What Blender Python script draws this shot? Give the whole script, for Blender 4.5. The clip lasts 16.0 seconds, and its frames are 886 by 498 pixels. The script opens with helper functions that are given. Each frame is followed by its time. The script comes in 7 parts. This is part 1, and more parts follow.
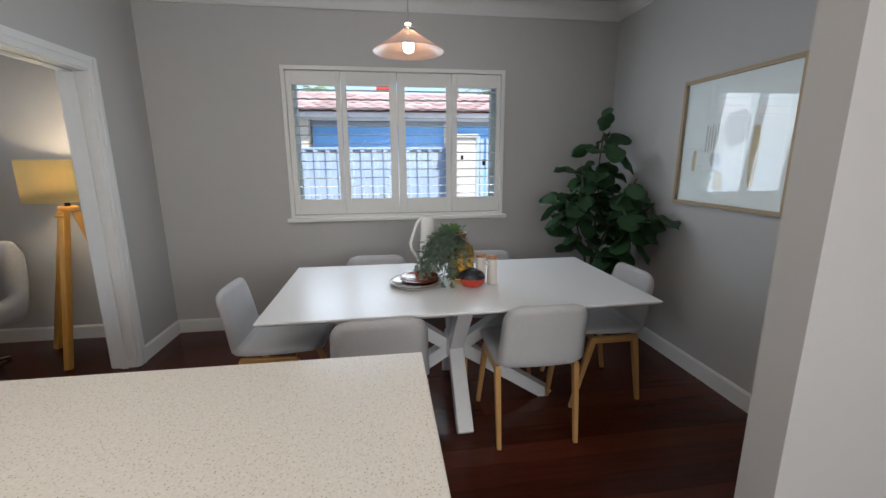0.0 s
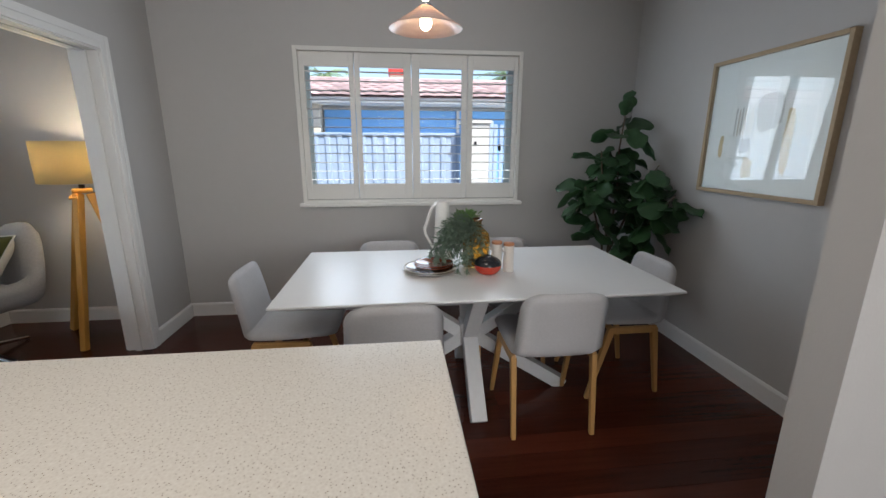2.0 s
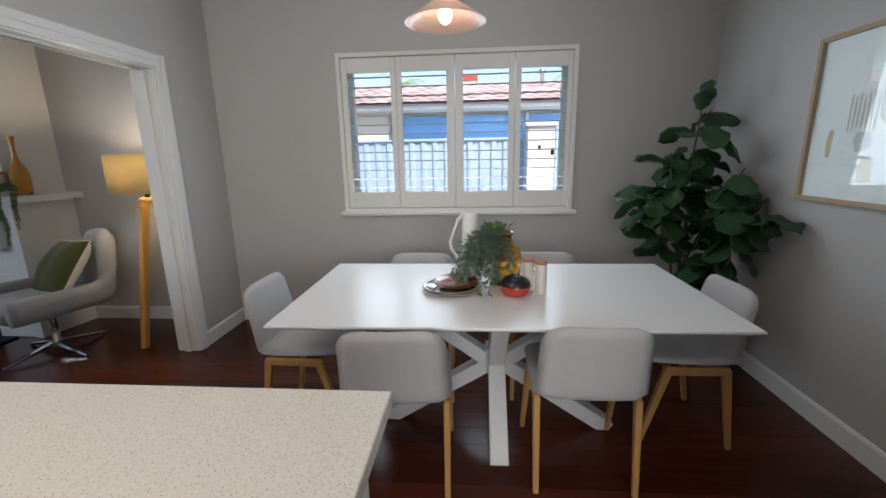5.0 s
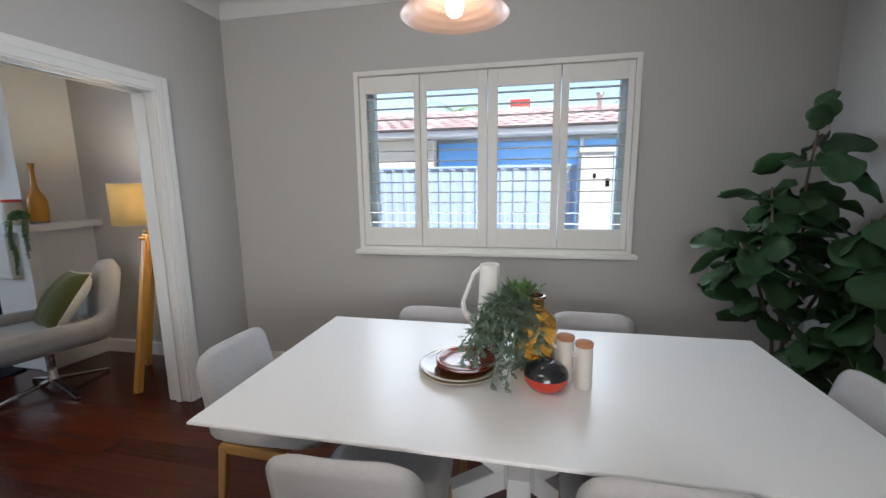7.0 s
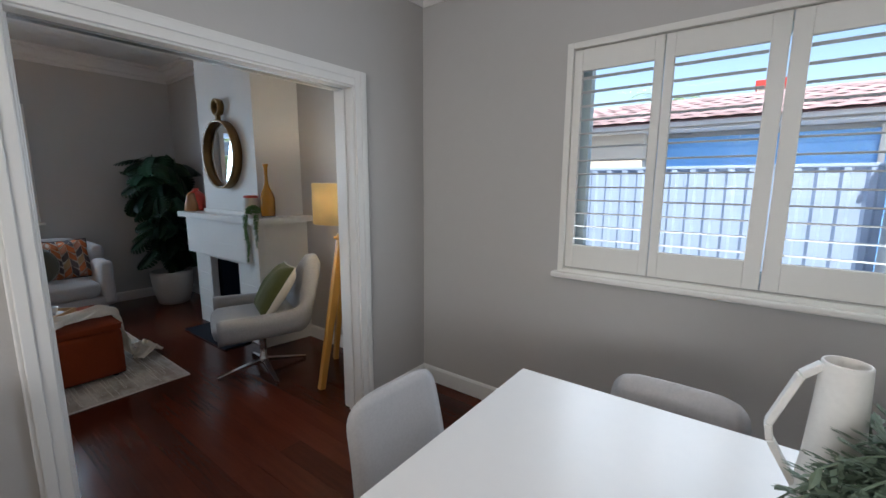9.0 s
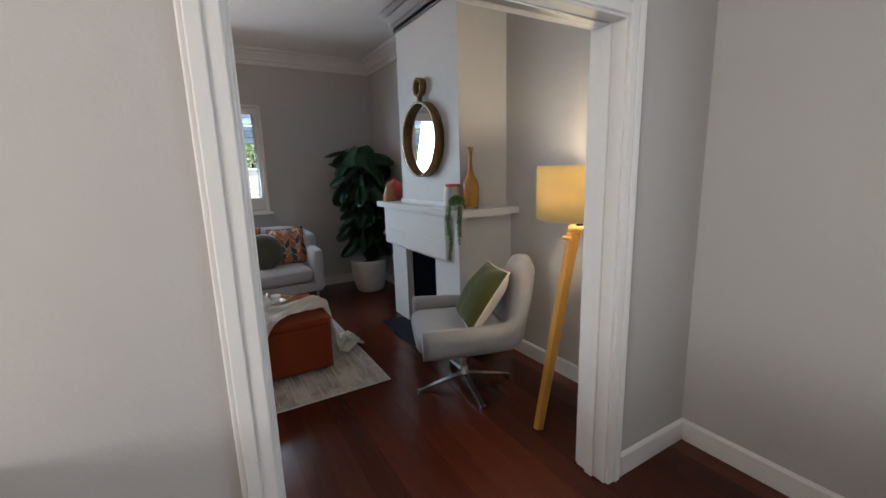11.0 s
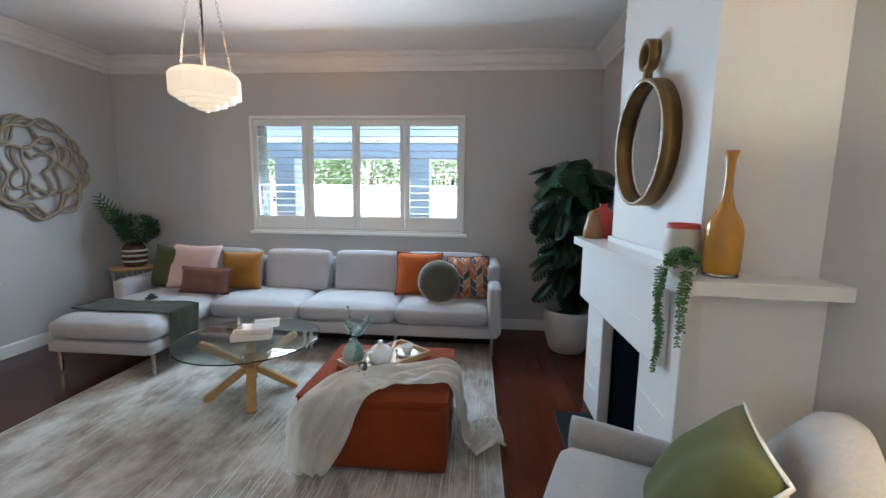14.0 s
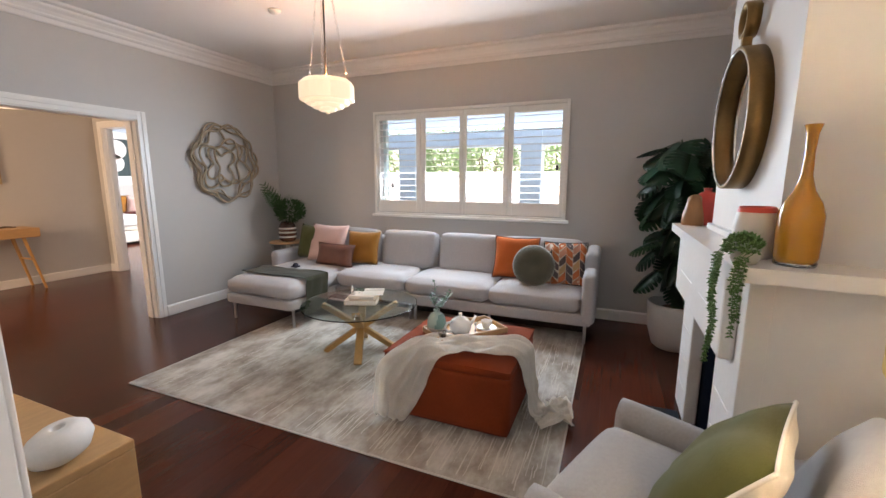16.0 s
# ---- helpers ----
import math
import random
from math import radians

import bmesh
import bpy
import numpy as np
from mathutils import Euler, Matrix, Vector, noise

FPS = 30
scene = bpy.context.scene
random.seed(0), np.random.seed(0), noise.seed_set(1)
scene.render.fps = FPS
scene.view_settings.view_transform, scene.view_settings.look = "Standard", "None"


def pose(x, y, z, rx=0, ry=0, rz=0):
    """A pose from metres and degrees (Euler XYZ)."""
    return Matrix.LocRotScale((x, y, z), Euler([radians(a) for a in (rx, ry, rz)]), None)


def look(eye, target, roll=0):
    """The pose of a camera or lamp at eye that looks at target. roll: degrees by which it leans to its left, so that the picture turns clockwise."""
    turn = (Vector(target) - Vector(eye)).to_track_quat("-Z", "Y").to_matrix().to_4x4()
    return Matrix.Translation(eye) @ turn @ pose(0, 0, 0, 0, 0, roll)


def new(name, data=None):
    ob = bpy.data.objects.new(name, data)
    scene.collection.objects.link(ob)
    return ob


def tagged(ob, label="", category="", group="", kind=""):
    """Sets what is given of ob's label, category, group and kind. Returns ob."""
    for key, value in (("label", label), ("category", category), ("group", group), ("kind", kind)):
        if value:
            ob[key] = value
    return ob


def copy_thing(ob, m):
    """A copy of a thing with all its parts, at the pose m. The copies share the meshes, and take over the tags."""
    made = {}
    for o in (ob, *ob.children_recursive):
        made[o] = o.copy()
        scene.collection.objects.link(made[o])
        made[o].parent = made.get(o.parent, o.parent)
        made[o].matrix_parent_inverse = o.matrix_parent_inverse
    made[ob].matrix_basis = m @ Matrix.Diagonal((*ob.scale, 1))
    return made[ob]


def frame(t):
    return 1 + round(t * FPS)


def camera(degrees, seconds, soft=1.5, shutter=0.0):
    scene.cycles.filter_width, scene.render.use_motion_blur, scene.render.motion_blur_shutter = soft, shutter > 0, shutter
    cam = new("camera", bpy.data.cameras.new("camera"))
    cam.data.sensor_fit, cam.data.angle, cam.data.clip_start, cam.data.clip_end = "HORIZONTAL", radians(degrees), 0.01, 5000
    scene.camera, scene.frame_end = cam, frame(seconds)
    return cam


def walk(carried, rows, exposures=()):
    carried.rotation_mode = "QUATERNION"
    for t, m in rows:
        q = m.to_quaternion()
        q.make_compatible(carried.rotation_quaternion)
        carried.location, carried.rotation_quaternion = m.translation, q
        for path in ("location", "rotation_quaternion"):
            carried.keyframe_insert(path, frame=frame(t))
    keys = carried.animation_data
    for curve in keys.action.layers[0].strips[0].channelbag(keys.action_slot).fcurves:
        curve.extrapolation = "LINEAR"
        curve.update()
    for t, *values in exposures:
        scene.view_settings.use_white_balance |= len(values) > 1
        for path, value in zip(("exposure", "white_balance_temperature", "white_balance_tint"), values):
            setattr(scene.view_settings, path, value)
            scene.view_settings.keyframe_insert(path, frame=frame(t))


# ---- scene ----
cam = camera(94.7, 16.0)
PATH = [
    (0, (0.157, 0.111, 1.436), (0.428, 2.048, 1.017), -0.3),
    (0.5, (0.174, 0.114, 1.436), (0.464, 2.044, 1.0), -0.2),
    (1, (0.153, 0.122, 1.433), (0.45, 2.048, 0.983), -0.1),
    (1.5, (0.138, 0.139, 1.43), (0.417, 2.064, 0.965), -0.1),
    (2, (0.134, 0.166, 1.412), (0.356, 2.096, 0.937), 0.1),
    (2.5, (0.19, 0.191, 1.413), (0.308, 2.129, 0.934), 0.3),
    (3, (0.281, 0.206, 1.41), (0.295, 2.147, 0.93), 0.3),
    (3.5, (0.342, 0.217, 1.406), (0.275, 2.157, 0.925), 0.2),
    (3.7, (0.358, 0.221, 1.403), (0.269, 2.161, 0.925), -0.0),
    (5.8, (0.451, 0.565, 1.425), (0.252, 2.513, 1.016), -1.6),
    (6, (0.459, 0.616, 1.429), (0.231, 2.563, 1.034), -1.5),
    (6.5, (0.507, 0.778, 1.438), (0.195, 2.721, 1.082), -1.2),
    (7, (0.552, 0.938, 1.445), (0.147, 2.869, 1.12), -0.7),
    (7.5, (0.558, 1.047, 1.451), (0.047, 2.956, 1.141), -0.4),
    (8, (0.49, 1.219, 1.458), (-0.19, 3.077, 1.165), -0.2),
    (8.5, (0.376, 1.341, 1.446), (-0.549, 3.089, 1.147), -0.0),
    (9, (0.226, 1.464, 1.464), (-0.966, 3.038, 1.145), 0.2),
    (9.5, (0.091, 1.533, 1.444), (-1.352, 2.876, 1.105), 0.2),
    (10, (-0.097, 1.523, 1.447), (-1.686, 2.679, 1.077), -0.6),
    (10.2, (-0.19, 1.531, 1.452), (-1.817, 2.632, 1.078), -0.9),
    (12.3, (-1.138, 1.968, 1.453), (-2.957, 2.735, 1.129), -2.0),
    (12.5, (-1.202, 2.041, 1.449), (-3.061, 2.714, 1.145), -1.8),
    (13, (-1.33, 2.208, 1.453), (-3.254, 2.668, 1.164), -1.0),
    (13.5, (-1.467, 2.358, 1.441), (-3.441, 2.521, 1.165), -0.1),
    (14, (-1.567, 2.471, 1.455), (-3.543, 2.316, 1.187), 0.7),
    (14.5, (-1.599, 2.619, 1.454), (-3.538, 2.219, 1.174), 1.0),
    (15, (-1.607, 2.706, 1.448), (-3.498, 2.122, 1.162), 1.1),
    (15.5, (-1.531, 2.753, 1.443), (-3.375, 2.046, 1.128), 0.6),
    (16, (-1.449, 2.804, 1.443), (-3.271, 2.047, 1.111), 0.1),
]
# seconds, stops, kelvin, tint
EXPOSURES = [(0.0, 0.74, 6400, 10), (3.7, 0.80, 6420, 10), (6.0, 0.95, 6480, 10), (7.0, 1.02, 6430, 10), (8.0, 0.95, 6330, 10), (8.5, 0.92, 6260, 9), (9.0, 0.84, 6300, 10), (9.5, 0.90, 6480, 11), (10.0, 0.98, 6700, 13), (12.5, 1.46, 6450, 10), (14.0, 1.92, 6250, 9), (15.0, 2.03, 6400, 10), (15.5, 2.05, 6750, 13), (16.0, 2.12, 7600, 19)]
walk(cam, [(t, look(eye, target, roll)) for t, eye, target, roll in PATH], EXPOSURES)

# ---- world, sun, exposure ----
SUN_AZ, SUN_EL = 150.0, 54.0   # degrees from +y, clockwise
world = bpy.data.worlds.new("world")
scene.world = world
world.use_nodes = True
wn = world.node_tree
sky = wn.nodes.new("ShaderNodeTexSky")
sky.sky_type = "NISHITA"
sky.sun_disc = False
sky.sun_elevation = radians(SUN_EL)
sky.sun_rotation = radians(SUN_AZ)
wn.nodes["Background"].inputs["Strength"].default_value = 0.15
wn.links.new(sky.outputs[0], wn.nodes["Background"].inputs["Color"])


def lamp(name, kind, energy, colour, m, **more):
    data = bpy.data.lights.new(name, kind)
    data.energy, data.color = energy, colour
    if kind == "SUN":
        data.angle = radians(0.5)
    if kind == "AREA":
        data.shape, data.size, data.size_y = "RECTANGLE", more["size"], more["size_y"]
        data.spread = radians(more.get("spread", 180))
    ob = new(name, data)
    ob.matrix_world = m
    return ob


az, el = radians(SUN_AZ), radians(SUN_EL)
sun_from = Vector((math.sin(az) * math.cos(el), math.cos(az) * math.cos(el), math.sin(el))) * 20
lamp("sun", "SUN", 4.2, (1.0, 0.95, 0.87), look(sun_from, (0, 0, 0)))
DAY = (0.80, 0.90, 1.0)
# skylight standing in each shutter panel's opening
for xx in (-0.385, 0.043, 0.518, 0.957):
    lamp("skylight_dining", "AREA", 2.6, DAY, look((xx, 3.655, 1.585), (xx, 3.0, 1.52)), size=0.34, size_y=0.90)
for yy, ww in ((0.355, 0.49), (0.937, 0.42), (1.45, 0.42), (2.019, 0.49)):
    lamp("skylight_lounge", "AREA", 6.4, (0.60, 0.80, 1.0), look((-5.865, yy, 1.68), (-5.2, yy, 1.45)), size=ww, size_y=0.94, spread=165)
# unseen kitchen window assumed; an area lamp in its opening gives the daylight
lamp("skylight_kitchen", "AREA", 43, (0.97, 0.965, 0.96), look((0.9, -2.66, 1.78), (0.3, 0.0, 1.45)), size=2.5, size_y=1.1)
# warm fill added for the hall, at an unseen made-up opening
lamp("hall_warm_fill", "AREA", 34, (1.0, 0.74, 0.50), look((-0.6, -3.2, 1.6), (-3.0, -3.2, 1.2)), size=1.2, size_y=1.9)
# fill added to brighten the bedroom, by an opening that is never seen
lamp("bedroom_fill", "AREA", 60, DAY, look((-8.7, -5.6, 1.5), (-7.0, -5.6, 1.3)), size=1.6, size_y=1.4)

# unseen light assumed over the kitchen bench, shifted west to brighten the walls
lamp("assumed_bench_light", "AREA", 10, (1.0, 0.90, 0.78), look((-0.70, 0.30, 2.66), (-0.70, 0.31, 0.9)), size=1.3, size_y=0.25)

# ---- materials ----


def material(name, colour, rough=0.6, metal=0.0, spec=0.5, vary=0.08, scale=6.0, bump=0.0, bump_scale=60.0, fine=0.04, coat=0.0, random=0.0, sheen=0.0, emit=0.0, emit_colour=None, trans=0.0, ior=1.45, stretch=None):
    """A painted or natural surface: colour varied at two scales, with fine relief."""
    m = bpy.data.materials.new(name)
    m.use_nodes = True
    nt = m.node_tree
    b = nt.nodes["Principled BSDF"]
    b.inputs["Roughness"].default_value = rough
    b.inputs["Metallic"].default_value = metal
    b.inputs["Specular IOR Level"].default_value = spec
    b.inputs["Coat Weight"].default_value = coat
    b.inputs["Coat Roughness"].default_value = 0.08
    b.inputs["Sheen Weight"].default_value = sheen
    b.inputs["Transmission Weight"].default_value = trans
    b.inputs["IOR"].default_value = ior
    if emit:
        b.inputs["Emission Strength"].default_value = emit
        b.inputs["Emission Color"].default_value = (*(emit_colour or colour), 1)
    co = nt.nodes.new("ShaderNodeTexCoord")
    src = co.outputs["Object"]
    if stretch:
        mp = nt.nodes.new("ShaderNodeMapping")
        mp.inputs["Scale"].default_value = stretch
        nt.links.new(src, mp.inputs["Vector"])
        src = mp.outputs["Vector"]
    big = nt.nodes.new("ShaderNodeTexNoise")
    big.inputs["Scale"].default_value = scale
    big.inputs["Detail"].default_value = 5
    small = nt.nodes.new("ShaderNodeTexNoise")
    small.inputs["Scale"].default_value = scale * 14
    small.inputs["Detail"].default_value = 3
    nt.links.new(src, big.inputs["Vector"])
    nt.links.new(src, small.inputs["Vector"])

    def maths(op, a, c):
        n = nt.nodes.new("ShaderNodeMath")
        n.operation = op
        for k, v in ((0, a), (1, c)):
            if isinstance(v, (int, float)):
                n.inputs[k].default_value = v
            else:
                nt.links.new(v, n.inputs[k])
        return n.outputs[0]

    total = maths("ADD", maths("MULTIPLY", maths("SUBTRACT", big.outputs["Fac"], 0.5), vary * 3), maths("MULTIPLY", maths("SUBTRACT", small.outputs["Fac"], 0.5), fine * 3))
    if random:
        info = nt.nodes.new("ShaderNodeObjectInfo")
        total = maths("ADD", total, maths("MULTIPLY", maths("SUBTRACT", info.outputs["Random"], 0.5), random * 2))
    total = maths("ADD", total, 1.0)
    mix = nt.nodes.new("ShaderNodeMix")
    mix.data_type, mix.blend_type = "RGBA", "MULTIPLY"
    mix.inputs["Factor"].default_value = 1.0
    mix.inputs["A"].default_value = (*colour, 1)
    grey = nt.nodes.new("ShaderNodeCombineColor")
    for k in range(3):
        nt.links.new(total, grey.inputs[k])
    nt.links.new(grey.outputs[0], mix.inputs["B"])
    nt.links.new(mix.outputs["Result"], b.inputs["Base Color"])
    if bump:
        t = nt.nodes.new("ShaderNodeTexNoise")
        t.inputs["Scale"].default_value = bump_scale
        t.inputs["Detail"].default_value = 3
        nt.links.new(src, t.inputs["Vector"])
        bp = nt.nodes.new("ShaderNodeBump")
        bp.inputs["Strength"].default_value = bump
        bp.inputs["Distance"].default_value = 0.004
        nt.links.new(t.outputs["Fac"], bp.inputs["Height"])
        nt.links.new(bp.outputs["Normal"], b.inputs["Normal"])
    return m


def shader(m):
    return m.node_tree, m.node_tree.nodes["Principled BSDF"]


def translucent(m, amount, colour):
    """Lets light through a thin sheet such as a lamp shade or a leaf."""
    nt, b = shader(m)
    tr = nt.nodes.new("ShaderNodeBsdfTranslucent")
    tr.inputs["Color"].default_value = (*colour, 1)
    mx = nt.nodes.new("ShaderNodeMixShader")
    mx.inputs[0].default_value = amount
    nt.links.new(b.outputs[0], mx.inputs[1])
    nt.links.new(tr.outputs[0], mx.inputs[2])
    nt.links.new(mx.outputs[0], nt.nodes["Material Output"].inputs["Surface"])
    return m


def ramp_colour(m, texture, stops, **inputs):
    """Drives the base colour by a texture through a colour ramp."""
    nt, b = shader(m)
    co = nt.nodes.new("ShaderNodeTexCoord")
    t = nt.nodes.new(texture)
    for k, v in inputs.items():
        if k == "stretch":
            mp = nt.nodes.new("ShaderNodeMapping")
            mp.inputs["Scale"].default_value = v
            nt.links.new(co.outputs["Object"], mp.inputs["Vector"])
            nt.links.new(mp.outputs["Vector"], t.inputs["Vector"])
        else:
            t.inputs[k].default_value = v
    if "stretch" not in inputs:
        nt.links.new(co.outputs["Object"], t.inputs["Vector"])
    r = nt.nodes.new("ShaderNodeValToRGB")
    e = r.color_ramp.elements
    while len(e) < len(stops):
        e.new(0.5)
    for k, (at, c) in enumerate(stops):
        e[k].position, e[k].color = at, (*c, 1)
    nt.links.new(t.outputs["Fac"] if "Fac" in t.outputs else t.outputs["Distance"], r.inputs["Fac"])
    nt.links.new(r.outputs["Color"], b.inputs["Base Color"])
    return m


WALL = material("wall_paint", (0.505, 0.488, 0.472), 0.55, spec=0.35, vary=0.02, scale=1.2, bump=0.12, bump_scale=90, fine=0.012)
# wall paint again, lightened to stand for lamplight on the chimney breast
BREASTLIT = material("breast_lamplit_paint", (0.70, 0.685, 0.665), 0.5, spec=0.35, vary=0.02, scale=1.2, bump=0.12, bump_scale=90, fine=0.012)
CEIL = material("ceiling_paint", (0.72, 0.71, 0.70), 0.7, spec=0.3, vary=0.02, scale=1.0, fine=0.01)
TRIM = material("gloss_white_paint", (0.78, 0.77, 0.75), 0.3, vary=0.02, scale=3, fine=0.012, bump=0.05, bump_scale=40)
SHUT = material("shutter_white", (0.80, 0.78, 0.74), 0.70, spec=0.15, vary=0.012, scale=2, fine=0.008)
BRICKW = material("painted_masonry", (0.80, 0.79, 0.77), 0.42, vary=0.03, scale=3, bump=0.35, bump_scale=26, fine=0.02)
FLOOR = material("floor_gap", (0.015, 0.006, 0.004), 0.6)
PLANK = material("jarrah_plank", (0.066, 0.0150, 0.0078), 0.22, spec=0.3, vary=0.28, scale=2.6, bump=0.06, bump_scale=20, fine=0.20, random=0.36, stretch=(1.0, 16.0, 16.0), coat=0.05)
SKIRT = TRIM
STONE = material("engineered_stone", (0.62, 0.60, 0.56), 0.24, vary=0.03, scale=5, fine=0.04)
ramp_colour(STONE, "ShaderNodeTexVoronoi", [(0.0, (0.13, 0.10, 0.07)), (0.12, (0.30, 0.245, 0.19)), (0.20, (0.64, 0.595, 0.53)), (1.0, (0.73, 0.695, 0.63))], Scale=165.0, Randomness=1.0)
CABINET = material("cabinet_white", (0.70, 0.69, 0.67), 0.35, vary=0.02)
TABLE = material("table_white_lacquer", (0.80, 0.79, 0.78), 0.30, spec=0.45, vary=0.015, scale=2, fine=0.01)
TABLELEG = material("table_leg_white", (0.66, 0.65, 0.64), 0.45, vary=0.03, scale=3)
# shade below the tabletop is put into this dark rail colour
SHADEFRAME = material("shade_dark_underframe", (0.06, 0.03, 0.022), 0.5, vary=0.2, stretch=(1, 14, 14), scale=2)
FABRIC = material("grey_chair_fabric", (0.47, 0.455, 0.455), 0.92, spec=0.15, vary=0.05, scale=8, bump=0.45, bump_scale=420, fine=0.07, sheen=0.25)
OAK = material("oak_wood", (0.46, 0.25, 0.085), 0.42, vary=0.14, scale=3, stretch=(9, 9, 1), bump=0.08, bump_scale=30, fine=0.10)
LAMPWOOD = material("honey_pine", (0.56, 0.28, 0.055), 0.35, vary=0.14, scale=3, stretch=(9, 9, 1), fine=0.08, coat=0.2)
BEECH = material("beech_tray", (0.50, 0.30, 0.14), 0.45, vary=0.12, scale=4, stretch=(2, 10, 10), fine=0.08)
SOFA = material("sofa_fabric", (0.42, 0.405, 0.41), 0.95, spec=0.12, vary=0.05, scale=5, bump=0.5, bump_scale=380, fine=0.07, sheen=0.25)
ARMCH = material("armchair_fabric", (0.31, 0.305, 0.31), 0.95, spec=0.12, vary=0.05, scale=6, bump=0.5, bump_scale=420, fine=0.09, sheen=0.25)
STEEL = material("brushed_steel", (0.50, 0.50, 0.50), 0.28, metal=1.0, vary=0.05)
CHROME = material("chrome", (0.75, 0.75, 0.75), 0.12, metal=1.0, vary=0.02)
BLACKM = material("black_metal", (0.02, 0.02, 0.022), 0.4, metal=0.6)
BRASS = material("aged_brass", (0.22, 0.135, 0.055), 0.42, metal=0.9, vary=0.30, scale=9, bump=0.15, bump_scale=40, fine=0.10)
MIRROR = material("mirror_glass", (0.92, 0.92, 0.92), 0.02, metal=1.0, vary=0, fine=0)
# near-black stands in for the shade inside a deep firebox
FIREBLACK = material("firebox_shade", (0.004, 0.005, 0.008), 1.0, spec=0.0, vary=0.25, bump=0.3)
HEARTH = material("hearth_slate", (0.008, 0.012, 0.020), 0.6, spec=0.2, vary=0.2, bump=0.1)
TERRA = material("rust_upholstery", (0.205, 0.038, 0.013), 0.92, spec=0.08, vary=0.13, scale=5, bump=0.3, bump_scale=200, fine=0.06, sheen=0.04)
RUSTP = material("rust_linen", (0.44, 0.105, 0.030), 0.9, spec=0.1, vary=0.08, bump=0.5, bump_scale=300, sheen=0.05)
MUSTARD = material("mustard_linen", (0.30, 0.125, 0.024), 0.9, spec=0.1, vary=0.08, bump=0.5, bump_scale=300, sheen=0.2)
PINK = material("pale_pink_linen", (0.62, 0.42, 0.385), 0.92, spec=0.1, vary=0.06, bump=0.5, bump_scale=300, sheen=0.2)
TANL = material("brown_leather", (0.155, 0.066, 0.048), 0.55, spec=0.4, vary=0.14, scale=8, bump=0.25, bump_scale=120)
OLIVE = material("olive_velvet", (0.080, 0.084, 0.026), 0.85, spec=0.15, vary=0.14, scale=6, bump=0.3, bump_scale=200, sheen=0.12)
FUZZ = material("fuzzy_moss_wool", (0.085, 0.083, 0.060), 0.98, spec=0.05, vary=0.15, scale=14, bump=1.0, bump_scale=260, fine=0.16, sheen=0.6)
DKGREEN = material("dark_green_velvet", (0.056, 0.055, 0.027), 0.9, spec=0.1, vary=0.14, scale=6, bump=0.3, bump_scale=200, sheen=0.35)
CREAM = material("cream_piping", (0.68, 0.64, 0.57), 0.9, vary=0.06, bump=0.4, bump_scale=260)
THROW = material("cream_knit_throw", (0.90, 0.85, 0.775), 0.95, spec=0.08, vary=0.06, scale=10, bump=0.7, bump_scale=240, fine=0.10, sheen=0.3)
PORCE = material("white_porcelain", (0.80, 0.79, 0.77), 0.15, vary=0.015, fine=0.01, coat=0.3)
MATTEW = material("matt_white_ceramic", (0.74, 0.72, 0.69), 0.6, vary=0.03, bump=0.15, bump_scale=70)
CREAMC = material("cream_ceramic", (0.63, 0.58, 0.53), 0.45, vary=0.04, fine=0.03)
CORK = material("terracotta_lid", (0.42, 0.19, 0.10), 0.8, vary=0.15, scale=20, bump=0.3)
REDG = material("red_glaze", (0.50, 0.045, 0.022), 0.18, vary=0.14, scale=14, coat=0.4)
BLACKG = material("black_glaze", (0.018, 0.018, 0.022), 0.15, vary=0.1, coat=0.4)
REDPL = material("rust_glazed_plate", (0.25, 0.050, 0.020), 0.16, vary=0.22, scale=18, coat=0.5)
BROWNPL = material("speckled_plate", (0.42, 0.36, 0.29), 0.2, vary=0.25, scale=22, coat=0.5)
GLAZEB = material("brown_plate_glaze", (0.13, 0.062, 0.022), 0.14, vary=0.3, scale=20, coat=0.6)
AMBER = material("amber_glass", (0.90, 0.62, 0.20), 0.05, trans=0.9, ior=1.45, vary=0.08, fine=0.0)
HONEY = material("honey_glass", (0.68, 0.32, 0.020), 0.08, trans=0.35, vary=0.12, scale=4, fine=0.0, coat=0.6)
SAGE = material("sage_glaze", (0.36, 0.46, 0.40), 0.3, vary=0.25, scale=9, coat=0.2)
TEALG = material("teal_glaze", (0.15, 0.26, 0.235), 0.3, vary=0.2, scale=9, coat=0.2)
CORAL = material("coral_red_ceramic", (0.52, 0.055, 0.042), 0.35, vary=0.1, scale=8)
DKBROWN = material("dark_brown_ceramic", (0.10, 0.040, 0.024), 0.25, vary=0.2, scale=10, coat=0.4)
TAN = material("tan_ceramic", (0.36, 0.17, 0.070), 0.35, vary=0.16, scale=10)
CONC = material("concrete_pot", (0.50, 0.475, 0.44), 0.8, vary=0.10, scale=7, bump=0.3, bump_scale=70, fine=0.06)
SOIL = material("potting_soil", (0.10, 0.045, 0.022), 0.95, vary=0.3, scale=30, bump=0.8)
LEAF = translucent(material("fiddle_leaf", (0.034, 0.085, 0.034), 0.42, spec=0.45, vary=0.22, scale=9, fine=0.08, random=0.38, bump=0.2, bump_scale=60), 0.12, (0.10, 0.22, 0.04))
MLEAF = translucent(material("monstera_leaf", (0.020, 0.062, 0.034), 0.30, spec=0.5, vary=0.2, scale=10, random=0.3), 0.10, (0.05, 0.14, 0.04))
PALM = translucent(material("palm_leaf", (0.035, 0.085, 0.028), 0.5, vary=0.2, random=0.3), 0.15, (0.10, 0.2, 0.04))
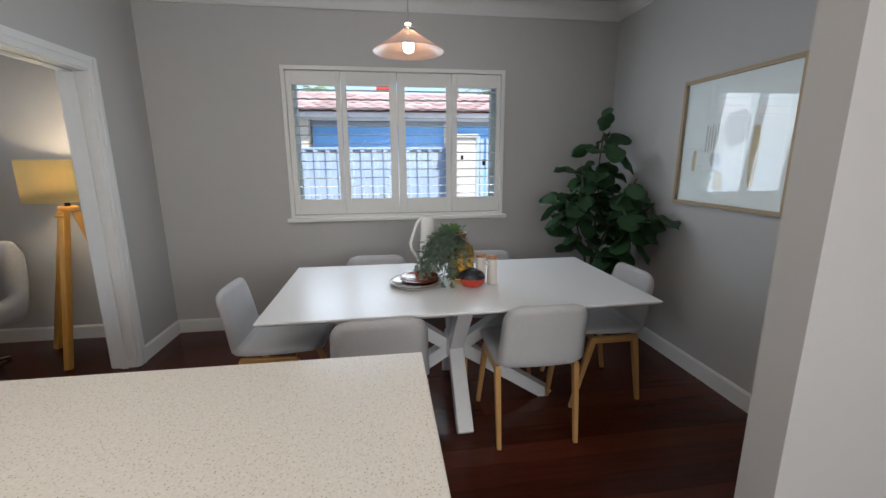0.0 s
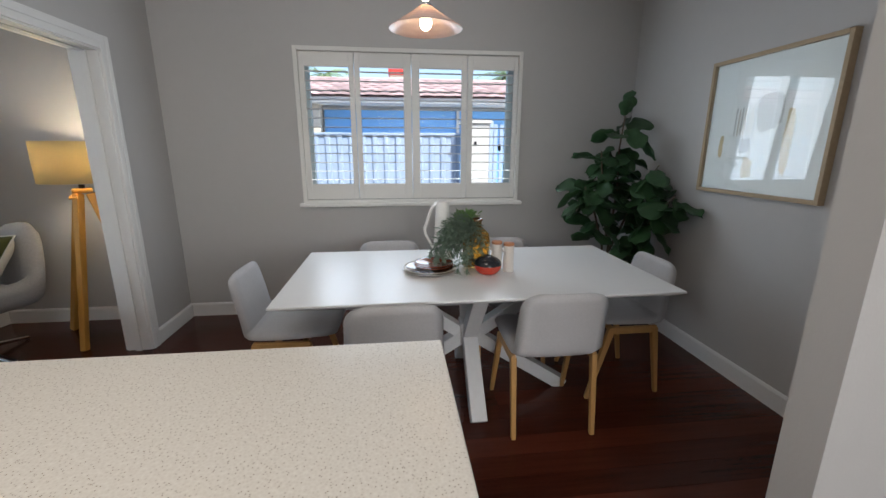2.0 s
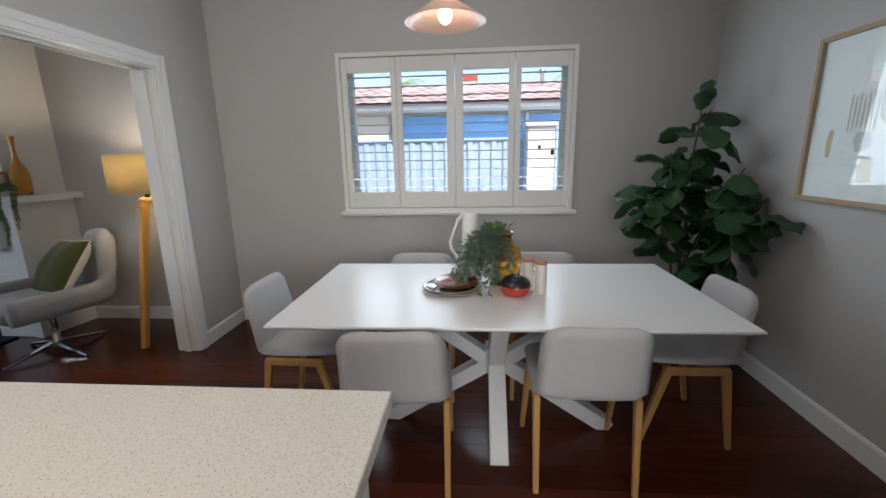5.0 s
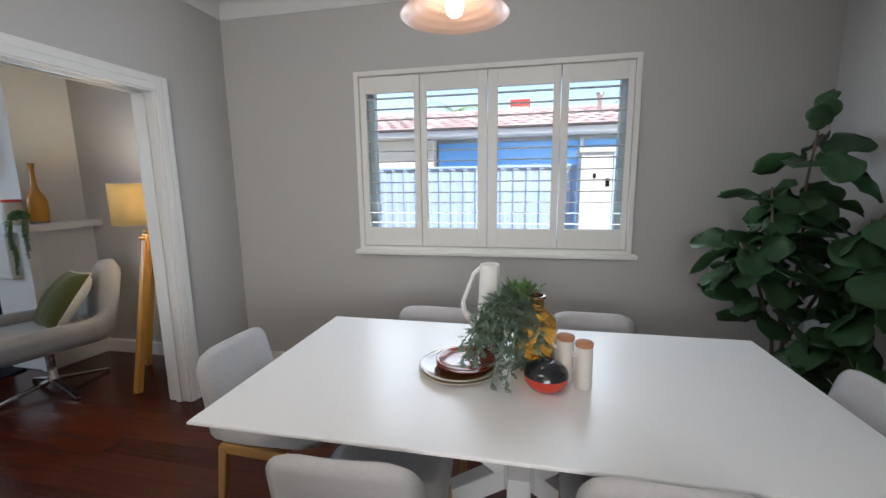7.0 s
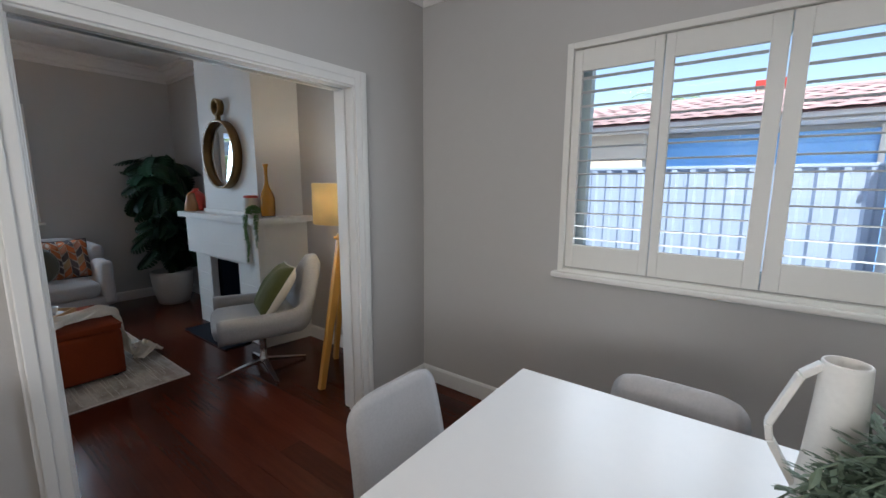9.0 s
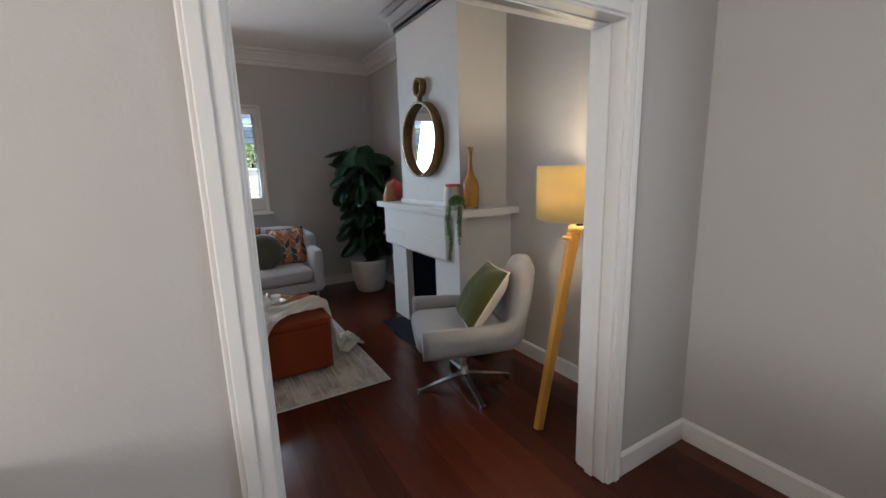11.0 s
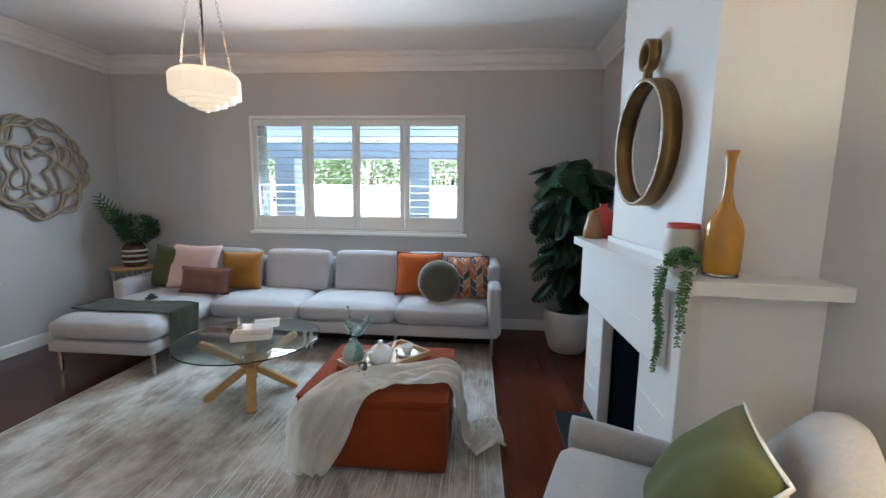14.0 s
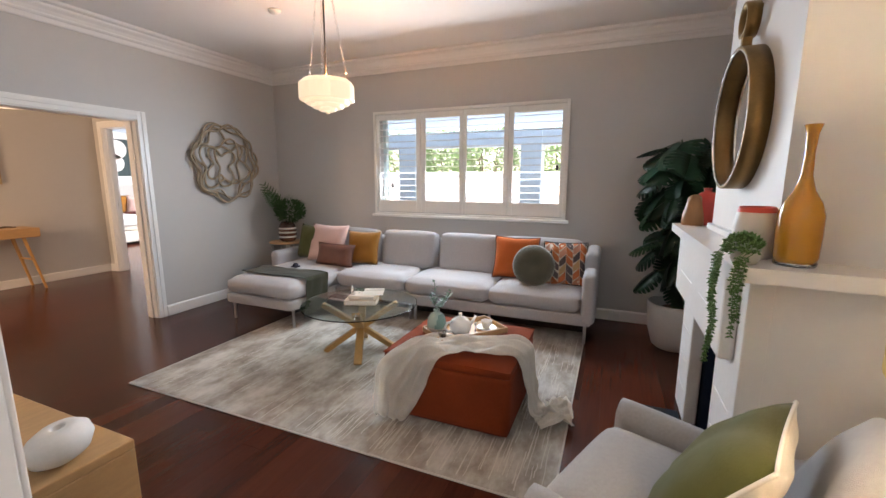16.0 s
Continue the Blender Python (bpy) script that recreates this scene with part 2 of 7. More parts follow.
SPRAY = material("dusty_green_spray", (0.20, 0.265, 0.195), 0.6, vary=0.30, scale=16)
SPRAYL = material("fresh_green_spray", (0.15, 0.26, 0.09), 0.55, vary=0.25, scale=16)
PEARL = material("trailing_succulent", (0.085, 0.19, 0.050), 0.5, vary=0.25, scale=30)
EUC = material("eucalyptus_green", (0.055, 0.13, 0.075), 0.5, vary=0.2, scale=20)
BARK = material("plant_stem", (0.12, 0.085, 0.055), 0.8, vary=0.2, bump=0.4)
STEMG = material("green_stem", (0.06, 0.11, 0.04), 0.6)
DRIFT = material("bleached_driftwood", (0.34, 0.265, 0.185), 0.8, vary=0.2, scale=14, bump=0.3)
PAPER = material("book_paper", (0.74, 0.69, 0.62), 0.8, vary=0.04)
COVER = material("pale_book_cover", (0.66, 0.56, 0.46), 0.5, vary=0.05)
SILVER = material("hammered_silver", (0.70, 0.69, 0.67), 0.22, metal=1.0, vary=0.1)
BIRCH = material("pale_wood_frame", (0.42, 0.31, 0.19), 0.5, vary=0.1, stretch=(8, 8, 8))
PRINT = material("print_paper", (0.74, 0.74, 0.73), 0.7, vary=0.02)
INKG = material("ink_grey", (0.47, 0.46, 0.45), 0.8, vary=0.2, scale=20)
INKB = material("ink_brown", (0.52, 0.47, 0.43), 0.8, vary=0.2, scale=20)
INKO = material("ink_ochre", (0.56, 0.44, 0.27), 0.8, vary=0.2, scale=20)
INKD = material("ink_dark", (0.05, 0.075, 0.08), 0.8, vary=0.2, scale=20)
PLASTIC = material("white_plastic", (0.72, 0.72, 0.72), 0.4, vary=0.02)
WIRE = material("white_wire", (0.70, 0.69, 0.67), 0.4)
BULB = material("lit_bulb", (1, 0.9, 0.75), 0.5, emit=11.0, emit_colour=(1.0, 0.80, 0.55), vary=0, fine=0)
BULBHOT = material("lit_bulb_hot", (1, 0.9, 0.75), 0.5, emit=95.0, emit_colour=(1.0, 0.86, 0.64), vary=0, fine=0)
BULBPEND = material("lit_pendant_bulb", (1, 0.9, 0.75), 0.5, emit=215.0, emit_colour=(1.0, 0.52, 0.20), vary=0, fine=0)
OPAL = material("lit_opal_glass", (0.72, 0.63, 0.50), 0.3, emit=0.17, emit_colour=(1.0, 0.80, 0.58), vary=0.03, fine=0)
OPALHALL = material("lit_hall_glass", (0.9, 0.85, 0.75), 0.3, emit=0.30, emit_colour=(1.0, 0.80, 0.58), vary=0.03, fine=0)
BLUSH = translucent(material("blush_glass_shade", (0.74, 0.60, 0.56), 0.22, spec=0.6, vary=0.06, scale=4, coat=0.4), 0.45, (0.95, 0.72, 0.60))
YSHADE = translucent(material("mustard_lamp_fabric", (0.62, 0.50, 0.26), 0.9, spec=0.1, vary=0.03, bump=0.3, bump_scale=400, fine=0.03), 0.26, (0.82, 0.66, 0.36))
GLASS = material("clear_glass", (0.95, 0.98, 0.97), 0.0, trans=1.0, ior=1.45, vary=0, fine=0)
PANE = material("window_pane_glass", (0.97, 0.99, 0.99), 0.0, trans=1.0, ior=1.12, vary=0, fine=0)
TGLASS = material("tinted_table_glass", (0.80, 0.93, 0.90), 0.01, trans=1.0, ior=1.45, vary=0, fine=0)
# rug: soft grey with mottling and pale drawn lines
RUG = material("rug_pile", (0.40, 0.37, 0.335), 0.98, spec=0.05, bump=0.6, bump_scale=300)
ramp_colour(RUG, "ShaderNodeTexNoise", [(0.30, (0.19, 0.162, 0.135)), (0.45, (0.34, 0.305, 0.265)), (0.58, (0.48, 0.45, 0.41)), (0.72, (0.58, 0.55, 0.51))], Scale=3.2, Detail=9.0, Roughness=0.66, stretch=(1.0, 1.7, 1.0))
RUGEDGE = material("rug_binding", (0.52, 0.49, 0.45), 0.95)
RUGLINE = material("rug_pale_line", (0.56, 0.525, 0.47), 0.98, vary=0.1, scale=12)
# outdoors
GROUND = material("pale_paving", (0.54, 0.52, 0.49), 0.9, vary=0.1, scale=0.8, bump=0.3, bump_scale=10)
FENCE = material("pale_steel_fence", (0.38, 0.48, 0.64), 0.5, vary=0.05, scale=1.5)
RENDERW = material("cream_render", (0.64, 0.57, 0.47), 0.85, vary=0.05, scale=2)
WHITEW = material("white_render", (0.62, 0.61, 0.59), 0.85, vary=0.05, scale=2)
BLUEP = material("blue_panel", (0.20, 0.46, 0.84), 0.6, vary=0.08, scale=1)
TILE = material("terracotta_roof_tile", (0.47, 0.33, 0.325), 0.8, vary=0.15, scale=3, random=0.3)
# pale paint tinted blue to stand for sky light on the shaded posts
POSTB = material("verandah_post_sky_tint", (0.78, 0.88, 0.96), 0.6, vary=0.04)
# assumed roof sheet, made translucent so light reaches the posts below
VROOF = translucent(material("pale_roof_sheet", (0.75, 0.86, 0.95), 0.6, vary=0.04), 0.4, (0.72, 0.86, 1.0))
HEDGE = material("hedge_leaf", (0.27, 0.38, 0.20), 0.6, vary=0.35, scale=2.0)
SASH = material("window_sash_paint", (0.62, 0.72, 0.72), 0.4, vary=0.03)

# ---- mesh helpers ----


def part(name, bm, mat, parent=None, label="", smooth=False):
    me = bpy.data.meshes.new(name)
    bmesh.ops.recalc_face_normals(bm, faces=bm.faces[:])
    if smooth:
        for f in bm.faces:
            f.smooth = True
    bm.to_mesh(me)
    bm.free()
    for mt in (mat if isinstance(mat, (list, tuple)) else [mat]):
        me.materials.append(mt)
    ob = new(name, me)
    if parent is not None:
        ob.parent = parent
    if label:
        ob["label"] = label
    return ob


def thing(name, label, category, m=None, group="", kind=""):
    ob = new(name)
    ob.empty_display_size = 0.1
    if m is not None:
        ob.matrix_world = m
    return tagged(ob, label, category, group, kind)


def box(bm, lo, hi, bevel=0.0, seg=2, m=None):
    r = bmesh.ops.create_cube(bm, size=1.0)
    c = [(a + b) / 2 for a, b in zip(lo, hi)]
    d = [b - a for a, b in zip(lo, hi)]
    for v in r["verts"]:
        v.co = Vector([v.co[k] * d[k] + c[k] for k in range(3)])
    vs = r["verts"]
    if bevel:
        es = list({e for v in vs for e in v.link_edges})
        g = bmesh.ops.bevel(bm, geom=es, offset=bevel, segments=seg, profile=0.5, affect="EDGES")
        vs = list({v for f in g["faces"] for v in f.verts} | {v for v in vs if v.is_valid})
    if m is not None:
        bmesh.ops.transform(bm, matrix=m, verts=[v for v in vs if v.is_valid])
    return bm


def B():
    return bmesh.new()


def boxed(lo, hi, bevel=0.0, seg=2):
    return box(B(), lo, hi, bevel, seg)


def beam(bm, p0, p1, w, h, w1=None, h1=None, up=(0, 0, 1), bevel=0.004):
    """A bar of w x h (across, and along up) from p0 to p1."""
    p0, p1 = Vector(p0), Vector(p1)
    d = (p1 - p0).normalized()
    s = d.cross(Vector(up))
    if s.length < 1e-4:
        s = d.cross(Vector((0, 1, 0)))
    s.normalize()
    u = s.cross(d)
    w1, h1 = w1 or w, h1 or h
    ring = []
    for p, a, b in ((p0, w, h), (p1, w1, h1)):
        ring.append([bm.verts.new(p + s * a / 2 * i + u * b / 2 * j) for i, j in ((-1, -1), (1, -1), (1, 1), (-1, 1))])
    fs = [bm.faces.new(ring[0][::-1]), bm.faces.new(ring[1])]
    for k in range(4):
        fs.append(bm.faces.new((ring[0][k], ring[0][(k + 1) % 4], ring[1][(k + 1) % 4], ring[1][k])))
    if bevel:
        bmesh.ops.bevel(bm, geom=list({e for f in fs for e in f.edges}), offset=bevel, segments=2, profile=0.5, affect="EDGES")
    return bm


def sweep(bm, pts, r, n=8, closed=False):
    """A round tube along points; r is a number or a list."""
    pts = [Vector(p) for p in pts]
    rings = []
    side = Vector((0.3, 0.2, 1)).normalized()
    count = len(pts)
    for i, p in enumerate(pts):
        if closed:
            d = pts[(i + 1) % count] - pts[i - 1]
        else:
            d = pts[min(i + 1, count - 1)] - pts[max(i - 1, 0)]
        d.normalize()
        s = d.cross(side)
        if s.length < 1e-3:
            s = d.cross(Vector((1, 0, 0)))
        s.normalize()
        side = s.cross(d)
        rad = r[i] if isinstance(r, (list, tuple)) else r
        rings.append([bm.verts.new(p + (s * math.cos(a) + side * math.sin(a)) * rad) for a in (2 * math.pi * k / n for k in range(n))])
    for i in range(count if closed else count - 1):
        a, b = rings[i], rings[(i + 1) % count]
        for k in range(n):
            bm.faces.new((a[k], a[(k + 1) % n], b[(k + 1) % n], b[k]))
    if not closed:
        bm.faces.new(rings[0][::-1])
        bm.faces.new(rings[-1])
    return bm


def lathe(bm, profile, n=32, at=(0, 0, 0), rim=None, close=False):
    """Turns (radius, height) pairs round the upright through at; rim(k) may scale the radius."""
    rings = []
    for r, z in profile:
        if r < 1e-5:
            rings.append([bm.verts.new((at[0], at[1], at[2] + z))])
        else:
            rings.append([bm.verts.new((at[0] + r * (rim(a) if rim else 1) * math.cos(a), at[1] + r * (rim(a) if rim else 1) * math.sin(a), at[2] + z)) for a in (2 * math.pi * k / n for k in range(n))])
    pairs = list(zip(rings, rings[1:])) + ([(rings[-1], rings[0])] if close else [])
    for a, b in pairs:
        for k in range(n):
            j = (k + 1) % n
            if len(a) == 1 and len(b) == 1:
                continue
            if len(a) == 1:
                bm.faces.new((a[0], b[j], b[k]))
            elif len(b) == 1:
                bm.faces.new((a[k], a[j], b[0]))
            else:
                bm.faces.new((a[k], a[j], b[j], b[k]))
    return bm


def ball(bm, c, r, n=12, squash=(1, 1, 1)):
    g = bmesh.ops.create_uvsphere(bm, u_segments=n, v_segments=max(6, n // 2), radius=r)
    for v in g["verts"]:
        v.co = Vector((v.co.x * squash[0] + c[0], v.co.y * squash[1] + c[1], v.co.z * squash[2] + c[2]))
    return bm


def soft_box(lo, hi, r, bulge=0.0, n=9, sag=0.0):
    """An upholstered block: rounded edges, faces slightly domed."""
    lo, hi = Vector(lo), Vector(hi)
    c, h = (lo + hi) / 2, (hi - lo) / 2
    r = min(r, *h)
    bm = B()
    steps = []
    for k in range(n):
        a = -1 + 2 * k / (n - 1)
        steps.append(math.copysign(abs(a) ** 0.55, a))
    for ax in range(3):
        o = [i for i in range(3) if i != ax]
        for sg in (-1, 1):
            grid = []
            for a in steps:
                row = []
                for b in steps:
                    p = Vector((0, 0, 0))
                    p[ax], p[o[0]], p[o[1]] = sg * h[ax], a * h[o[0]], b * h[o[1]]
                    q = Vector([max(-h[i] + r, min(h[i] - r, p[i])) for i in range(3)])
                    d = p - q
                    p = q + d.normalized() * r if d.length > 1e-9 else p
                    if bulge:
                        amount = bulge * (1 - a ** 4) * (1 - b ** 4)
                        p[ax] += sg * amount * (1.0 if ax == 2 else 0.5)
                    if sag:
                        p.z -= sag * (1 - (p.x / h.x) ** 2) * (1 - (p.y / h.y) ** 2) * (p.z > 0)
                    row.append(bm.verts.new(p + c))
                grid.append(row)
            for i in range(n - 1):
                for j in range(n - 1):
                    bm.faces.new((grid[i][j], grid[i + 1][j], grid[i + 1][j + 1], grid[i][j + 1]))
    bmesh.ops.remove_doubles(bm, verts=bm.verts[:], dist=1e-5)
    return bm


def pillow_mesh(w, h, t, n=15, seed=0, pinch=0.05):
    """A scatter cushion standing in its own x-z plane, base at z = 0, thick along y."""
    bm = B()
    rnd = random.Random(seed)
    off = Vector((rnd.random() * 9, rnd.random() * 9, 0))
    sheets = []
    for sg in (-1, 1):
        grid = []
        for i in range(n):
            row = []
            for j in range(n):
                u, v = -1 + 2 * i / (n - 1), -1 + 2 * j / (n - 1)
                uu = u * (1 - pinch * (1 - v * v))
                vv = v * (1 - pinch * (1 - u * u))
                th = t / 2 * max(0.0, (1 - u ** 4) * (1 - v ** 4)) ** 0.55
                th *= 1 + 0.22 * noise.noise(Vector((u * 1.7, v * 1.7, sg)) + off)
                row.append(bm.verts.new((uu * w / 2, sg * th, (vv + 1) * h / 2)))
            grid.append(row)
        sheets.append(grid)
        for i in range(n - 1):
            for j in range(n - 1):
                bm.faces.new((grid[i][j], grid[i + 1][j], grid[i + 1][j + 1], grid[i][j + 1]))
    bmesh.ops.remove_doubles(bm, verts=bm.verts[:], dist=1e-4)
    return bm


def pillow_edge(bm, w, h, n=15, pinch=0.05, r=0.006):
    pts = []
    for i in range(n - 1):
        u = -1 + 2 * i / (n - 1)
        pts.append((u * w / 2, 0, (-(1 - pinch * (1 - u * u)) + 1) * h / 2))
    for i in range(n - 1):
        v = -1 + 2 * i / (n - 1)
        pts.append((w / 2 * (1 - pinch * (1 - v * v)), 0, (v + 1) * h / 2))
    for i in range(n - 1):
        u = 1 - 2 * i / (n - 1)
        pts.append((u * w / 2, 0, ((1 - pinch * (1 - u * u)) + 1) * h / 2))
    for i in range(n - 1):
        v = 1 - 2 * i / (n - 1)
        pts.append((-w / 2 * (1 - pinch * (1 - v * v)), 0, (v + 1) * h / 2))
    return sweep(bm, pts, r, 6, closed=True)


def prism(bm, outline, z0, z1):
    a = [bm.verts.new((x, y, z0)) for x, y in outline]
    b = [bm.verts.new((x, y, z1)) for x, y in outline]
    bm.faces.new(a[::-1])
    bm.faces.new(b)
    for k in range(len(a)):
        j = (k + 1) % len(a)
        bm.faces.new((a[k], a[j], b[j], b[k]))
    return bm


def structure(name, bm, mat, label, category, smooth=False):
    return tagged(part(name, bm, mat, None, "", smooth), label, category, "", "structure")

# ---- the shell of the house ----
XL, XW, XR = -5.92, -1.65, 2.21          # lounge window wall, arch wall (dining face), dining end wall
XT = -1.80                                # lounge face of the arch wall
YN, YS = 3.71, -1.55                      # north wall, lounge south wall
ZD, ZL = 2.72, 2.86                       # dining and lounge ceilings
OUT = 0.26

W1 = (-0.60, 1.165, 1.00, 2.15)           # dining window opening x0 x1 z0 z1
W2 = (0.07, 2.315, 1.07, 2.22)            # lounge window opening y0 y1 z0 z1
bm = B()
box(bm, (XT, YN, 0), (W1[0], YN + OUT, 3.0))
box(bm, (W1[1], YN, 0), (XR + 0.2, YN + OUT, 3.0))
box(bm, (W1[0], YN, 0), (W1[1], YN + OUT, W1[2]))
box(bm, (W1[0], YN, W1[3]), (W1[1], YN + OUT, 3.0))
structure("wall_north", bm, WALL, "pale warm grey painted wall with a shuttered window", "wall")
bm = boxed((XL - OUT, YN, 0), (XT, YN + OUT, 3.0))
structure("wall_lounge_north", bm, WALL, "pale grey painted wall behind the chimney", "wall")
bm = B()
box(bm, (XL - OUT, YS, 0), (XL, W2[0], 3.0))
box(bm, (XL - OUT, W2[1], 0), (XL, YN, 3.0))
box(bm, (XL - OUT, W2[0], 0), (XL, W2[1], W2[2]))
box(bm, (XL - OUT, W2[0], W2[3]), (XL, W2[1], 3.0))
structure("wall_west", bm, WALL, "pale grey painted wall with a shuttered front window", "wall")
# arch wall between dining and lounge, opening y 1.71 to 3.10
A1 = (1.700, 3.10, 2.015)
bm = B()
box(bm, (XT, A1[1], 0), (XW, YN, 3.0))
box(bm, (XT, -2.6, 0), (XW, A1[0], 3.0))
box(bm, (XT, A1[0], A1[2]), (XW, A1[1], 3.0))
structure("wall_arch", bm, WALL, "painted wall with a wide cased opening to the lounge", "wall")
structure("wall_east", boxed((XR, 1.01, 0), (XR + 0.2, YN, 3.0)), WALL, "cool grey painted wall with a framed print", "wall")
structure("wall_stub", boxed((1.15, 0.90, 0), (3.4, 1.01, 3.0)), WALL, "short painted wall end beside the kitchen", "wall")
A2 = (-4.125, -2.72, 2.03)
bm = B()
box(bm, (XL - OUT, YS - 0.15, 0), (A2[0], YS, 3.0))
box(bm, (A2[1], YS - 0.15, 0), (XT, YS, 3.0))
box(bm, (A2[0], YS - 0.15, A2[2]), (A2[1], YS, 3.0))
structure("wall_south", bm, WALL, "pale blue-grey lounge wall with an opening to the hall", "wall")
# kitchen behind the bench
bm = B()
box(bm, (XT, -2.75, 0), (-0.4, -2.6, 3.0))
box(bm, (2.2, -2.75, 0), (3.5, -2.6, 3.0))
box(bm, (-0.4, -2.75, 0), (2.2, -2.6, 0.65))
box(bm, (-0.4, -2.75, 2.35), (2.2, -2.6, 3.0))
structure("wall_kitchen_south", bm, WALL, "plain painted kitchen wall with an assumed window opening", "wall")
structure("wall_kitchen_east", boxed((3.4, -2.6, 0), (3.5, 1.01, 3.0)), WALL, "plain painted kitchen wall", "wall")
# hall and bedroom
HX, HY = -5.35, -4.60
bm = B()
box(bm, (HX - 0.12, HY - 0.1, 0), (HX, -4.40, 3.0))
box(bm, (HX - 0.12, -3.66, 0), (HX, YS - 0.15, 3.0))
box(bm, (HX - 0.12, -4.40, 2.23), (HX, -3.66, 3.0))
structure("wall_hall_west", bm, WALL, "warm lit hall wall with a bedroom doorway", "wall")
structure("wall_hall_south", boxed((HX, HY - 0.1, 0), (-0.5, HY, 3.0)), WALL, "warm lit hall wall behind a desk", "wall")
bm = B()
box(bm, (-0.6, HY, 0), (-0.5, -3.9, 3.0))
box(bm, (-0.6, -2.5, 0), (-0.5, YS - 0.15, 3.0))
box(bm, (-0.6, -3.9, 2.3), (-0.5, -2.5, 3.0))
structure("wall_hall_east", bm, WALL, "plain hall wall with an opening added for the fill lamp", "wall")
structure("wall_hall_north", boxed((XW, YS - 0.15, 0), (-0.5, YS, 3.0)), WALL, "plain hall wall", "wall")
structure("wall_bedroom_south", boxed((-8.8, -8.2, 0), (HX - 0.12, -8.1, 3.0)), WALL, "white bedroom wall with a framed print", "wall")
bm = B()
box(bm, (-8.9, -8.2, 0), (-8.8, -6.4, 3.0))
box(bm, (-8.9, -4.8, 0), (-8.8, -2.9, 3.0))
box(bm, (-8.9, -6.4, 0), (-8.8, -4.8, 0.8))
box(bm, (-8.9, -6.4, 2.2), (-8.8, -4.8, 3.0))
structure("wall_bedroom_west", bm, WALL, "white bedroom wall with an opening added for the fill lamp", "wall")
structure("wall_bedroom_north", boxed((-8.8, -2.95, 0), (HX - 0.12, -2.85, 3.0)), WALL, "white bedroom wall", "wall")
structure("wall_bedroom_east", boxed((HX - 0.12, -8.1, 0), (HX, HY - 0.1, 3.0)), WALL, "white bedroom wall", "wall")

structure("ceiling_dining", boxed((XW - 0.07, -2.75, ZD), (3.5, YN + 0.2, ZD + 0.1)), CEIL, "plain white plaster ceiling", "ceiling")
structure("ceiling_lounge", boxed((XL - 0.2, YS - 0.1, ZL), (XW - 0.08, YN + 0.2, ZL + 0.1)), CEIL, "white plaster ceiling over the lounge", "ceiling")
structure("ceiling_hall", boxed((HX - 0.2, HY - 0.1, 2.78), (-0.4, YS - 0.05, 2.88)), CEIL, "warm lit hall ceiling", "ceiling")
structure("ceiling_bedroom", boxed((-8.9, -8.2, 2.75), (HX, -2.8, 2.85)), CEIL, "white bedroom ceiling", "ceiling")
bm = boxed((-6.75, -8.6, 3.06), (3.9, YN + 0.75, 3.2))
box(bm, (-9.2, -8.6, 3.06), (-6.75, -2.6, 3.2))
structure("roof_slab", bm, TILE, "underside of the house roof and eaves", "roof")


def cornice(name, line, profile, flip=1):
    """Runs a plaster moulding along one straight wall; the profile gives (out from wall, height)."""
    (x0, y0), (x1, y1), (nx, ny) = line
    bm2 = B()
    rows = []
    for x, y in ((x0, y0), (x1, y1)):
        rows.append([bm2.verts.new((x + nx * o, y + ny * o, z)) for o, z in profile])
    for k in range(len(profile)):
        j = (k + 1) % len(profile)
        bm2.faces.new((rows[0][k], rows[0][j], rows[1][j], rows[1][k]))
    bm2.faces.new(rows[0])
    bm2.faces.new(rows[1][::-1])
    return structure(name, bm2, CEIL, "white plaster cornice moulding", "cornice")


cove = [(0.002, ZD - 0.115), (0.012, ZD - 0.115), (0.016, ZD - 0.10)]
cove += [(0.016 + 0.085 * (1 - math.cos(a)), ZD - 0.10 + 0.085 * math.sin(a)) for a in (math.pi / 2 * k / 8 for k in range(1, 9))]
cove += [(0.115, ZD - 0.012), (0.118, ZD - 0.002), (0.002, ZD - 0.002)]
for k, line in enumerate([((XW, YN), (XR, YN), (0, -1)), ((XR, YN), (XR, 1.01), (-1, 0)), ((XW, YN), (XW, -2.6), (1, 0))]):
    cornice("cornice_dining_%d" % (k + 1), line, cove)
step = [(0.002, ZL - 0.165), (0.016, ZL - 0.165), (0.020, ZL - 0.155), (0.020, ZL - 0.125), (0.034, ZL - 0.118), (0.042, ZL - 0.108), (0.042, ZL - 0.098), (0.060, ZL - 0.075), (0.085, ZL - 0.055), (0.090, ZL - 0.046), (0.090, ZL - 0.036), (0.125, ZL - 0.026), (0.132, ZL - 0.014), (0.132, ZL - 0.002), (0.002, ZL - 0.002)]
# the lounge cornice runs round the room and round the chimney breast, mitred at its corners
ring = [Vector(p) for p in ((XL, YS), (XL, YN), (-4.40, YN), (-4.25, 3.345), (-3.222, 3.345), (-3.115, YN), (XT, YN), (XT, YS))]
mitre = []
for k, p in enumerate(ring):
    d0 = (p - ring[k - 1]).normalized()
    d1 = (ring[(k + 1) % len(ring)] - p).normalized()
    n0, n1 = Vector((d0.y, -d0.x)), Vector((d1.y, -d1.x))
    mitre.append((n0 + n1) / (1 + n0.dot(n1)))
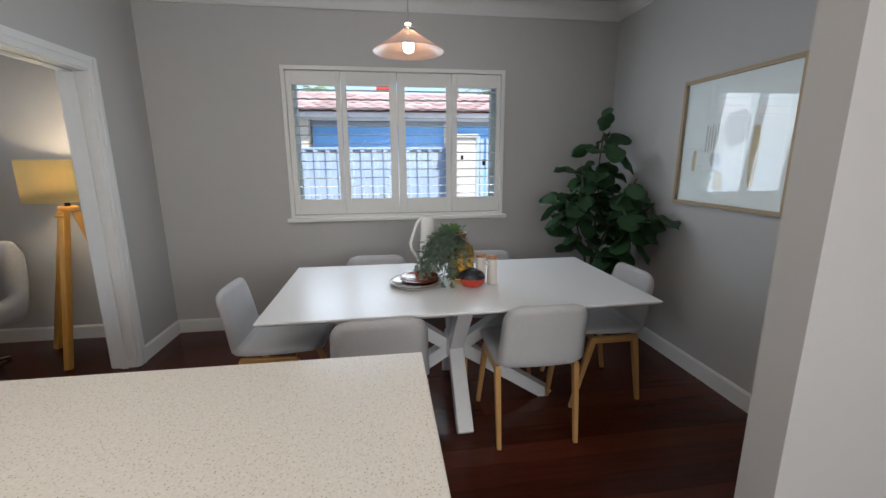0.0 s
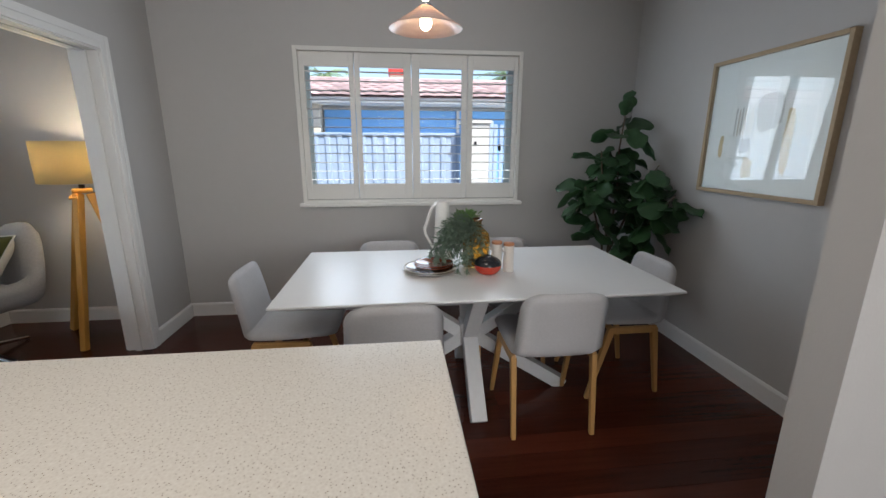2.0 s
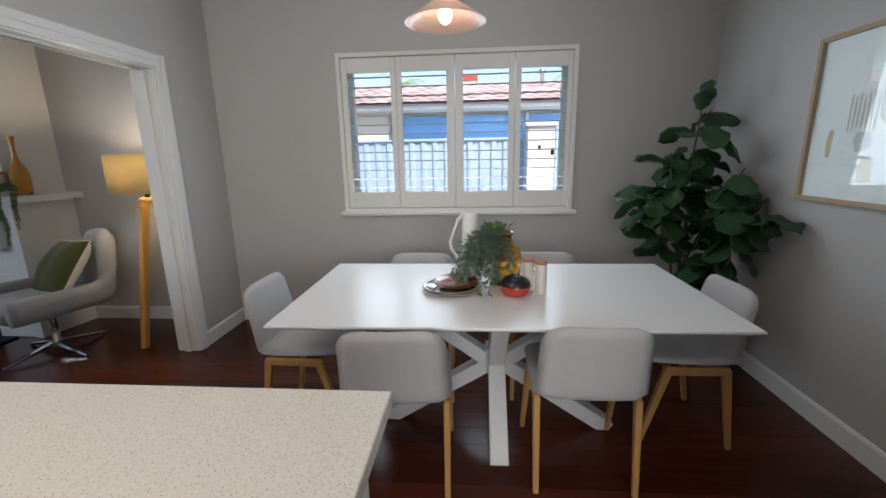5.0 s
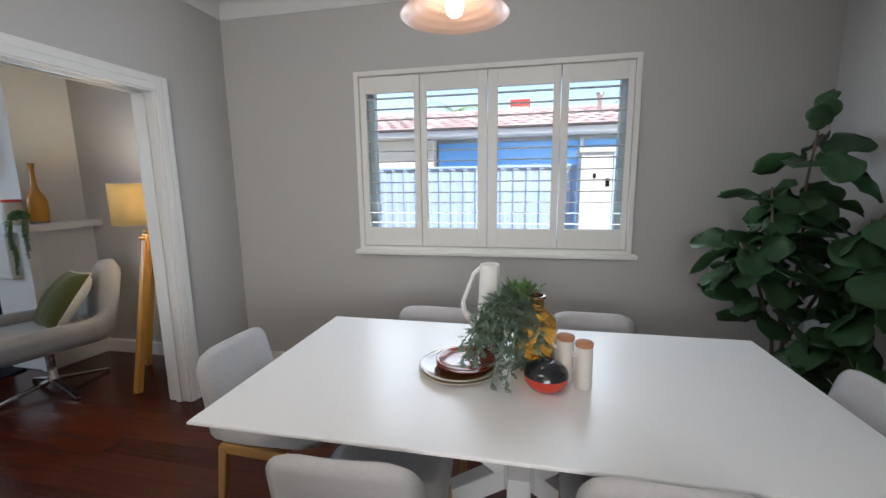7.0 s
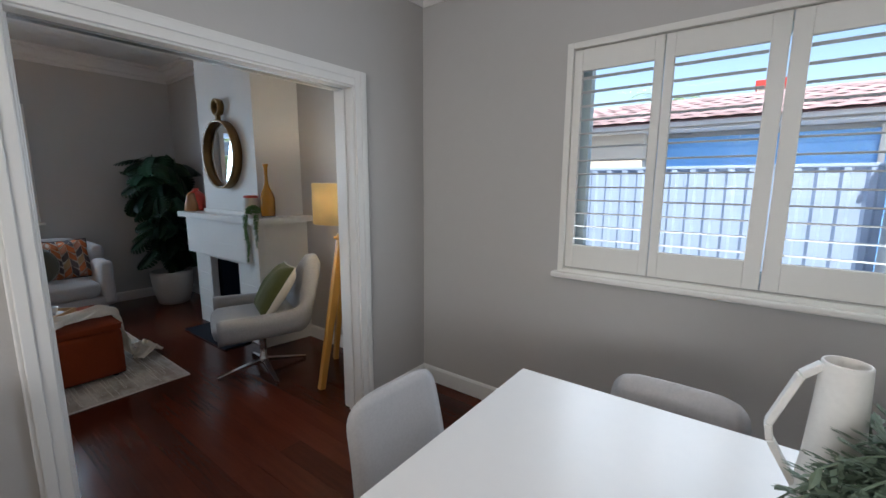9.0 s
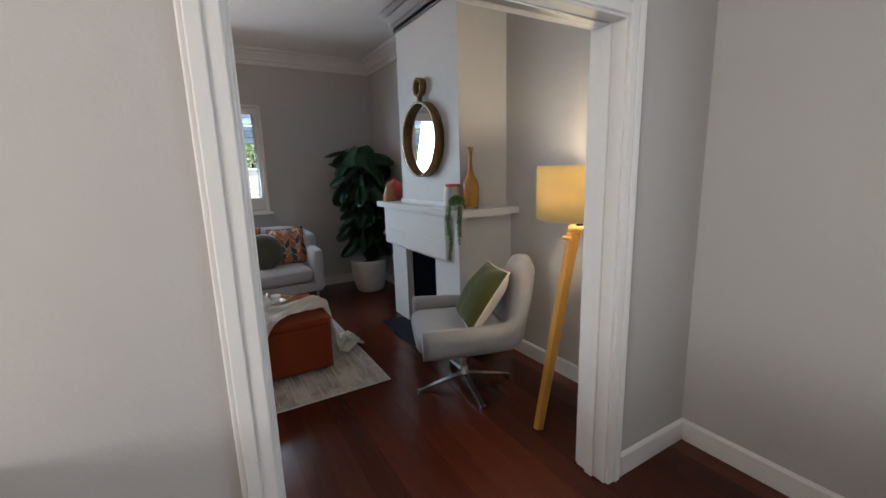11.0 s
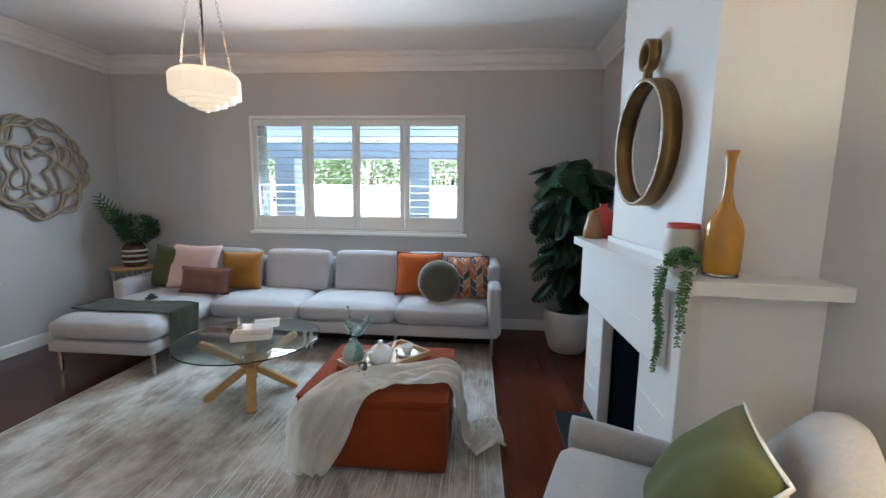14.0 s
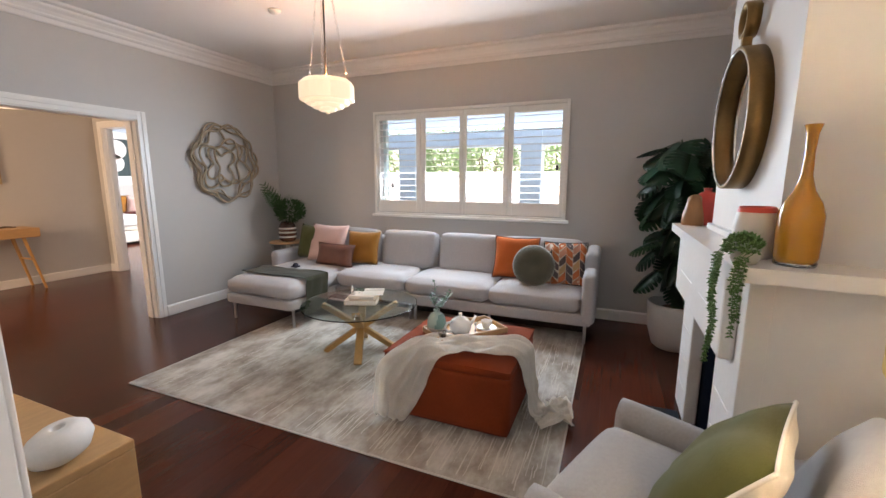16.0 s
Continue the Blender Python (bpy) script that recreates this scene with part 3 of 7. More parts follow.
for k, p in enumerate(ring):
    j = (k + 1) % len(ring)
    bm = B()
    ends = [[bm.verts.new((*(q + m * o), z)) for o, z in step] for q, m in ((p, mitre[k]), (ring[j], mitre[j]))]
    for a in range(len(step)):
        b = (a + 1) % len(step)
        bm.faces.new((ends[0][a], ends[0][b], ends[1][b], ends[1][a]))
    structure("cornice_lounge_%d" % (k + 1), bm, CEIL, "white plaster cornice moulding", "cornice")


def skirting(name, a, c, n, h=0.115, t=0.018):
    """A skirting board along a wall from a to c with the room on side n."""
    x0, y0 = a
    x1, y1 = c
    bm2 = B()
    prof = [(0.001, 0.001), (t, 0.001), (t, h - 0.014), (t - 0.006, h - 0.004), (t - 0.011, h), (0.001, h)]
    rows = [[bm2.verts.new((x + n[0] * o, y + n[1] * o, z)) for o, z in prof] for x, y in ((x0, y0), (x1, y1))]
    for k in range(len(prof)):
        j = (k + 1) % len(prof)
        bm2.faces.new((rows[0][k], rows[0][j], rows[1][j], rows[1][k]))
    bm2.faces.new(rows[0])
    bm2.faces.new(rows[1][::-1])
    return structure(name, bm2, TRIM, "white painted skirting board", "skirting board")


runs = [((XW, YN), (XR, YN), (0, -1)), ((XR, YN), (XR, 1.01), (-1, 0)), ((XW, YN), (XW, 3.18), (1, 0)), ((XW, 1.63), (XW, 1.1), (1, 0)),
        ((1.15, 1.01), (XR, 1.01), (0, 1)), ((XL, YN), (XL, YS), (1, 0)), ((XL, YS), (A2[0] - 0.08, YS), (0, 1)), ((A2[1] + 0.08, YS), (XT, YS), (0, 1)),
        ((XT, YN), (XT, 3.18), (-1, 0)), ((XT, 1.63), (XT, YS), (-1, 0)), ((-3.08, YN), (XT, YN), (0, -1)), ((XL, YN), (-4.45, YN), (0, -1)),
        ((HX, HY), (-0.6, HY), (0, 1)), ((HX, -3.58), (HX, YS - 0.15), (1, 0)), ((HX, HY), (HX, -4.48), (1, 0)), ((-8.8, -8.1), (HX - 0.12, -8.1), (0, 1))]
for k, (a, c, n) in enumerate(runs):
    skirting("baseboard_%d" % (k + 1), a, c, n)


def casing(name, axis, at, n, lo, hi, top, depth, label):
    """Door lining and architraves round an opening in a wall; at = the two wall faces."""
    t = thing(name, label, "door frame", kind="structure")
    w, proud = 0.085, 0.022

    def put(pname, u0, u1, v0, v1, z0, z1):
        lo3, hi3 = ((v0, u0, z0), (v1, u1, z1)) if axis == "y" else ((u0, v0, z0), (u1, v1, z1))
        part(pname, boxed(lo3, hi3, 0.004), TRIM, t)
    f0, f1 = at
    put("jamb", lo, lo + 0.022, f0 - 0.006, f1 + 0.006, 0.002, top)
    put("jamb", hi - 0.022, hi, f0 - 0.006, f1 + 0.006, 0.002, top)
    put("head", lo + 0.022, hi - 0.022, f0 - 0.006, f1 + 0.006, top - 0.022, top)
    put("stop", hi - 0.036, hi - 0.0225, (f0 + f1) / 2 - 0.022, (f0 + f1) / 2 + 0.022, 0.002, top - 0.023)
    put("stop", lo + 0.0225, lo + 0.036, (f0 + f1) / 2 - 0.022, (f0 + f1) / 2 + 0.022, 0.002, top - 0.023)
    for face, sg in ((f1, 1), (f0, -1)):
        for u0, u1, z0, z1 in ((lo - w + 0.012, lo + 0.012, 0.002, top - 0.012 + w), (hi - 0.012, hi - 0.012 + w, 0.002, top - 0.012 + w)):
            v = sorted((face + sg * 0.001, face + sg * proud))
            put("architrave", u0, u1, v[0], v[1], z0, z1)
            v = sorted((face + sg * proud, face + sg * (proud + 0.007)))
            uu = (u0 + 0.012, u1 - 0.038) if u0 < lo else (u0 + 0.038, u1 - 0.012)
            put("bead", uu[0], uu[1], v[0], v[1], z0, z1 - 0.012)
        v = sorted((face + sg * 0.001, face + sg * (proud - 0.002)))
        put("architrave", lo + 0.012, hi - 0.012, v[0], v[1], top - 0.012, top - 0.012 + w)
        v = sorted((face + sg * (proud - 0.002), face + sg * (proud + 0.005)))
        put("bead", lo + 0.012, hi - 0.012, v[0], v[1], top + 0.026, top - 0.024 + w)
    return t


casing("door_frame_lounge", "y", (XT, XW), 1, A1[0], A1[1], A1[2], 0.15, "white gloss painted cased opening, no door")
casing("door_frame_hall", "x", (YS - 0.15, YS), 1, A2[0], A2[1], A2[2], 0.15, "white painted cased opening into the hall")
casing("door_frame_bedroom", "y", (HX - 0.12, HX), 1, -4.40, -3.66, 2.23, 0.12, "cream painted bedroom door frame, no door")
plate = thing("door_strike_plate", "small dark metal strike plate on the bedroom frame", "strike plate")
part("plate", boxed((HX - 0.09, -4.3785, 1.0), (HX - 0.05, -4.375, 1.12), 0.001), BLACKM, plate)
strip = thing("door_track", "metal sliding track strip under the opening's head", "door track")
part("channel", boxed((XW - 0.095, A1[0] + 0.04, A1[2] - 0.03), (XW - 0.055, A1[1] - 0.04, A1[2] - 0.0225), 0.001), STEEL, strip)


def shutter_window(name, u_axis, u0, u1, z0, z1, wall, inward, panels, zs, label, black_latch):
    """Window with a frame, sill board, four hinged louvre panels, and the sash and pane behind them."""
    t = thing(name, label, "window", kind="structure")
    s = inward

    def P(u, d, z):   # d: metres from the wall face into the room
        return (u, wall + s * d, z) if u_axis == "x" else (wall + s * d, u, z)

    def bx(pname, ua, ub, da, db, za, zb, mat, parent=t, bev=0.003):
        p, q = P(ua, da, za), P(ub, db, zb)
        return part(pname, boxed([min(a, c) for a, c in zip(p, q)], [max(a, c) for a, c in zip(p, q)], bev), mat, parent)
    f = 0.032
    bx("window_frame", u0, u0 + f, -0.05, 0.035, z0, z1, SHUT)
    bx("window_frame", u1 - f, u1, -0.05, 0.035, z0, z1, SHUT)
    bx("window_frame", u0 + f, u1 - f, -0.05, 0.035, z1 - f, z1, SHUT)
    bx("window_frame", u0 + f, u1 - f, -0.05, 0.035, z0, z0 + 0.022, SHUT)
    bx("window_sill", u0 - 0.03, u1 + 0.035, 0.001, 0.062, z0 - 0.032, z0 - 0.0005, SHUT, bev=0.008)
    # outer timber sash
    ua, ub, za, zb = u0 + 0.03, u1 - 0.03, z0 + 0.03, z1 - 0.03
    bx("sash_frame", ua, ua + 0.05, -0.20, -0.14, za, zb, SASH)
    bx("sash_frame", ub - 0.05, ub, -0.20, -0.14, za, zb, SASH)
    bx("sash_frame", ua + 0.05, ub - 0.05, -0.20, -0.14, zb - 0.05, zb, SASH)
    bx("sash_frame", ua + 0.05, ub - 0.05, -0.20, -0.14, za, za + 0.05, SASH)
    pane = bx("pane", ua + 0.05, ub - 0.05, -0.172, -0.168, za + 0.05, zb - 0.05, PANE, bev=0)
    pane.visible_shadow = False
    za, zb = zs
    inner0, inner1 = u0 + f, u1 - f
    edges = [inner0] + [(a[1] + c[0]) / 2 for a, c in zip(panels, panels[1:])] + [inner1]
    count = 13
    for k, (pa, pb) in enumerate(panels):
        e0, e1 = edges[k] + 0.0025, edges[k + 1] - 0.0025
        door = bx("shutter_panel", e0, pa, -0.012, 0.016, z0 + 0.03, z1 - f - 0.004, SHUT)
        bx("stile", pb, e1, -0.012, 0.016, z0 + 0.03, z1 - f - 0.004, SHUT, door)
        bx("rail", pa, pb, -0.0115, 0.0155, zb, z1 - f - 0.004, SHUT, door)
        bx("rail", pa, pb, -0.0115, 0.0155, z0 + 0.03, za, SHUT, door)
        gap = (zb - za) / count
        for i in range(count):
            zc = za + gap * (i + 0.5)
            bm2 = B()
            ring0, ring1 = [], []
            for j in range(10):
                a = 2 * math.pi * j / 10
                d, z = 0.027 * math.cos(a), 0.0040 * math.sin(a)
                tilt = radians(1)
                dd, zz = d * math.cos(tilt) - z * math.sin(tilt), d * math.sin(tilt) + z * math.cos(tilt)
                ring0.append(bm2.verts.new(P(pa + 0.002, 0.002 + dd, zc + zz)))
                ring1.append(bm2.verts.new(P(pb - 0.002, 0.002 + dd, zc + zz)))
            for j in range(10):
                bm2.faces.new((ring0[j], ring0[(j + 1) % 10], ring1[(j + 1) % 10], ring1[j]))
            bm2.faces.new(ring0)
            bm2.faces.new(ring1[::-1])
            part("louvre", bm2, SHUT, door)
    for u, z in black_latch:
        bx("window_latch", u - 0.012, u + 0.012, -0.14, -0.115, z, z + 0.055, BLACKM)
    return t


shutter_window("window_1", "x", -0.632, 1.197, 0.972, 2.185, YN, -1, [(-0.555, -0.215), (-0.13, 0.216), (0.345, 0.692), (0.785, 1.13)], (1.128, 2.042), "white plantation shutters, louvres open, over a timber window", [(1.06, 1.40)])
shutter_window("window_2", "y", 0.035, 2.345, 1.03, 2.255, XL, 1, [(0.105, 0.605), (0.725, 1.15), (1.235, 1.665), (1.768, 2.27)], (1.20, 2.155), "white plantation shutters, louvres open, on the front window", [(0.2, 1.35), (2.22, 1.55)])

# chimney breast with splayed sides
bm = prism(B(), [(-4.25, 3.345), (-3.222, 3.345), (-3.115, YN), (-4.40, YN)], 0.0, ZL)
structure("chimney_breast", bm, BREASTLIT, "painted chimney breast rising to the ceiling, lamplight put into its tone", "chimney breast")
for k, line in enumerate([((-4.25, 3.345), (-3.222, 3.345), (0, -1))]):
    cornice("cornice_breast_%d" % (k + 1), line, step)
fp = thing("fireplace_surround", "white painted masonry fireplace surround with a dark opening", "fireplace")
FX0, FX1, FY = -4.41, -3.13, 3.272
OX0, OX1, OZ = -4.085, -3.52, 0.725
part("pier", boxed((FX0, FY, 0.002), (OX0, 3.340, 1.118), 0.008), BRICKW, fp)
part("pier", boxed((OX1, FY, 0.002), (FX1, 3.340, 1.118), 0.008), BRICKW, fp)
part("panel", boxed((OX0, FY + 0.002, OZ), (OX1, 3.340, 1.118), 0.004), BRICKW, fp)
part("lintel", boxed((FX0 - 0.035, 3.216, 0.755), (-3.245, FY - 0.001, 1.117), 0.012), BRICKW, fp)
part("side_panel", prism(B(), [(-3.225, 3.310), (-3.118, YN - 0.002), (-3.060, YN - 0.002), (-3.120, 3.310)], 0.002, 1.117), TRIM, fp)
part("corner_board", boxed((FX1 - 0.055, FY - 0.016, 0.002), (FX1 + 0.014, FY + 0.06, 1.117), 0.004), TRIM, fp)
part("mantel_shelf", prism(B(), [(-4.515, 3.172), (-3.005, 3.178), (-2.96, YN - 0.003), (-4.61, YN - 0.003)], 1.119, 1.168), TRIM, fp, "thick white mantel shelf")
part("upstand", boxed((-4.24, 3.317, 1.169), (-3.22, 3.344, 1.203), 0.004), TRIM, fp)
# sheet closing the shallow recess, black in place of shaded depth
bm = B()
box(bm, (OX0 + 0.001, 3.341, 0.003), (OX1 - 0.001, 3.344, OZ))
part("firebox_back", bm, FIREBLACK, fp, "near-black sheet standing for the deep shaded firebox")
# brick joints scored in the painted surround
for z in (0.18, 0.36, 0.54, 0.90):
    for x0, x1 in (((FX0 + 0.05, OX0 - 0.06),) if z < 0.7 else ()) + (((OX1 + 0.05, FX1 - 0.09),) if z < 0.7 else ((-4.3, -3.9), (-3.7, -3.4))):
        y = FY if z < 0.7 else 3.216
        part("brick_edge", boxed((x0, y - 0.004, z), (x1, y + 0.004, z + 0.006), 0.001), BRICKW, fp)
hearth = structure("hearth", boxed((-4.20, 3.02, 0.001), (-3.35, 3.262, 0.016), 0.004), HEARTH, "dark slate hearth slab set before the fireplace", "hearth")
# ---- kitchen bench ----
bench = thing("kitchen_bench", "white kitchen bench unit under a speckled stone top", "kitchen bench")
part("body", boxed((XW + 0.002, 0.42, 0.10), (0.19, 0.96, 0.871), 0.003), CABINET, bench)
part("end_panel", boxed((0.1905, 0.41, 0.002), (0.215, 1.06, 0.871), 0.003), CABINET, bench)
part("back_panel", boxed((XW + 0.002, 0.9605, 0.002), (0.19, 0.98, 0.871), 0.003), CABINET, bench)
part("kickboard", boxed((XW + 0.002, 0.47, 0.002), (0.19, 0.485, 0.099), 0.001), BLACKM, bench)
top = thing("worktop", "pale speckled engineered stone benchtop with square edges", "benchtop")
part("slab", boxed((XW + 0.002, 0.36, 0.872), (0.245, 1.175, 0.912), 0.004), STONE, top)

# fitting out of view, its shape made up for the assumed bench light
fix = thing("bench_light_fitting", "slim white linear light assumed above the kitchen bench, out of view", "ceiling light")
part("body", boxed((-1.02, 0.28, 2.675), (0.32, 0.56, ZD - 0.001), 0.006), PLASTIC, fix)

splash = thing("splashback", "white glazed tiles on the wall above the benchtop", "splashback", kind="structure")
for i in range(6):
    for j in range(4):
        y1 = 1.195 - j * 0.204 - (0.102 if i % 2 else 0.0)
        y0 = y1 - 0.2
        part("tile", boxed((XW + 0.001, y0, 0.9145 + i * 0.104), (XW + 0.009, y1, 1.0145 + i * 0.104), 0.0015), PORCE, splash)
    if i % 2:
        part("tile", boxed((XW + 0.001, 1.097, 0.9145 + i * 0.104), (XW + 0.009, 1.195, 1.0145 + i * 0.104), 0.0015), PORCE, splash)

# ---- dining table ----
TX0, TX1, TY0, TY1, TZ = -0.432, 1.512, 1.874, 2.854, 0.75
tcx, tcy = (TX0 + TX1) / 2, (TY0 + TY1) / 2
table = thing("dining_table", "white rectangular dining table on a crossed starburst base", "dining table", pose(tcx, tcy, 0))
bm = B()
hx, hy = (TX1 - TX0) / 2, (TY1 - TY0) / 2
rings = []
for ins, z in ((0.003, TZ), (0.0, TZ - 0.003), (0.0, TZ - 0.010), (0.035, TZ - 0.030), (0.30, TZ - 0.030)):
    rings.append([bm.verts.new((sx * (hx - ins), sy * (hy - ins), z)) for sx, sy in ((-1, -1), (1, -1), (1, 1), (-1, 1))])
for a, b in zip(rings, rings[1:]):
    for k in range(4):
        bm.faces.new((a[k], a[(k + 1) % 4], b[(k + 1) % 4], b[k]))
bm.faces.new(rings[0])
bm.faces.new(rings[-1][::-1])
part("tabletop", bm, TABLE, table, "thin white lacquered top with a bevelled underside")
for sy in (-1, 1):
    part("underframe", boxed((-0.80, sy * 0.30 - 0.03, TZ - 0.062), (0.80, sy * 0.30 + 0.03, TZ - 0.031), 0.004), SHADEFRAME, table)
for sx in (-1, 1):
    part("underframe", boxed((sx * 0.77 - 0.03, -0.27, TZ - 0.061), (sx * 0.77 + 0.03, 0.27, TZ - 0.032), 0.004), SHADEFRAME, table)
HZ = 0.375
feet = [(0.0, -0.345), (0.585, -0.02), (0.02, 0.40), (-0.585, 0.02)]
for fx, fy in feet:
    k = (TZ - 0.031 - HZ) / HZ
    d = Vector((fx, fy, 0)).normalized()
    side = Vector((-d.y, d.x, 0))
    bm = B()
    beam(bm, (fx, fy, 0.002), (0.0, 0.0, HZ), 0.085, 0.075, up=d, bevel=0.004)
    part("leg", bm, TABLELEG, table)
    bm = B()
    beam(bm, (fx * 0.04, fy * 0.04, HZ - 0.02), (fx * 0.95, fy * 0.95, TZ - 0.032), 0.08, 0.07, up=d, bevel=0.004)
    part("arm", bm, TABLELEG, table)
part("hub", boxed((-0.055, -0.055, HZ - 0.07), (0.055, 0.055, HZ + 0.07), 0.01), TABLELEG, table)


# ---- dining chairs ----
def dining_chair():
    """Upholstered shell on an oak frame; faces +y."""
    c = thing("dining_chair", "light grey upholstered dining chair on splayed oak legs", "chair", group="chairs round the dining table")
    prof = [(0.245, 0.452), (0.225, 0.462), (0.15, 0.458), (0.05, 0.450), (-0.05, 0.446), (-0.13, 0.446), (-0.188, 0.452), (-0.213, 0.474), (-0.221, 0.51), (-0.229, 0.56), (-0.240, 0.62), (-0.256, 0.69), (-0.268, 0.745), (-0.275, 0.782)]
    pts = []
    for (a, b), (p, q) in zip(prof, prof[1:]):
        for k in range(3):
            pts.append((a + (p - a) * k / 3, b + (q - b) * k / 3))
    pts.append(prof[-1])
    total = [0.0]
    for a, b in zip(pts, pts[1:]):
        total.append(total[-1] + math.dist(a, b))
    end = total[-1]
    bm2 = B()
    rows = []
    N = 10
    for i, (y, z) in enumerate(pts):
        s = total[i]
        a, b = pts[max(i - 1, 0)], pts[min(i + 1, len(pts) - 1)]
        ty, tz = b[0] - a[0], b[1] - a[1]
        ln = math.hypot(ty, tz)
        ny, nz = tz / ln, -ty / ln      # towards the sitter / upward side
        ny, nz = (-ny, -nz) if nz < -0.2 or (abs(nz) <= 0.2 and ny < 0) else (ny, nz)
        W = 0.222 - 0.016 * min(1, max(0, (z - 0.46) / 0.32))
        r = 0.075
        d = min(s, end - s)
        hw = W if d > r else W - r + math.sqrt(max(0, r * r - (r - d) ** 2))
        th = 0.040 * (min(1, 0.25 + d / 0.03) if d < 0.03 else 1)
        ring = []
        for side in (1, -1):
            for j in range(N):
                u = -1 + 2 * j / (N - 1)
                u *= side
                edge = (1 - abs(u) ** 10) ** 0.5 * th / 2 * side
                cup = 0.008 * u * u
                ring.append(bm2.verts.new((u * hw, y + ny * (edge + cup), z + nz * (edge + cup))))
        rows.append(ring)
    M = 2 * N
    for a, b in zip(rows, rows[1:]):
        for k in range(M):
            bm2.faces.new((a[k], a[(k + 1) % M], b[(k + 1) % M], b[k]))
    bm2.faces.new(rows[0][::-1])
    bm2.faces.new(rows[-1])
    bmesh.ops.remove_doubles(bm2, verts=bm2.verts[:], dist=1e-5)
    part("shell", bm2, FABRIC, c, "light grey fabric shell", smooth=True)
    for sx in (-1, 1):
        bm2 = B()
        beam(bm2, (sx * 0.205, -0.175, 0.415), (sx * 0.205, 0.115, 0.415), 0.024, 0.042, bevel=0.006)
        part("side_rail", bm2, OAK, c)
        bm2 = B()
        beam(bm2, (sx * 0.203, -0.222, 0.002), (sx * 0.205, -0.160, 0.425), 0.024, 0.024, 0.030, 0.040, up=(0, 1, 0), bevel=0.006)
        part("leg", bm2, OAK, c)
        bm2 = B()
        beam(bm2, (sx * 0.218, 0.222, 0.002), (sx * 0.206, 0.100, 0.425), 0.024, 0.024, 0.030, 0.040, up=(0, 1, 0), bevel=0.006)
        part("leg", bm2, OAK, c)
    bm2 = B()
    beam(bm2, (-0.194, 0.08, 0.412), (0.194, 0.08, 0.412), 0.03, 0.022, bevel=0.004)
    part("cross_rail", bm2, OAK, c)
    return c


chair = dining_chair()
chair.matrix_world = pose(0.892, 2.090, 0, 0, 0, -1)
copy_thing(chair, pose(0.100, 2.030, 0, 0, 0, 3))
copy_thing(chair, pose(1.420, 2.385, 0, 0, 0, 91))
copy_thing(chair, pose(-0.440, 2.400, 0, 0, 0, -92))
copy_thing(chair, pose(0.080, 2.730, 0, 0, 0, 180))
copy_thing(chair, pose(0.870, 2.760, 0, 0, 0, 178))

# ---- pendant over the table ----
pc = (0.30, 2.372)
pend = thing("pendant_light", "rippled blush glass cone pendant with a lit bulb", "pendant light", pose(pc[0], pc[1], 0))
prof_out = []
for k in range(25):
    f = k / 24
    prof_out.append((0.032 + (0.180 - 0.032) * f + 0.0018 * math.sin(f * 34), 2.086 - 0.098 * f ** 0.95))
prof_in = [(r - 0.004, z - 0.003) for r, z in prof_out[::-1]]
part("shade", lathe(B(), prof_out + [(0.182, 1.987)] + prof_in, 48, close=True), BLUSH, pend, "rippled blush glass", True)
part("cap", lathe(B(), [(0, 2.108), (0.018, 2.108), (0.030, 2.100), (0.034, 2.086), (0.0, 2.078)], 24), CHROME, pend, "", True)
part("bulb", lathe(B(), [(0, 2.080), (0.014, 2.12), (0.016, 2.053), (0.026, 2.033), (0.030, 2.013), (0.024, 1.992), (0.010, 1.982), (0, 1.980)], 20), BULB, pend, "lit warm bulb", True)
part("cord", sweep(B(), [(0, 0, 2.106), (0, 0, ZD - 0.03)], 0.004, 8), STEEL, pend)
part("ceiling_rose", lathe(B(), [(0, ZD - 0.035), (0.03, ZD - 0.032), (0.045, ZD - 0.02), (0.05, ZD - 0.002), (0, ZD - 0.002)], 24), PORCE, pend, "", True)

# ---- framed print on the end wall ----
art = thing("framed_print", "large abstract print in a pale timber frame under glass", "framed print", pose(XR - 0.002, 2.341, 1.545, 0, 0, 0))
fw, fh = 0.83, 0.797
for ya, yb, za, zb in ((-fw / 2, -fw / 2 + 0.022, -fh / 2, fh / 2), (fw / 2 - 0.022, fw / 2, -fh / 2, fh / 2), (-fw / 2 + 0.022, fw / 2 - 0.022, fh / 2 - 0.022, fh / 2), (-fw / 2 + 0.022, fw / 2 - 0.022, -fh / 2, -fh / 2 + 0.022)):
    part("frame_rail", boxed((-0.040, ya, za), (0, yb, zb), 0.002), BIRCH, art)
part("print", boxed((-0.016, -fw / 2 + 0.0225, -fh / 2 + 0.0225), (-0.004, fw / 2 - 0.0225, fh / 2 - 0.0225)), PRINT, art, "white print paper")
rnd = random.Random(11)


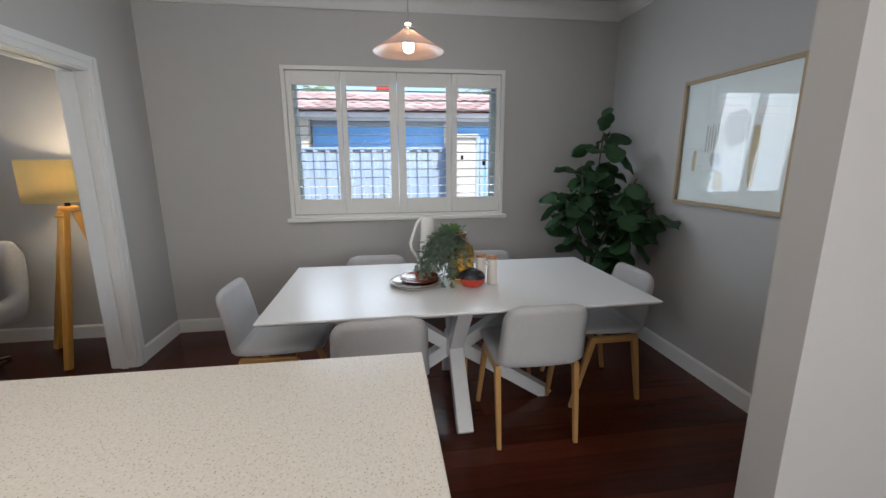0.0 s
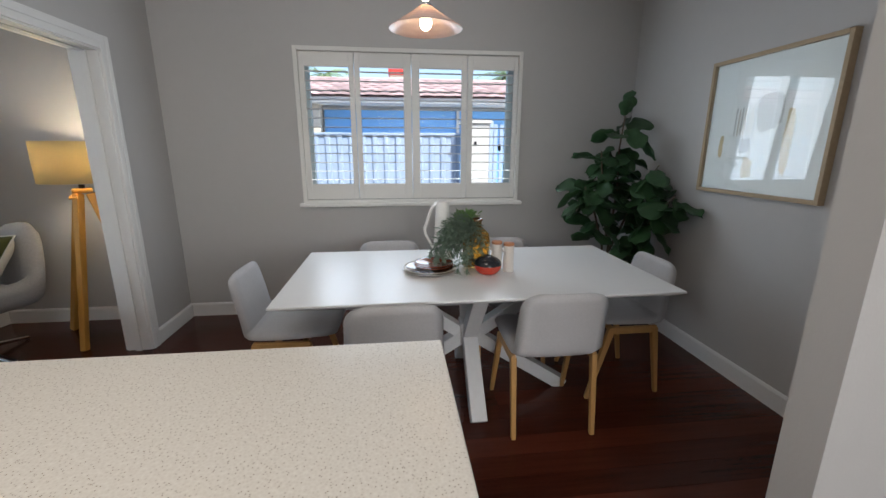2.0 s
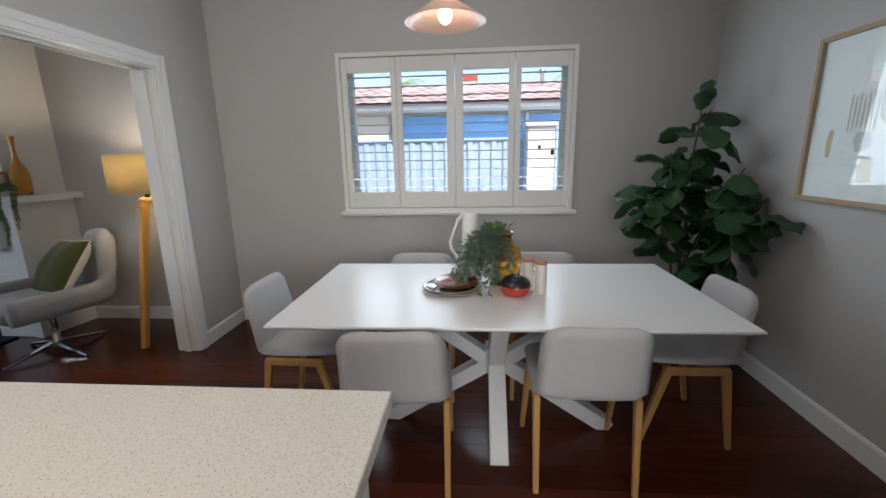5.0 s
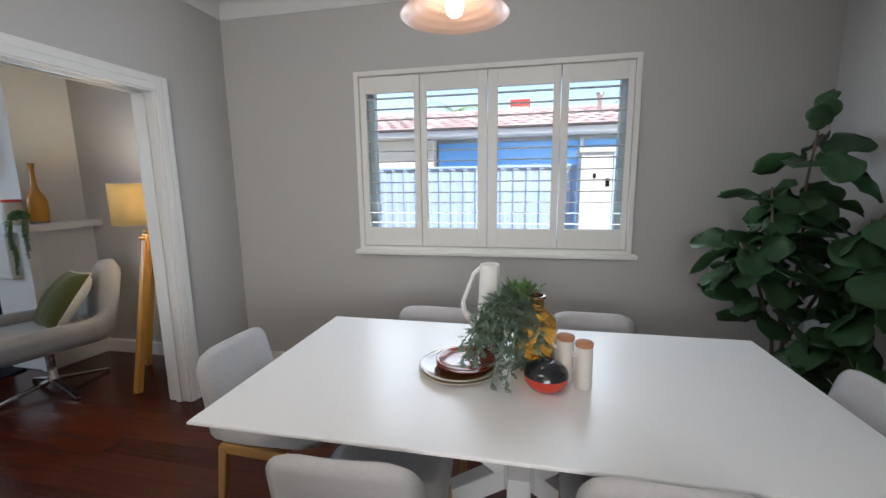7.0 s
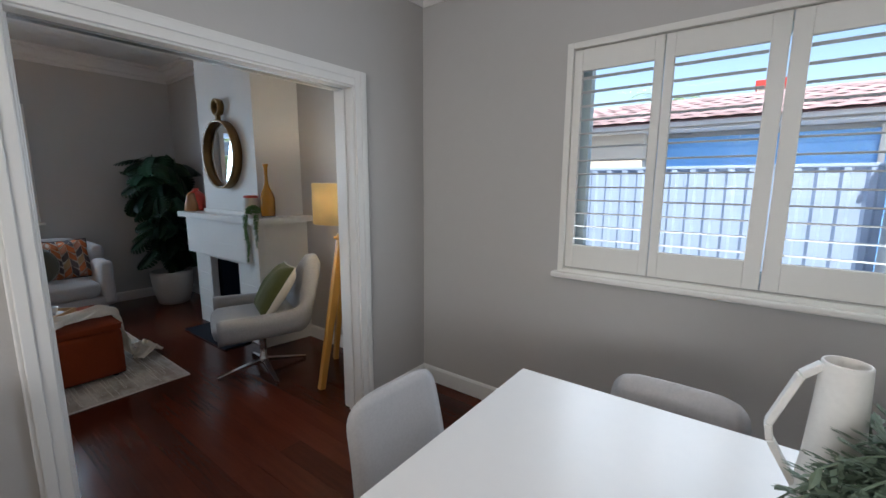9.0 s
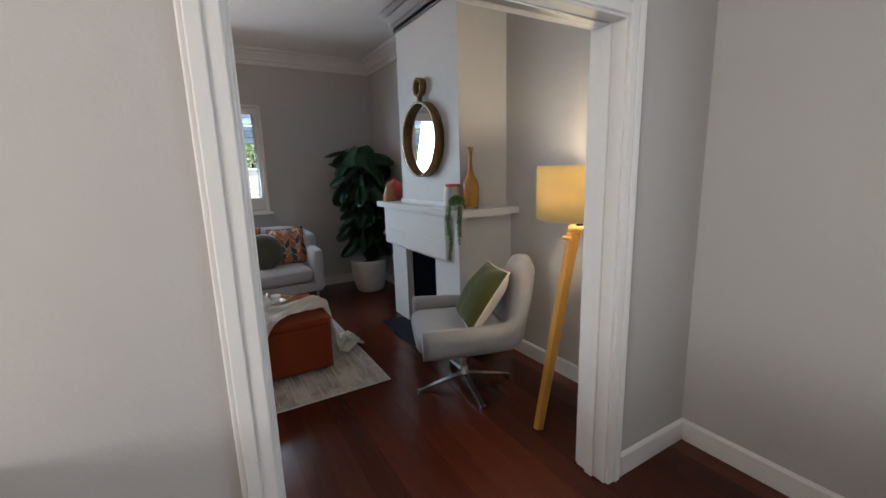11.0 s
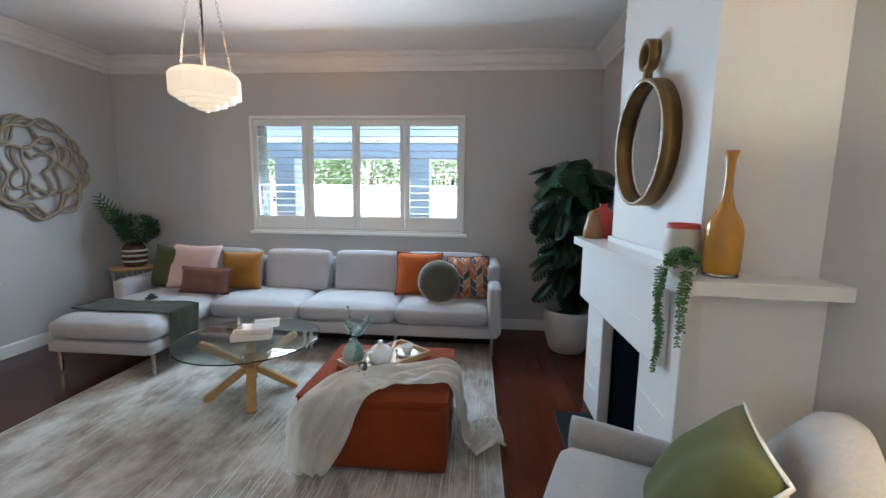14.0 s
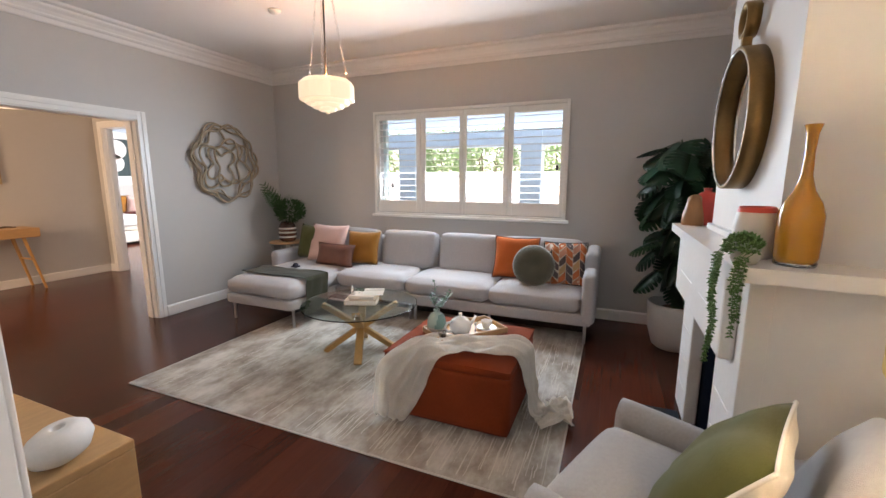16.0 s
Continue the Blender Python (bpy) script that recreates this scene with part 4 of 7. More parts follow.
def ink(y0, y1, z0, z1, mat, n=14, jag=0.2):
    """A torn-edged painted patch on the paper; y runs along the wall."""
    bm2 = B()
    vs = []
    for k in range(n):
        a = 2 * math.pi * k / n
        rr = 1 - jag * rnd.random()
        px = math.copysign(abs(math.cos(a)) ** 0.6, math.cos(a)) * rr
        pz = math.copysign(abs(math.sin(a)) ** 0.6, math.sin(a)) * rr
        vs.append(((y0 + y1) / 2 + px * (y1 - y0) / 2, (z0 + z1) / 2 + pz * (z1 - z0) / 2))
    lo = [bm2.verts.new((-0.0165, a, c)) for a, c in vs]
    hi = [bm2.verts.new((-0.0172, a, c)) for a, c in vs]
    bm2.faces.new(hi)
    for k in range(n):
        bm2.faces.new((lo[k], lo[(k + 1) % n], hi[(k + 1) % n], hi[k]))
    part("ink_patch", bm2, mat, art)


for k in range(7):
    yy = 0.19 - k * 0.022
    ink(yy - 0.008, yy + 0.006, -0.07 + 0.01 * rnd.random(), 0.11 + 0.02 * rnd.random(), INKB if k % 2 else INKG, 12, 0.25)
ink(0.05, 0.15, -0.16, -0.05, INKG, 16, 0.3)
ink(0.26, 0.295, -0.19, -0.04, INKO, 14, 0.2)
ink(0.02, 0.10, -0.30, -0.17, INKO, 16, 0.3)
ink(-0.12, 0.06, -0.05, 0.20, INKG, 18, 0.25)
ink(-0.20, -0.14, -0.28, 0.10, INKO, 14, 0.15)
glazing = part("glazing", boxed((-0.024, -fw / 2 + 0.0225, -fh / 2 + 0.0225), (-0.021, fw / 2 - 0.0225, fh / 2 - 0.0225)), GLASS, art, "picture glass")
glazing.visible_shadow = False

# ---- fiddle-leaf fig ----


def leaf_shape(length, wide, n=12, lobe=0.18, cup=0.12, wave=0.03, seed=0):
    """A broad veined leaf along +x from its stalk, folded at the midrib."""
    rr = random.Random(seed)
    bm2 = B()
    rows = []
    for i in range(n + 1):
        f = i / n
        w = wide * (1 - abs(2 * f - 1) ** 2.6) ** 0.55 * (0.80 + 0.28 * f - lobe * math.exp(-((f - 0.34) / 0.14) ** 2)) if 0 < f < 1 else 0.0
        zc = -0.22 * length * f * f
        row = []
        for j in (-1, -0.55, 0, 0.55, 1):
            z = zc + cup * wide * abs(j) + wave * length * math.sin(f * 11 + j * 2 + seed) * abs(j)
            row.append((f * length + 0.06 * length * (1 - abs(j)) * f, j * w, z))
        rows.append([bm2.verts.new(p) for p in row])
    for a, b in zip(rows, rows[1:]):
        for k in range(4):
            bm2.faces.new((a[k], a[k + 1], b[k + 1], b[k]))
    bmesh.ops.remove_doubles(bm2, verts=bm2.verts[:], dist=1e-5)
    bmesh.ops.solidify(bm2, geom=bm2.faces[:], thickness=0.0012)
    me = bpy.data.meshes.new("leaf")
    for f in bm2.faces:
        f.smooth = True
    bm2.to_mesh(me)
    bm2.free()
    return me


def leaf_at(parent, me, p, direction, roll, size):
    d = Vector(direction).normalized()
    q = d.to_track_quat("X", "Z")
    ob = new("leaf", me)
    ob.parent = parent
    ob.matrix_local = Matrix.Translation(p) @ q.to_matrix().to_4x4() @ Matrix.Rotation(radians(roll), 4, "X") @ Matrix.Scale(size, 4)
    return ob


fig = thing("fiddle_leaf_fig", "tall fiddle-leaf fig with large dark leaves in a pot", "potted plant", pose(1.86, 3.26, 0))
part("pot", lathe(B(), [(0, 0.002), (0.12, 0.002), (0.135, 0.02), (0.165, 0.32), (0.17, 0.335), (0.16, 0.338), (0.152, 0.30), (0, 0.295)], 36), CONC, fig, "grey planter pot", True)
part("soil", lathe(B(), [(0, 0.300), (0.153, 0.298), (0.153, 0.296)], 30), SOIL, fig)
leaf_meshes = [leaf_shape(1.0, 0.40, seed=k, lobe=0.25, cup=0.10 + 0.05 * k, wave=0.02 + 0.012 * k) for k in range(4)]
for me in leaf_meshes:
    me.materials.append(LEAF)
rnd = random.Random(21)
stems = [[(0.0, 0.02, 0.30), (0.01, 0.02, 0.7), (0.03, 0.01, 1.1), (0.01, 0.0, 1.42), (0.02, -0.02, 1.66)],
         [(0.03, -0.03, 0.30), (0.08, -0.18, 0.65), (0.15, -0.32, 0.92), (0.22, -0.43, 1.10)],
         [(-0.03, -0.02, 0.30), (-0.10, -0.08, 0.66), (-0.22, -0.12, 0.98), (-0.31, -0.14, 1.14)],
         [(0.0, -0.05, 0.30), (0.06, -0.20, 0.50), (0.12, -0.40, 0.72)],
         [(-0.02, 0.0, 0.7), (-0.10, -0.02, 1.05), (-0.16, -0.05, 1.40)],
         [(0.01, 0.01, 0.6), (0.10, -0.10, 0.98), (0.21, -0.22, 1.30)]]
for s in stems:
    part("stem", sweep(B(), s, [0.011 - 0.006 * k / (len(s) - 1) for k in range(len(s))], 7), BARK, fig, "", True)
for si, s in enumerate(stems):
    count = (28, 27, 26, 14, 18, 20)[si]
    for k in range(count):
        f = 0.42 + 0.58 * (k + 0.5) / count
        g = f * (len(s) - 1)
        i = min(int(g), len(s) - 2)
        p = Vector(s[i]).lerp(Vector(s[i + 1]), g - i)
        a = k * 2.4 + si
        d = Vector((math.cos(a), math.sin(a), rnd.uniform(-0.9, 0.5)))
        # keep clear of the walls in the corner
        if p.x + d.x * 0.26 > 0.32:
            d.x = -abs(d.x) * 0.2
        if p.y + d.y * 0.26 > 0.40:
            d.y = -abs(d.y) * 0.5
        size = rnd.uniform(0.15, 0.235)
        if si == 0 and f > 0.93:
            d = Vector((rnd.uniform(-0.5, 0.3), rnd.uniform(-0.3, 0.1), 1.0))
            size = rnd.uniform(0.12, 0.17)
        stalk = 0.05
        leaf_at(fig, rnd.choice(leaf_meshes), p + d.normalized() * stalk, d, rnd.uniform(-50, 50), size)

# ---- things on the table ----
plates = thing("plate_stack", "stack of dinner plates, two speckled under two rust red", "plate stack", pose(0.312, 2.352, TZ))
for k, (r, z, mt, nm) in enumerate(((0.150, 0.001, BROWNPL, "speckled plate with a dark rim"), (0.146, 0.011, BROWNPL, "speckled plate"), (0.112, 0.021, REDPL, "rust red glazed plate"), (0.110, 0.031, REDPL, "rust red glazed plate"))):
    dx = 0.0 if k < 2 else 0.022
    dy = 0.0 if k < 2 else 0.012
    prof = [(0, z + 0.001), (r * 0.55, z), (r * 0.62, z + 0.001), (r * 0.95, z + 0.013), (r, z + 0.0155), (r * 0.985, z + 0.018), (r * 0.90, z + 0.014), (r * 0.60, z + 0.005), (0, z + 0.004)]
    part("plate", lathe(B(), prof, 44, (dx, dy, 0)), mt, plates, nm, True)

jug = thing("white_jug", "tall matt white jug with an angular loop handle", "jug", pose(0.405, 2.552, TZ))
part("body", lathe(B(), [(0, 0.001), (0.058, 0.001), (0.064, 0.008), (0.058, 0.06), (0.048, 0.16), (0.042, 0.28), (0.039, 0.362), (0.038, 0.366), (0.034, 0.366), (0.036, 0.28), (0.042, 0.16), (0.052, 0.03), (0, 0.02)], 32), MATTEW, jug, "", True)
bm = B()
pts = [(-0.034, 0, 0.354), (-0.066, -0.006, 0.325), (-0.108, -0.012, 0.205), (-0.102, -0.012, 0.170), (-0.054, 0, 0.080)]
for a, b in zip(pts, pts[1:]):
    beam(bm, a, b, 0.014, 0.030, up=(0, 1, 0), bevel=0.003)
part("handle", bm, MATTEW, jug)

bottle = thing("amber_bottle", "large amber glass apothecary bottle", "bottle", pose(0.588, 2.432, TZ) @ Matrix.Diagonal((0.96, 0.96, 0.90, 1.0)))
part("lip", lathe(B(), [(0.0302, 0.292), (0.038, 0.295), (0.038, 0.309), (0.029, 0.311), (0.027, 0.293)], 32, close=True), GLAZEB, bottle, "dark brown rim", True)
part("glass_body", lathe(B(), [(0, 0.002), (0.070, 0.002), (0.082, 0.012), (0.083, 0.17), (0.074, 0.215), (0.045, 0.245), (0.030, 0.258), (0.030, 0.2915), (0.0265, 0.2915), (0.026, 0.262), (0.070, 0.21), (0.079, 0.17), (0.078, 0.016), (0, 0.010)], 40), AMBER, bottle, "", True)


def antler_spray(parent, base, tip, n, mat, rr, spread):
    """A drooping stem hung with forked antler-like leaflets."""
    b, t = Vector(base), Vector(tip)
    mid = (b + t) / 2 + Vector((0, 0, (0.25 * (b - t).length + 0.01 * rr.random())))
    line = []
    for k in range(13):
        f = k / 12
        line.append(b * (1 - f) ** 2 + mid * 2 * f * (1 - f) + t * f * f)
    bm2 = B()
    sweep(bm2, line, 0.0022, 5)
    for k in range(n):
        f = 0.12 + 0.88 * k / n
        g = f * 12
        i = min(int(g), 11)
        p = line[i].lerp(line[i + 1], g - i)
        run = (line[i + 1] - line[i]).normalized()
        a = k * 2.4
        out = (run.orthogonal().normalized() * math.cos(a) + run.cross(run.orthogonal()).normalized() * math.sin(a))
        d = (run * 0.8 + out * 0.9 + Vector((0, 0, 0.15))).normalized()
        L = rr.uniform(0.75, 1.15) * spread

        def blade(p0, way, ln, w):
            side = way.cross(Vector((0.2, 0.3, 1))).normalized()
            up = side.cross(way)
            q = p0 + way * ln + up * ln * 0.12
            m0 = p0 + way * ln * 0.5 + up * ln * 0.10
            va = bm2.verts.new(p0 - side * w * 0.4)
            vb = bm2.verts.new(p0 + side * w * 0.4)
            vc = bm2.verts.new(m0 + side * w)
            vd = bm2.verts.new(q)
            ve = bm2.verts.new(m0 - side * w)
            bm2.faces.new((va, vb, vc, vd, ve))
            return m0, side, up
        m0, side, up = blade(p, d, L, 0.0080)
        for sg in (-1, 1):
            blade(p + d * L * 0.30, (d + side * sg * 0.8).normalized(), L * 0.55, 0.0064)
            blade(p + d * L * 0.62, (d + side * sg * 0.7).normalized(), L * 0.42, 0.0056)
    part("frond", bm2, mat, parent)


spray = thing("trailing_greenery", "drooping dusty green foliage spilling from the amber bottle", "foliage", pose(0.588, 2.432, TZ) @ Matrix.Scale(0.97, 4))
rr = random.Random(4)
for k in range(30):
    # strands arch out of the neck and hang in a heavy curtain to one side
    a = 2.0 + 2.9 * ((k * 0.618) % 1.0)
    reach = rr.uniform(0.09, 0.20)
    drop = rr.uniform(0.03, 0.27) if k % 3 else rr.uniform(0.02, 0.10)
    tp = (-0.055 + reach * math.cos(a), -0.01 + reach * 0.95 * math.sin(a), drop)
    antler_spray(spray, (-0.05 + rr.uniform(-0.03, 0.03), rr.uniform(-0.03, 0.02), 0.285), tp, 17, SPRAY, rr, 0.052)
for tp in [(-0.15, -0.24, 0.018), (-0.10, -0.26, 0.020), (-0.26, -0.06, 0.060), (-0.29, -0.03, 0.075), (-0.24, 0.05, 0.03), (-0.27, 0.07, 0.06), (-0.27, -0.15, 0.062), (-0.22, -0.17, 0.070), (-0.25, -0.11, 0.066), (0.02, -0.12, 0.09), (0.035, -0.11, 0.13)]:
    antler_spray(spray, (-0.04, -0.01, 0.285), tp, 24, SPRAY, rr, 0.046)
for k in range(16):
    a = k * 2.4
    q = 0.03 + 0.05 * ((k * 0.618) % 1.0)
    antler_spray(spray, (-0.055, 0.0, 0.27), (-0.065 + q * math.cos(a), q * math.sin(a), 0.305 - 0.35 * q + 0.012 * (k % 3)), 12, SPRAYL if k % 3 else SPRAY, rr, 0.040)

part("well", lathe(B(), [(0.130, 0.0258), (0.088, 0.0170), (0.0, 0.0160), (0.0, 0.0152), (0.088, 0.0160), (0.130, 0.0246)], 40), GLAZEB, plates, "dark brown glazed well", True)
vase = thing("squat_vase", "squat round vase, red below and black above", "vase", pose(0.622, 2.268, TZ) @ Matrix.Scale(0.91, 4))
shape = [(0, 0.001), (0.035, 0.001), (0.060, 0.010), (0.078, 0.034), (0.0815, 0.060)]
part("lower_body", lathe(B(), shape, 40), REDG, vase, "orange red glaze", True)
part("upper_body", lathe(B(), [(0.0817, 0.0595), (0.076, 0.080), (0.058, 0.098), (0.032, 0.108), (0.025, 0.112), (0.019, 0.109), (0.022, 0.09), (0.0, 0.08)], 40), BLACKG, vase, "black glaze with a small mouth", True)


def canister(m, label):
    c = thing("lidded_canister", label, "canister", m @ Matrix.Scale(0.90, 4), group="canisters on the table")
    part("body", lathe(B(), [(0, 0.001), (0.031, 0.001), (0.033, 0.004), (0.032, 0.16), (0.030, 0.164), (0, 0.164)], 32), CREAMC, c, "", True)
    part("lid", lathe(B(), [(0, 0.1645), (0.0315, 0.1645), (0.033, 0.168), (0.033, 0.178), (0.031, 0.181), (0, 0.182)], 32), CORK, c, "terracotta brown lid", True)
    part("spout", sweep(B(), [(-0.030, -0.004, 0.128), (-0.042, -0.006, 0.134), (-0.050, -0.007, 0.146)], [0.008, 0.006, 0.004], 8), CREAMC, c, "", True)
    return c


canister(pose(0.745, 2.298, TZ, 0, 0, 10), "slim cream ceramic canister with a brown lid")
canister(pose(0.690, 2.348, TZ, 0, 0, -8), "slim cream ceramic canister standing behind the vase")
# ---- rug ----
rug = thing("rug", "large mottled grey rug with pale woven lines", "rug", pose(0, 0, 0))
part("field", boxed((-5.40, -0.315, 0.001), (-3.11, 2.632, 0.011), 0.004), RUG, rug)
bm = B()
box(bm, (-5.41, -0.325, 0.001), (-3.10, -0.315, 0.009), 0.002)
box(bm, (-5.41, 2.632, 0.001), (-3.10, 2.642, 0.009), 0.002)
box(bm, (-3.11, -0.315, 0.001), (-3.10, 2.632, 0.009), 0.002)
part("binding", bm, RUGEDGE, rug)
rnd = random.Random(8)
bm = B()
for k in range(560):
    yy = rnd.uniform(1.25, 2.60) if k < 430 else rnd.uniform(-0.2, 1.3)
    xx = rnd.uniform(-5.2, -3.3)
    ln = rnd.uniform(0.10, 0.42)
    x1 = min(xx + ln, -3.14)
    w = rnd.uniform(0.002, 0.0055)
    pts = []
    n = 5
    for i in range(n + 1):
        f = i / n
        pts.append((xx + (x1 - xx) * f, yy + 0.010 * noise.noise(Vector((f * 2.0, k, 0))), 0.0113))
    a = [bm.verts.new((p[0], p[1] - w / 2, p[2])) for p in pts]
    b = [bm.verts.new((p[0], p[1] + w / 2, p[2])) for p in pts]
    for i in range(n):
        bm.faces.new((a[i], a[i + 1], b[i + 1], b[i]))
tagged(part("line_weave", bm, RUGLINE, rug, "pale drawn lines in the pile"), kind="stuff")

# ---- sofa ----
sofa = thing("sofa", "long grey fabric sofa with a chaise end on metal legs", "sofa")
part("base", soft_box((-5.86, 0.02, 0.185), (-5.03, 2.69, 0.30), 0.025), SOFA, sofa, "", True)
part("chaise_base", soft_box((-5.86, -0.85, 0.185), (-4.37, 0.02, 0.29), 0.025), SOFA, sofa, "", True)
part("back", soft_box((-5.88, -0.90, 0.24), (-5.72, 2.70, 0.775), 0.05), SOFA, sofa, "low upholstered back", True)
part("arm", soft_box((-5.86, 2.60, 0.20), (-5.02, 2.72, 0.66), 0.05), SOFA, sofa, "", True)
part("arm_top", soft_box((-5.87, 2.595, 0.60), (-5.32, 2.725, 0.80), 0.055), SOFA, sofa, "raised rear of the arm", True)
part("arm", soft_box((-5.87, -0.99, 0.20), (-5.12, -0.855, 0.60), 0.05), SOFA, sofa, "", True)
part("chaise_cushion", soft_box((-5.70, -0.85, 0.285), (-4.36, 0.03, 0.455), 0.075, 0.02), SOFA, sofa, "", True)
for y0, y1 in ((0.035, 0.87), (0.875, 1.765), (1.77, 2.595)):
    part("seat_cushion", soft_box((-5.70, y0, 0.295), (-5.015, y1, 0.460), 0.07, 0.022), SOFA, sofa, "", True)
for k, (y0, y1) in enumerate(((-0.72, 0.22), (0.33, 0.98), (1.06, 1.72), (1.76, 2.56))):
    c = part("back_cushion", soft_box((-0.085, y0, 0.0), (0.085, y1, 0.410), 0.04, 0.012), SOFA, sofa, "", True)
    c.matrix_local = Matrix.Translation((-5.60, 0, 0.452)) @ Matrix.Rotation(radians(-11), 4, "Y")
for x, y in ((-4.42, -0.79), (-4.42, -0.01), (-5.10, 2.64), (-5.10, 0.92), (-5.78, 2.64), (-5.78, -0.9), (-5.10, 0.98), (-5.10, 1.77)):
    bm = B()
    beam(bm, (x, y, 0.012), (x, y, 0.19), 0.014, 0.026, bevel=0.002)
    part("leg", bm, STEEL, sofa, "slim metal leg")


def cushion(label, w, h, t, m, mat, seed, edge=None, name="scatter_cushion", pinch=0.085):
    c = thing(name, label, "cushion", m)
    part("cover", pillow_mesh(w, h, t, seed=seed, pinch=pinch), mat, c, "", True)
    if edge:
        part("piping", pillow_edge(B(), w, h, pinch=pinch), edge, c, "", True)
    return c


SEAT = 0.468
# turned so that the face looks into the room (+x)
cushion("dark olive green velvet cushion against the sofa arm", 0.46, 0.44, 0.14, pose(-5.43, -0.66, SEAT, -14, 0, 78), OLIVE, 1)
cushion("pale pink linen cushion on the chaise", 0.58, 0.47, 0.14, pose(-5.36, -0.37, SEAT, -18, 0, 84), PINK, 2)
cushion("brown leather lumbar cushion on the chaise", 0.54, 0.26, 0.12, pose(-5.22, -0.13, SEAT, -16, 0, 86), TANL, 3, TANL)
cushion("mustard linen cushion beside the pink one", 0.42, 0.40, 0.13, pose(-5.40, 0.13, SEAT, -16, 0, 96), MUSTARD, 4)
cushion("rust orange linen cushion with dark piping", 0.46, 0.43, 0.13, pose(-5.40, 1.93, SEAT, -15, 0, 88), RUSTP, 5, TANL)
roundc = thing("round_cushion", "round fuzzy moss green cushion", "cushion", pose(-5.24, 2.15, SEAT + 0.188, 0, 72, 8) @ Matrix.Scale(1.14, 4))
part("cover", lathe(B(), [(0, -0.05), (0.10, -0.056), (0.155, -0.040), (0.172, 0.0), (0.155, 0.040), (0.10, 0.056), (0.03, 0.050), (0, 0.044)], 36), FUZZ, roundc, "", True)
patt = thing("patterned_cushion", "cushion patterned with orange, pink and grey ovals", "cushion", pose(-5.34, 2.43, SEAT, -15, 0, 100))
part("cover", pillow_mesh(0.40, 0.41, 0.12, seed=6), CREAM, patt, "", True)
part("piping", pillow_edge(B(), 0.40, 0.41), BLACKM, patt, "dark piping", True)
PCOL = [material("print_orange", (0.52, 0.16, 0.06), 0.9), material("print_blush", (0.55, 0.28, 0.20), 0.9), material("print_charcoal", (0.10, 0.085, 0.09), 0.9), material("print_sand", (0.52, 0.36, 0.20), 0.9)]


def on_pillow(a, b):
    """A point on the patterned cushion's face, a across and b up, each -1 to 1."""
    a, b = max(-0.985, min(0.985, a)), max(-0.985, min(0.985, b))
    th = 0.06 * max(0.0, (1 - a ** 4) * (1 - b ** 4)) ** 0.55
    return ((a * (1 - 0.05 * (1 - b * b))) * 0.20, -th * 1.20 - 0.002, (b * (1 - 0.05 * (1 - a * a)) + 1) * 0.205)


# columns of slanting half-leaf shapes, alternate columns mirrored
for i in range(6):
    x0, x1 = -0.97 + i * 0.325, -0.97 + (i + 1) * 0.325 - 0.02
    for j in range(-1, 6):
        z0 = -1.0 + j * 0.40 + (0.0 if (i // 2) % 2 else 0.2)
        bm = B()
        lo_row, hi_row = [], []
        for k in range(7):
            f = k / 6
            up = f if i % 2 == 0 else 1 - f
            rise = 0.22 * up ** 1.6
            lo_row.append(bm.verts.new(on_pillow(x0 + (x1 - x0) * f, z0 + rise + 0.03)))
            hi_row.append(bm.verts.new(on_pillow(x0 + (x1 - x0) * f, z0 + rise + 0.40 - 0.10 * (1 - up) ** 2)))
        for k in range(6):
            bm.faces.new((lo_row[k], lo_row[k + 1], hi_row[k + 1], hi_row[k]))
        part("print_shape", bm, PCOL[(i * 2 + j * 3 + (i * j) % 2) % 4], patt)

# throw over the chaise
throw = thing("green_throw", "dark olive knitted throw lying across the chaise", "throw blanket")
bm = B()
N, M = 40, 14
grid = []
for i in range(N + 1):
    f = i / N
    row = []
    for j in range(M + 1):
        g = j / M
        s = -0.845 + f * 1.25            # along y, then down the side
        x = -4.92 + g * 0.34 + 0.05 * f + 0.02 * math.sin(f * 7)
        wig = 0.0015 * math.sin(g * 9 + f * 4) + 0.005 * noise.noise(Vector((f * 6, g * 6, 0)))
        if s < 0.03:
            p = (x, s, 0.482 + wig - 0.015 * max(0, (s + 0.05)) * 5)
        else:
            d = s - 0.03
            p = (x + d * 0.1, 0.045 + 0.02 * math.sin(d * 4) + wig, 0.474 - d)
        row.append(bm.verts.new(p))
    grid.append(row)
for i in range(N):
    for j in range(M):
        bm.faces.new((grid[i][j], grid[i + 1][j], grid[i + 1][j + 1], grid[i][j + 1]))
bmesh.ops.solidify(bm, geom=bm.faces[:], thickness=0.010)
part("cloth", bm, DKGREEN, throw, "", True)
pom = thing("throw_tassel", "dark tassel bundle lying on the throw", "tassel", pose(-4.93, -0.42, 0.50))
bm = B()
ball(bm, (0, 0, 0.008), 0.035, 14, (1.0, 0.8, 0.8))
for k in range(18):
    a = 2 * math.pi * k / 18
    sweep(bm, [(0.025 * math.cos(a), 0.025 * math.sin(a), 0.0), (0.05 * math.cos(a), 0.05 * math.sin(a), -0.004)], 0.004, 5)
part("tassel", bm, material("indigo_wool", (0.03, 0.03, 0.045), 0.9, vary=0.2, scale=30), pom, "", True)

# ---- glass coffee table ----
gc = (-4.235, 0.893)
GZ = 0.43
ctab = thing("coffee_table", "round glass coffee table on crossed oak legs", "coffee table", pose(gc[0], gc[1], 0))
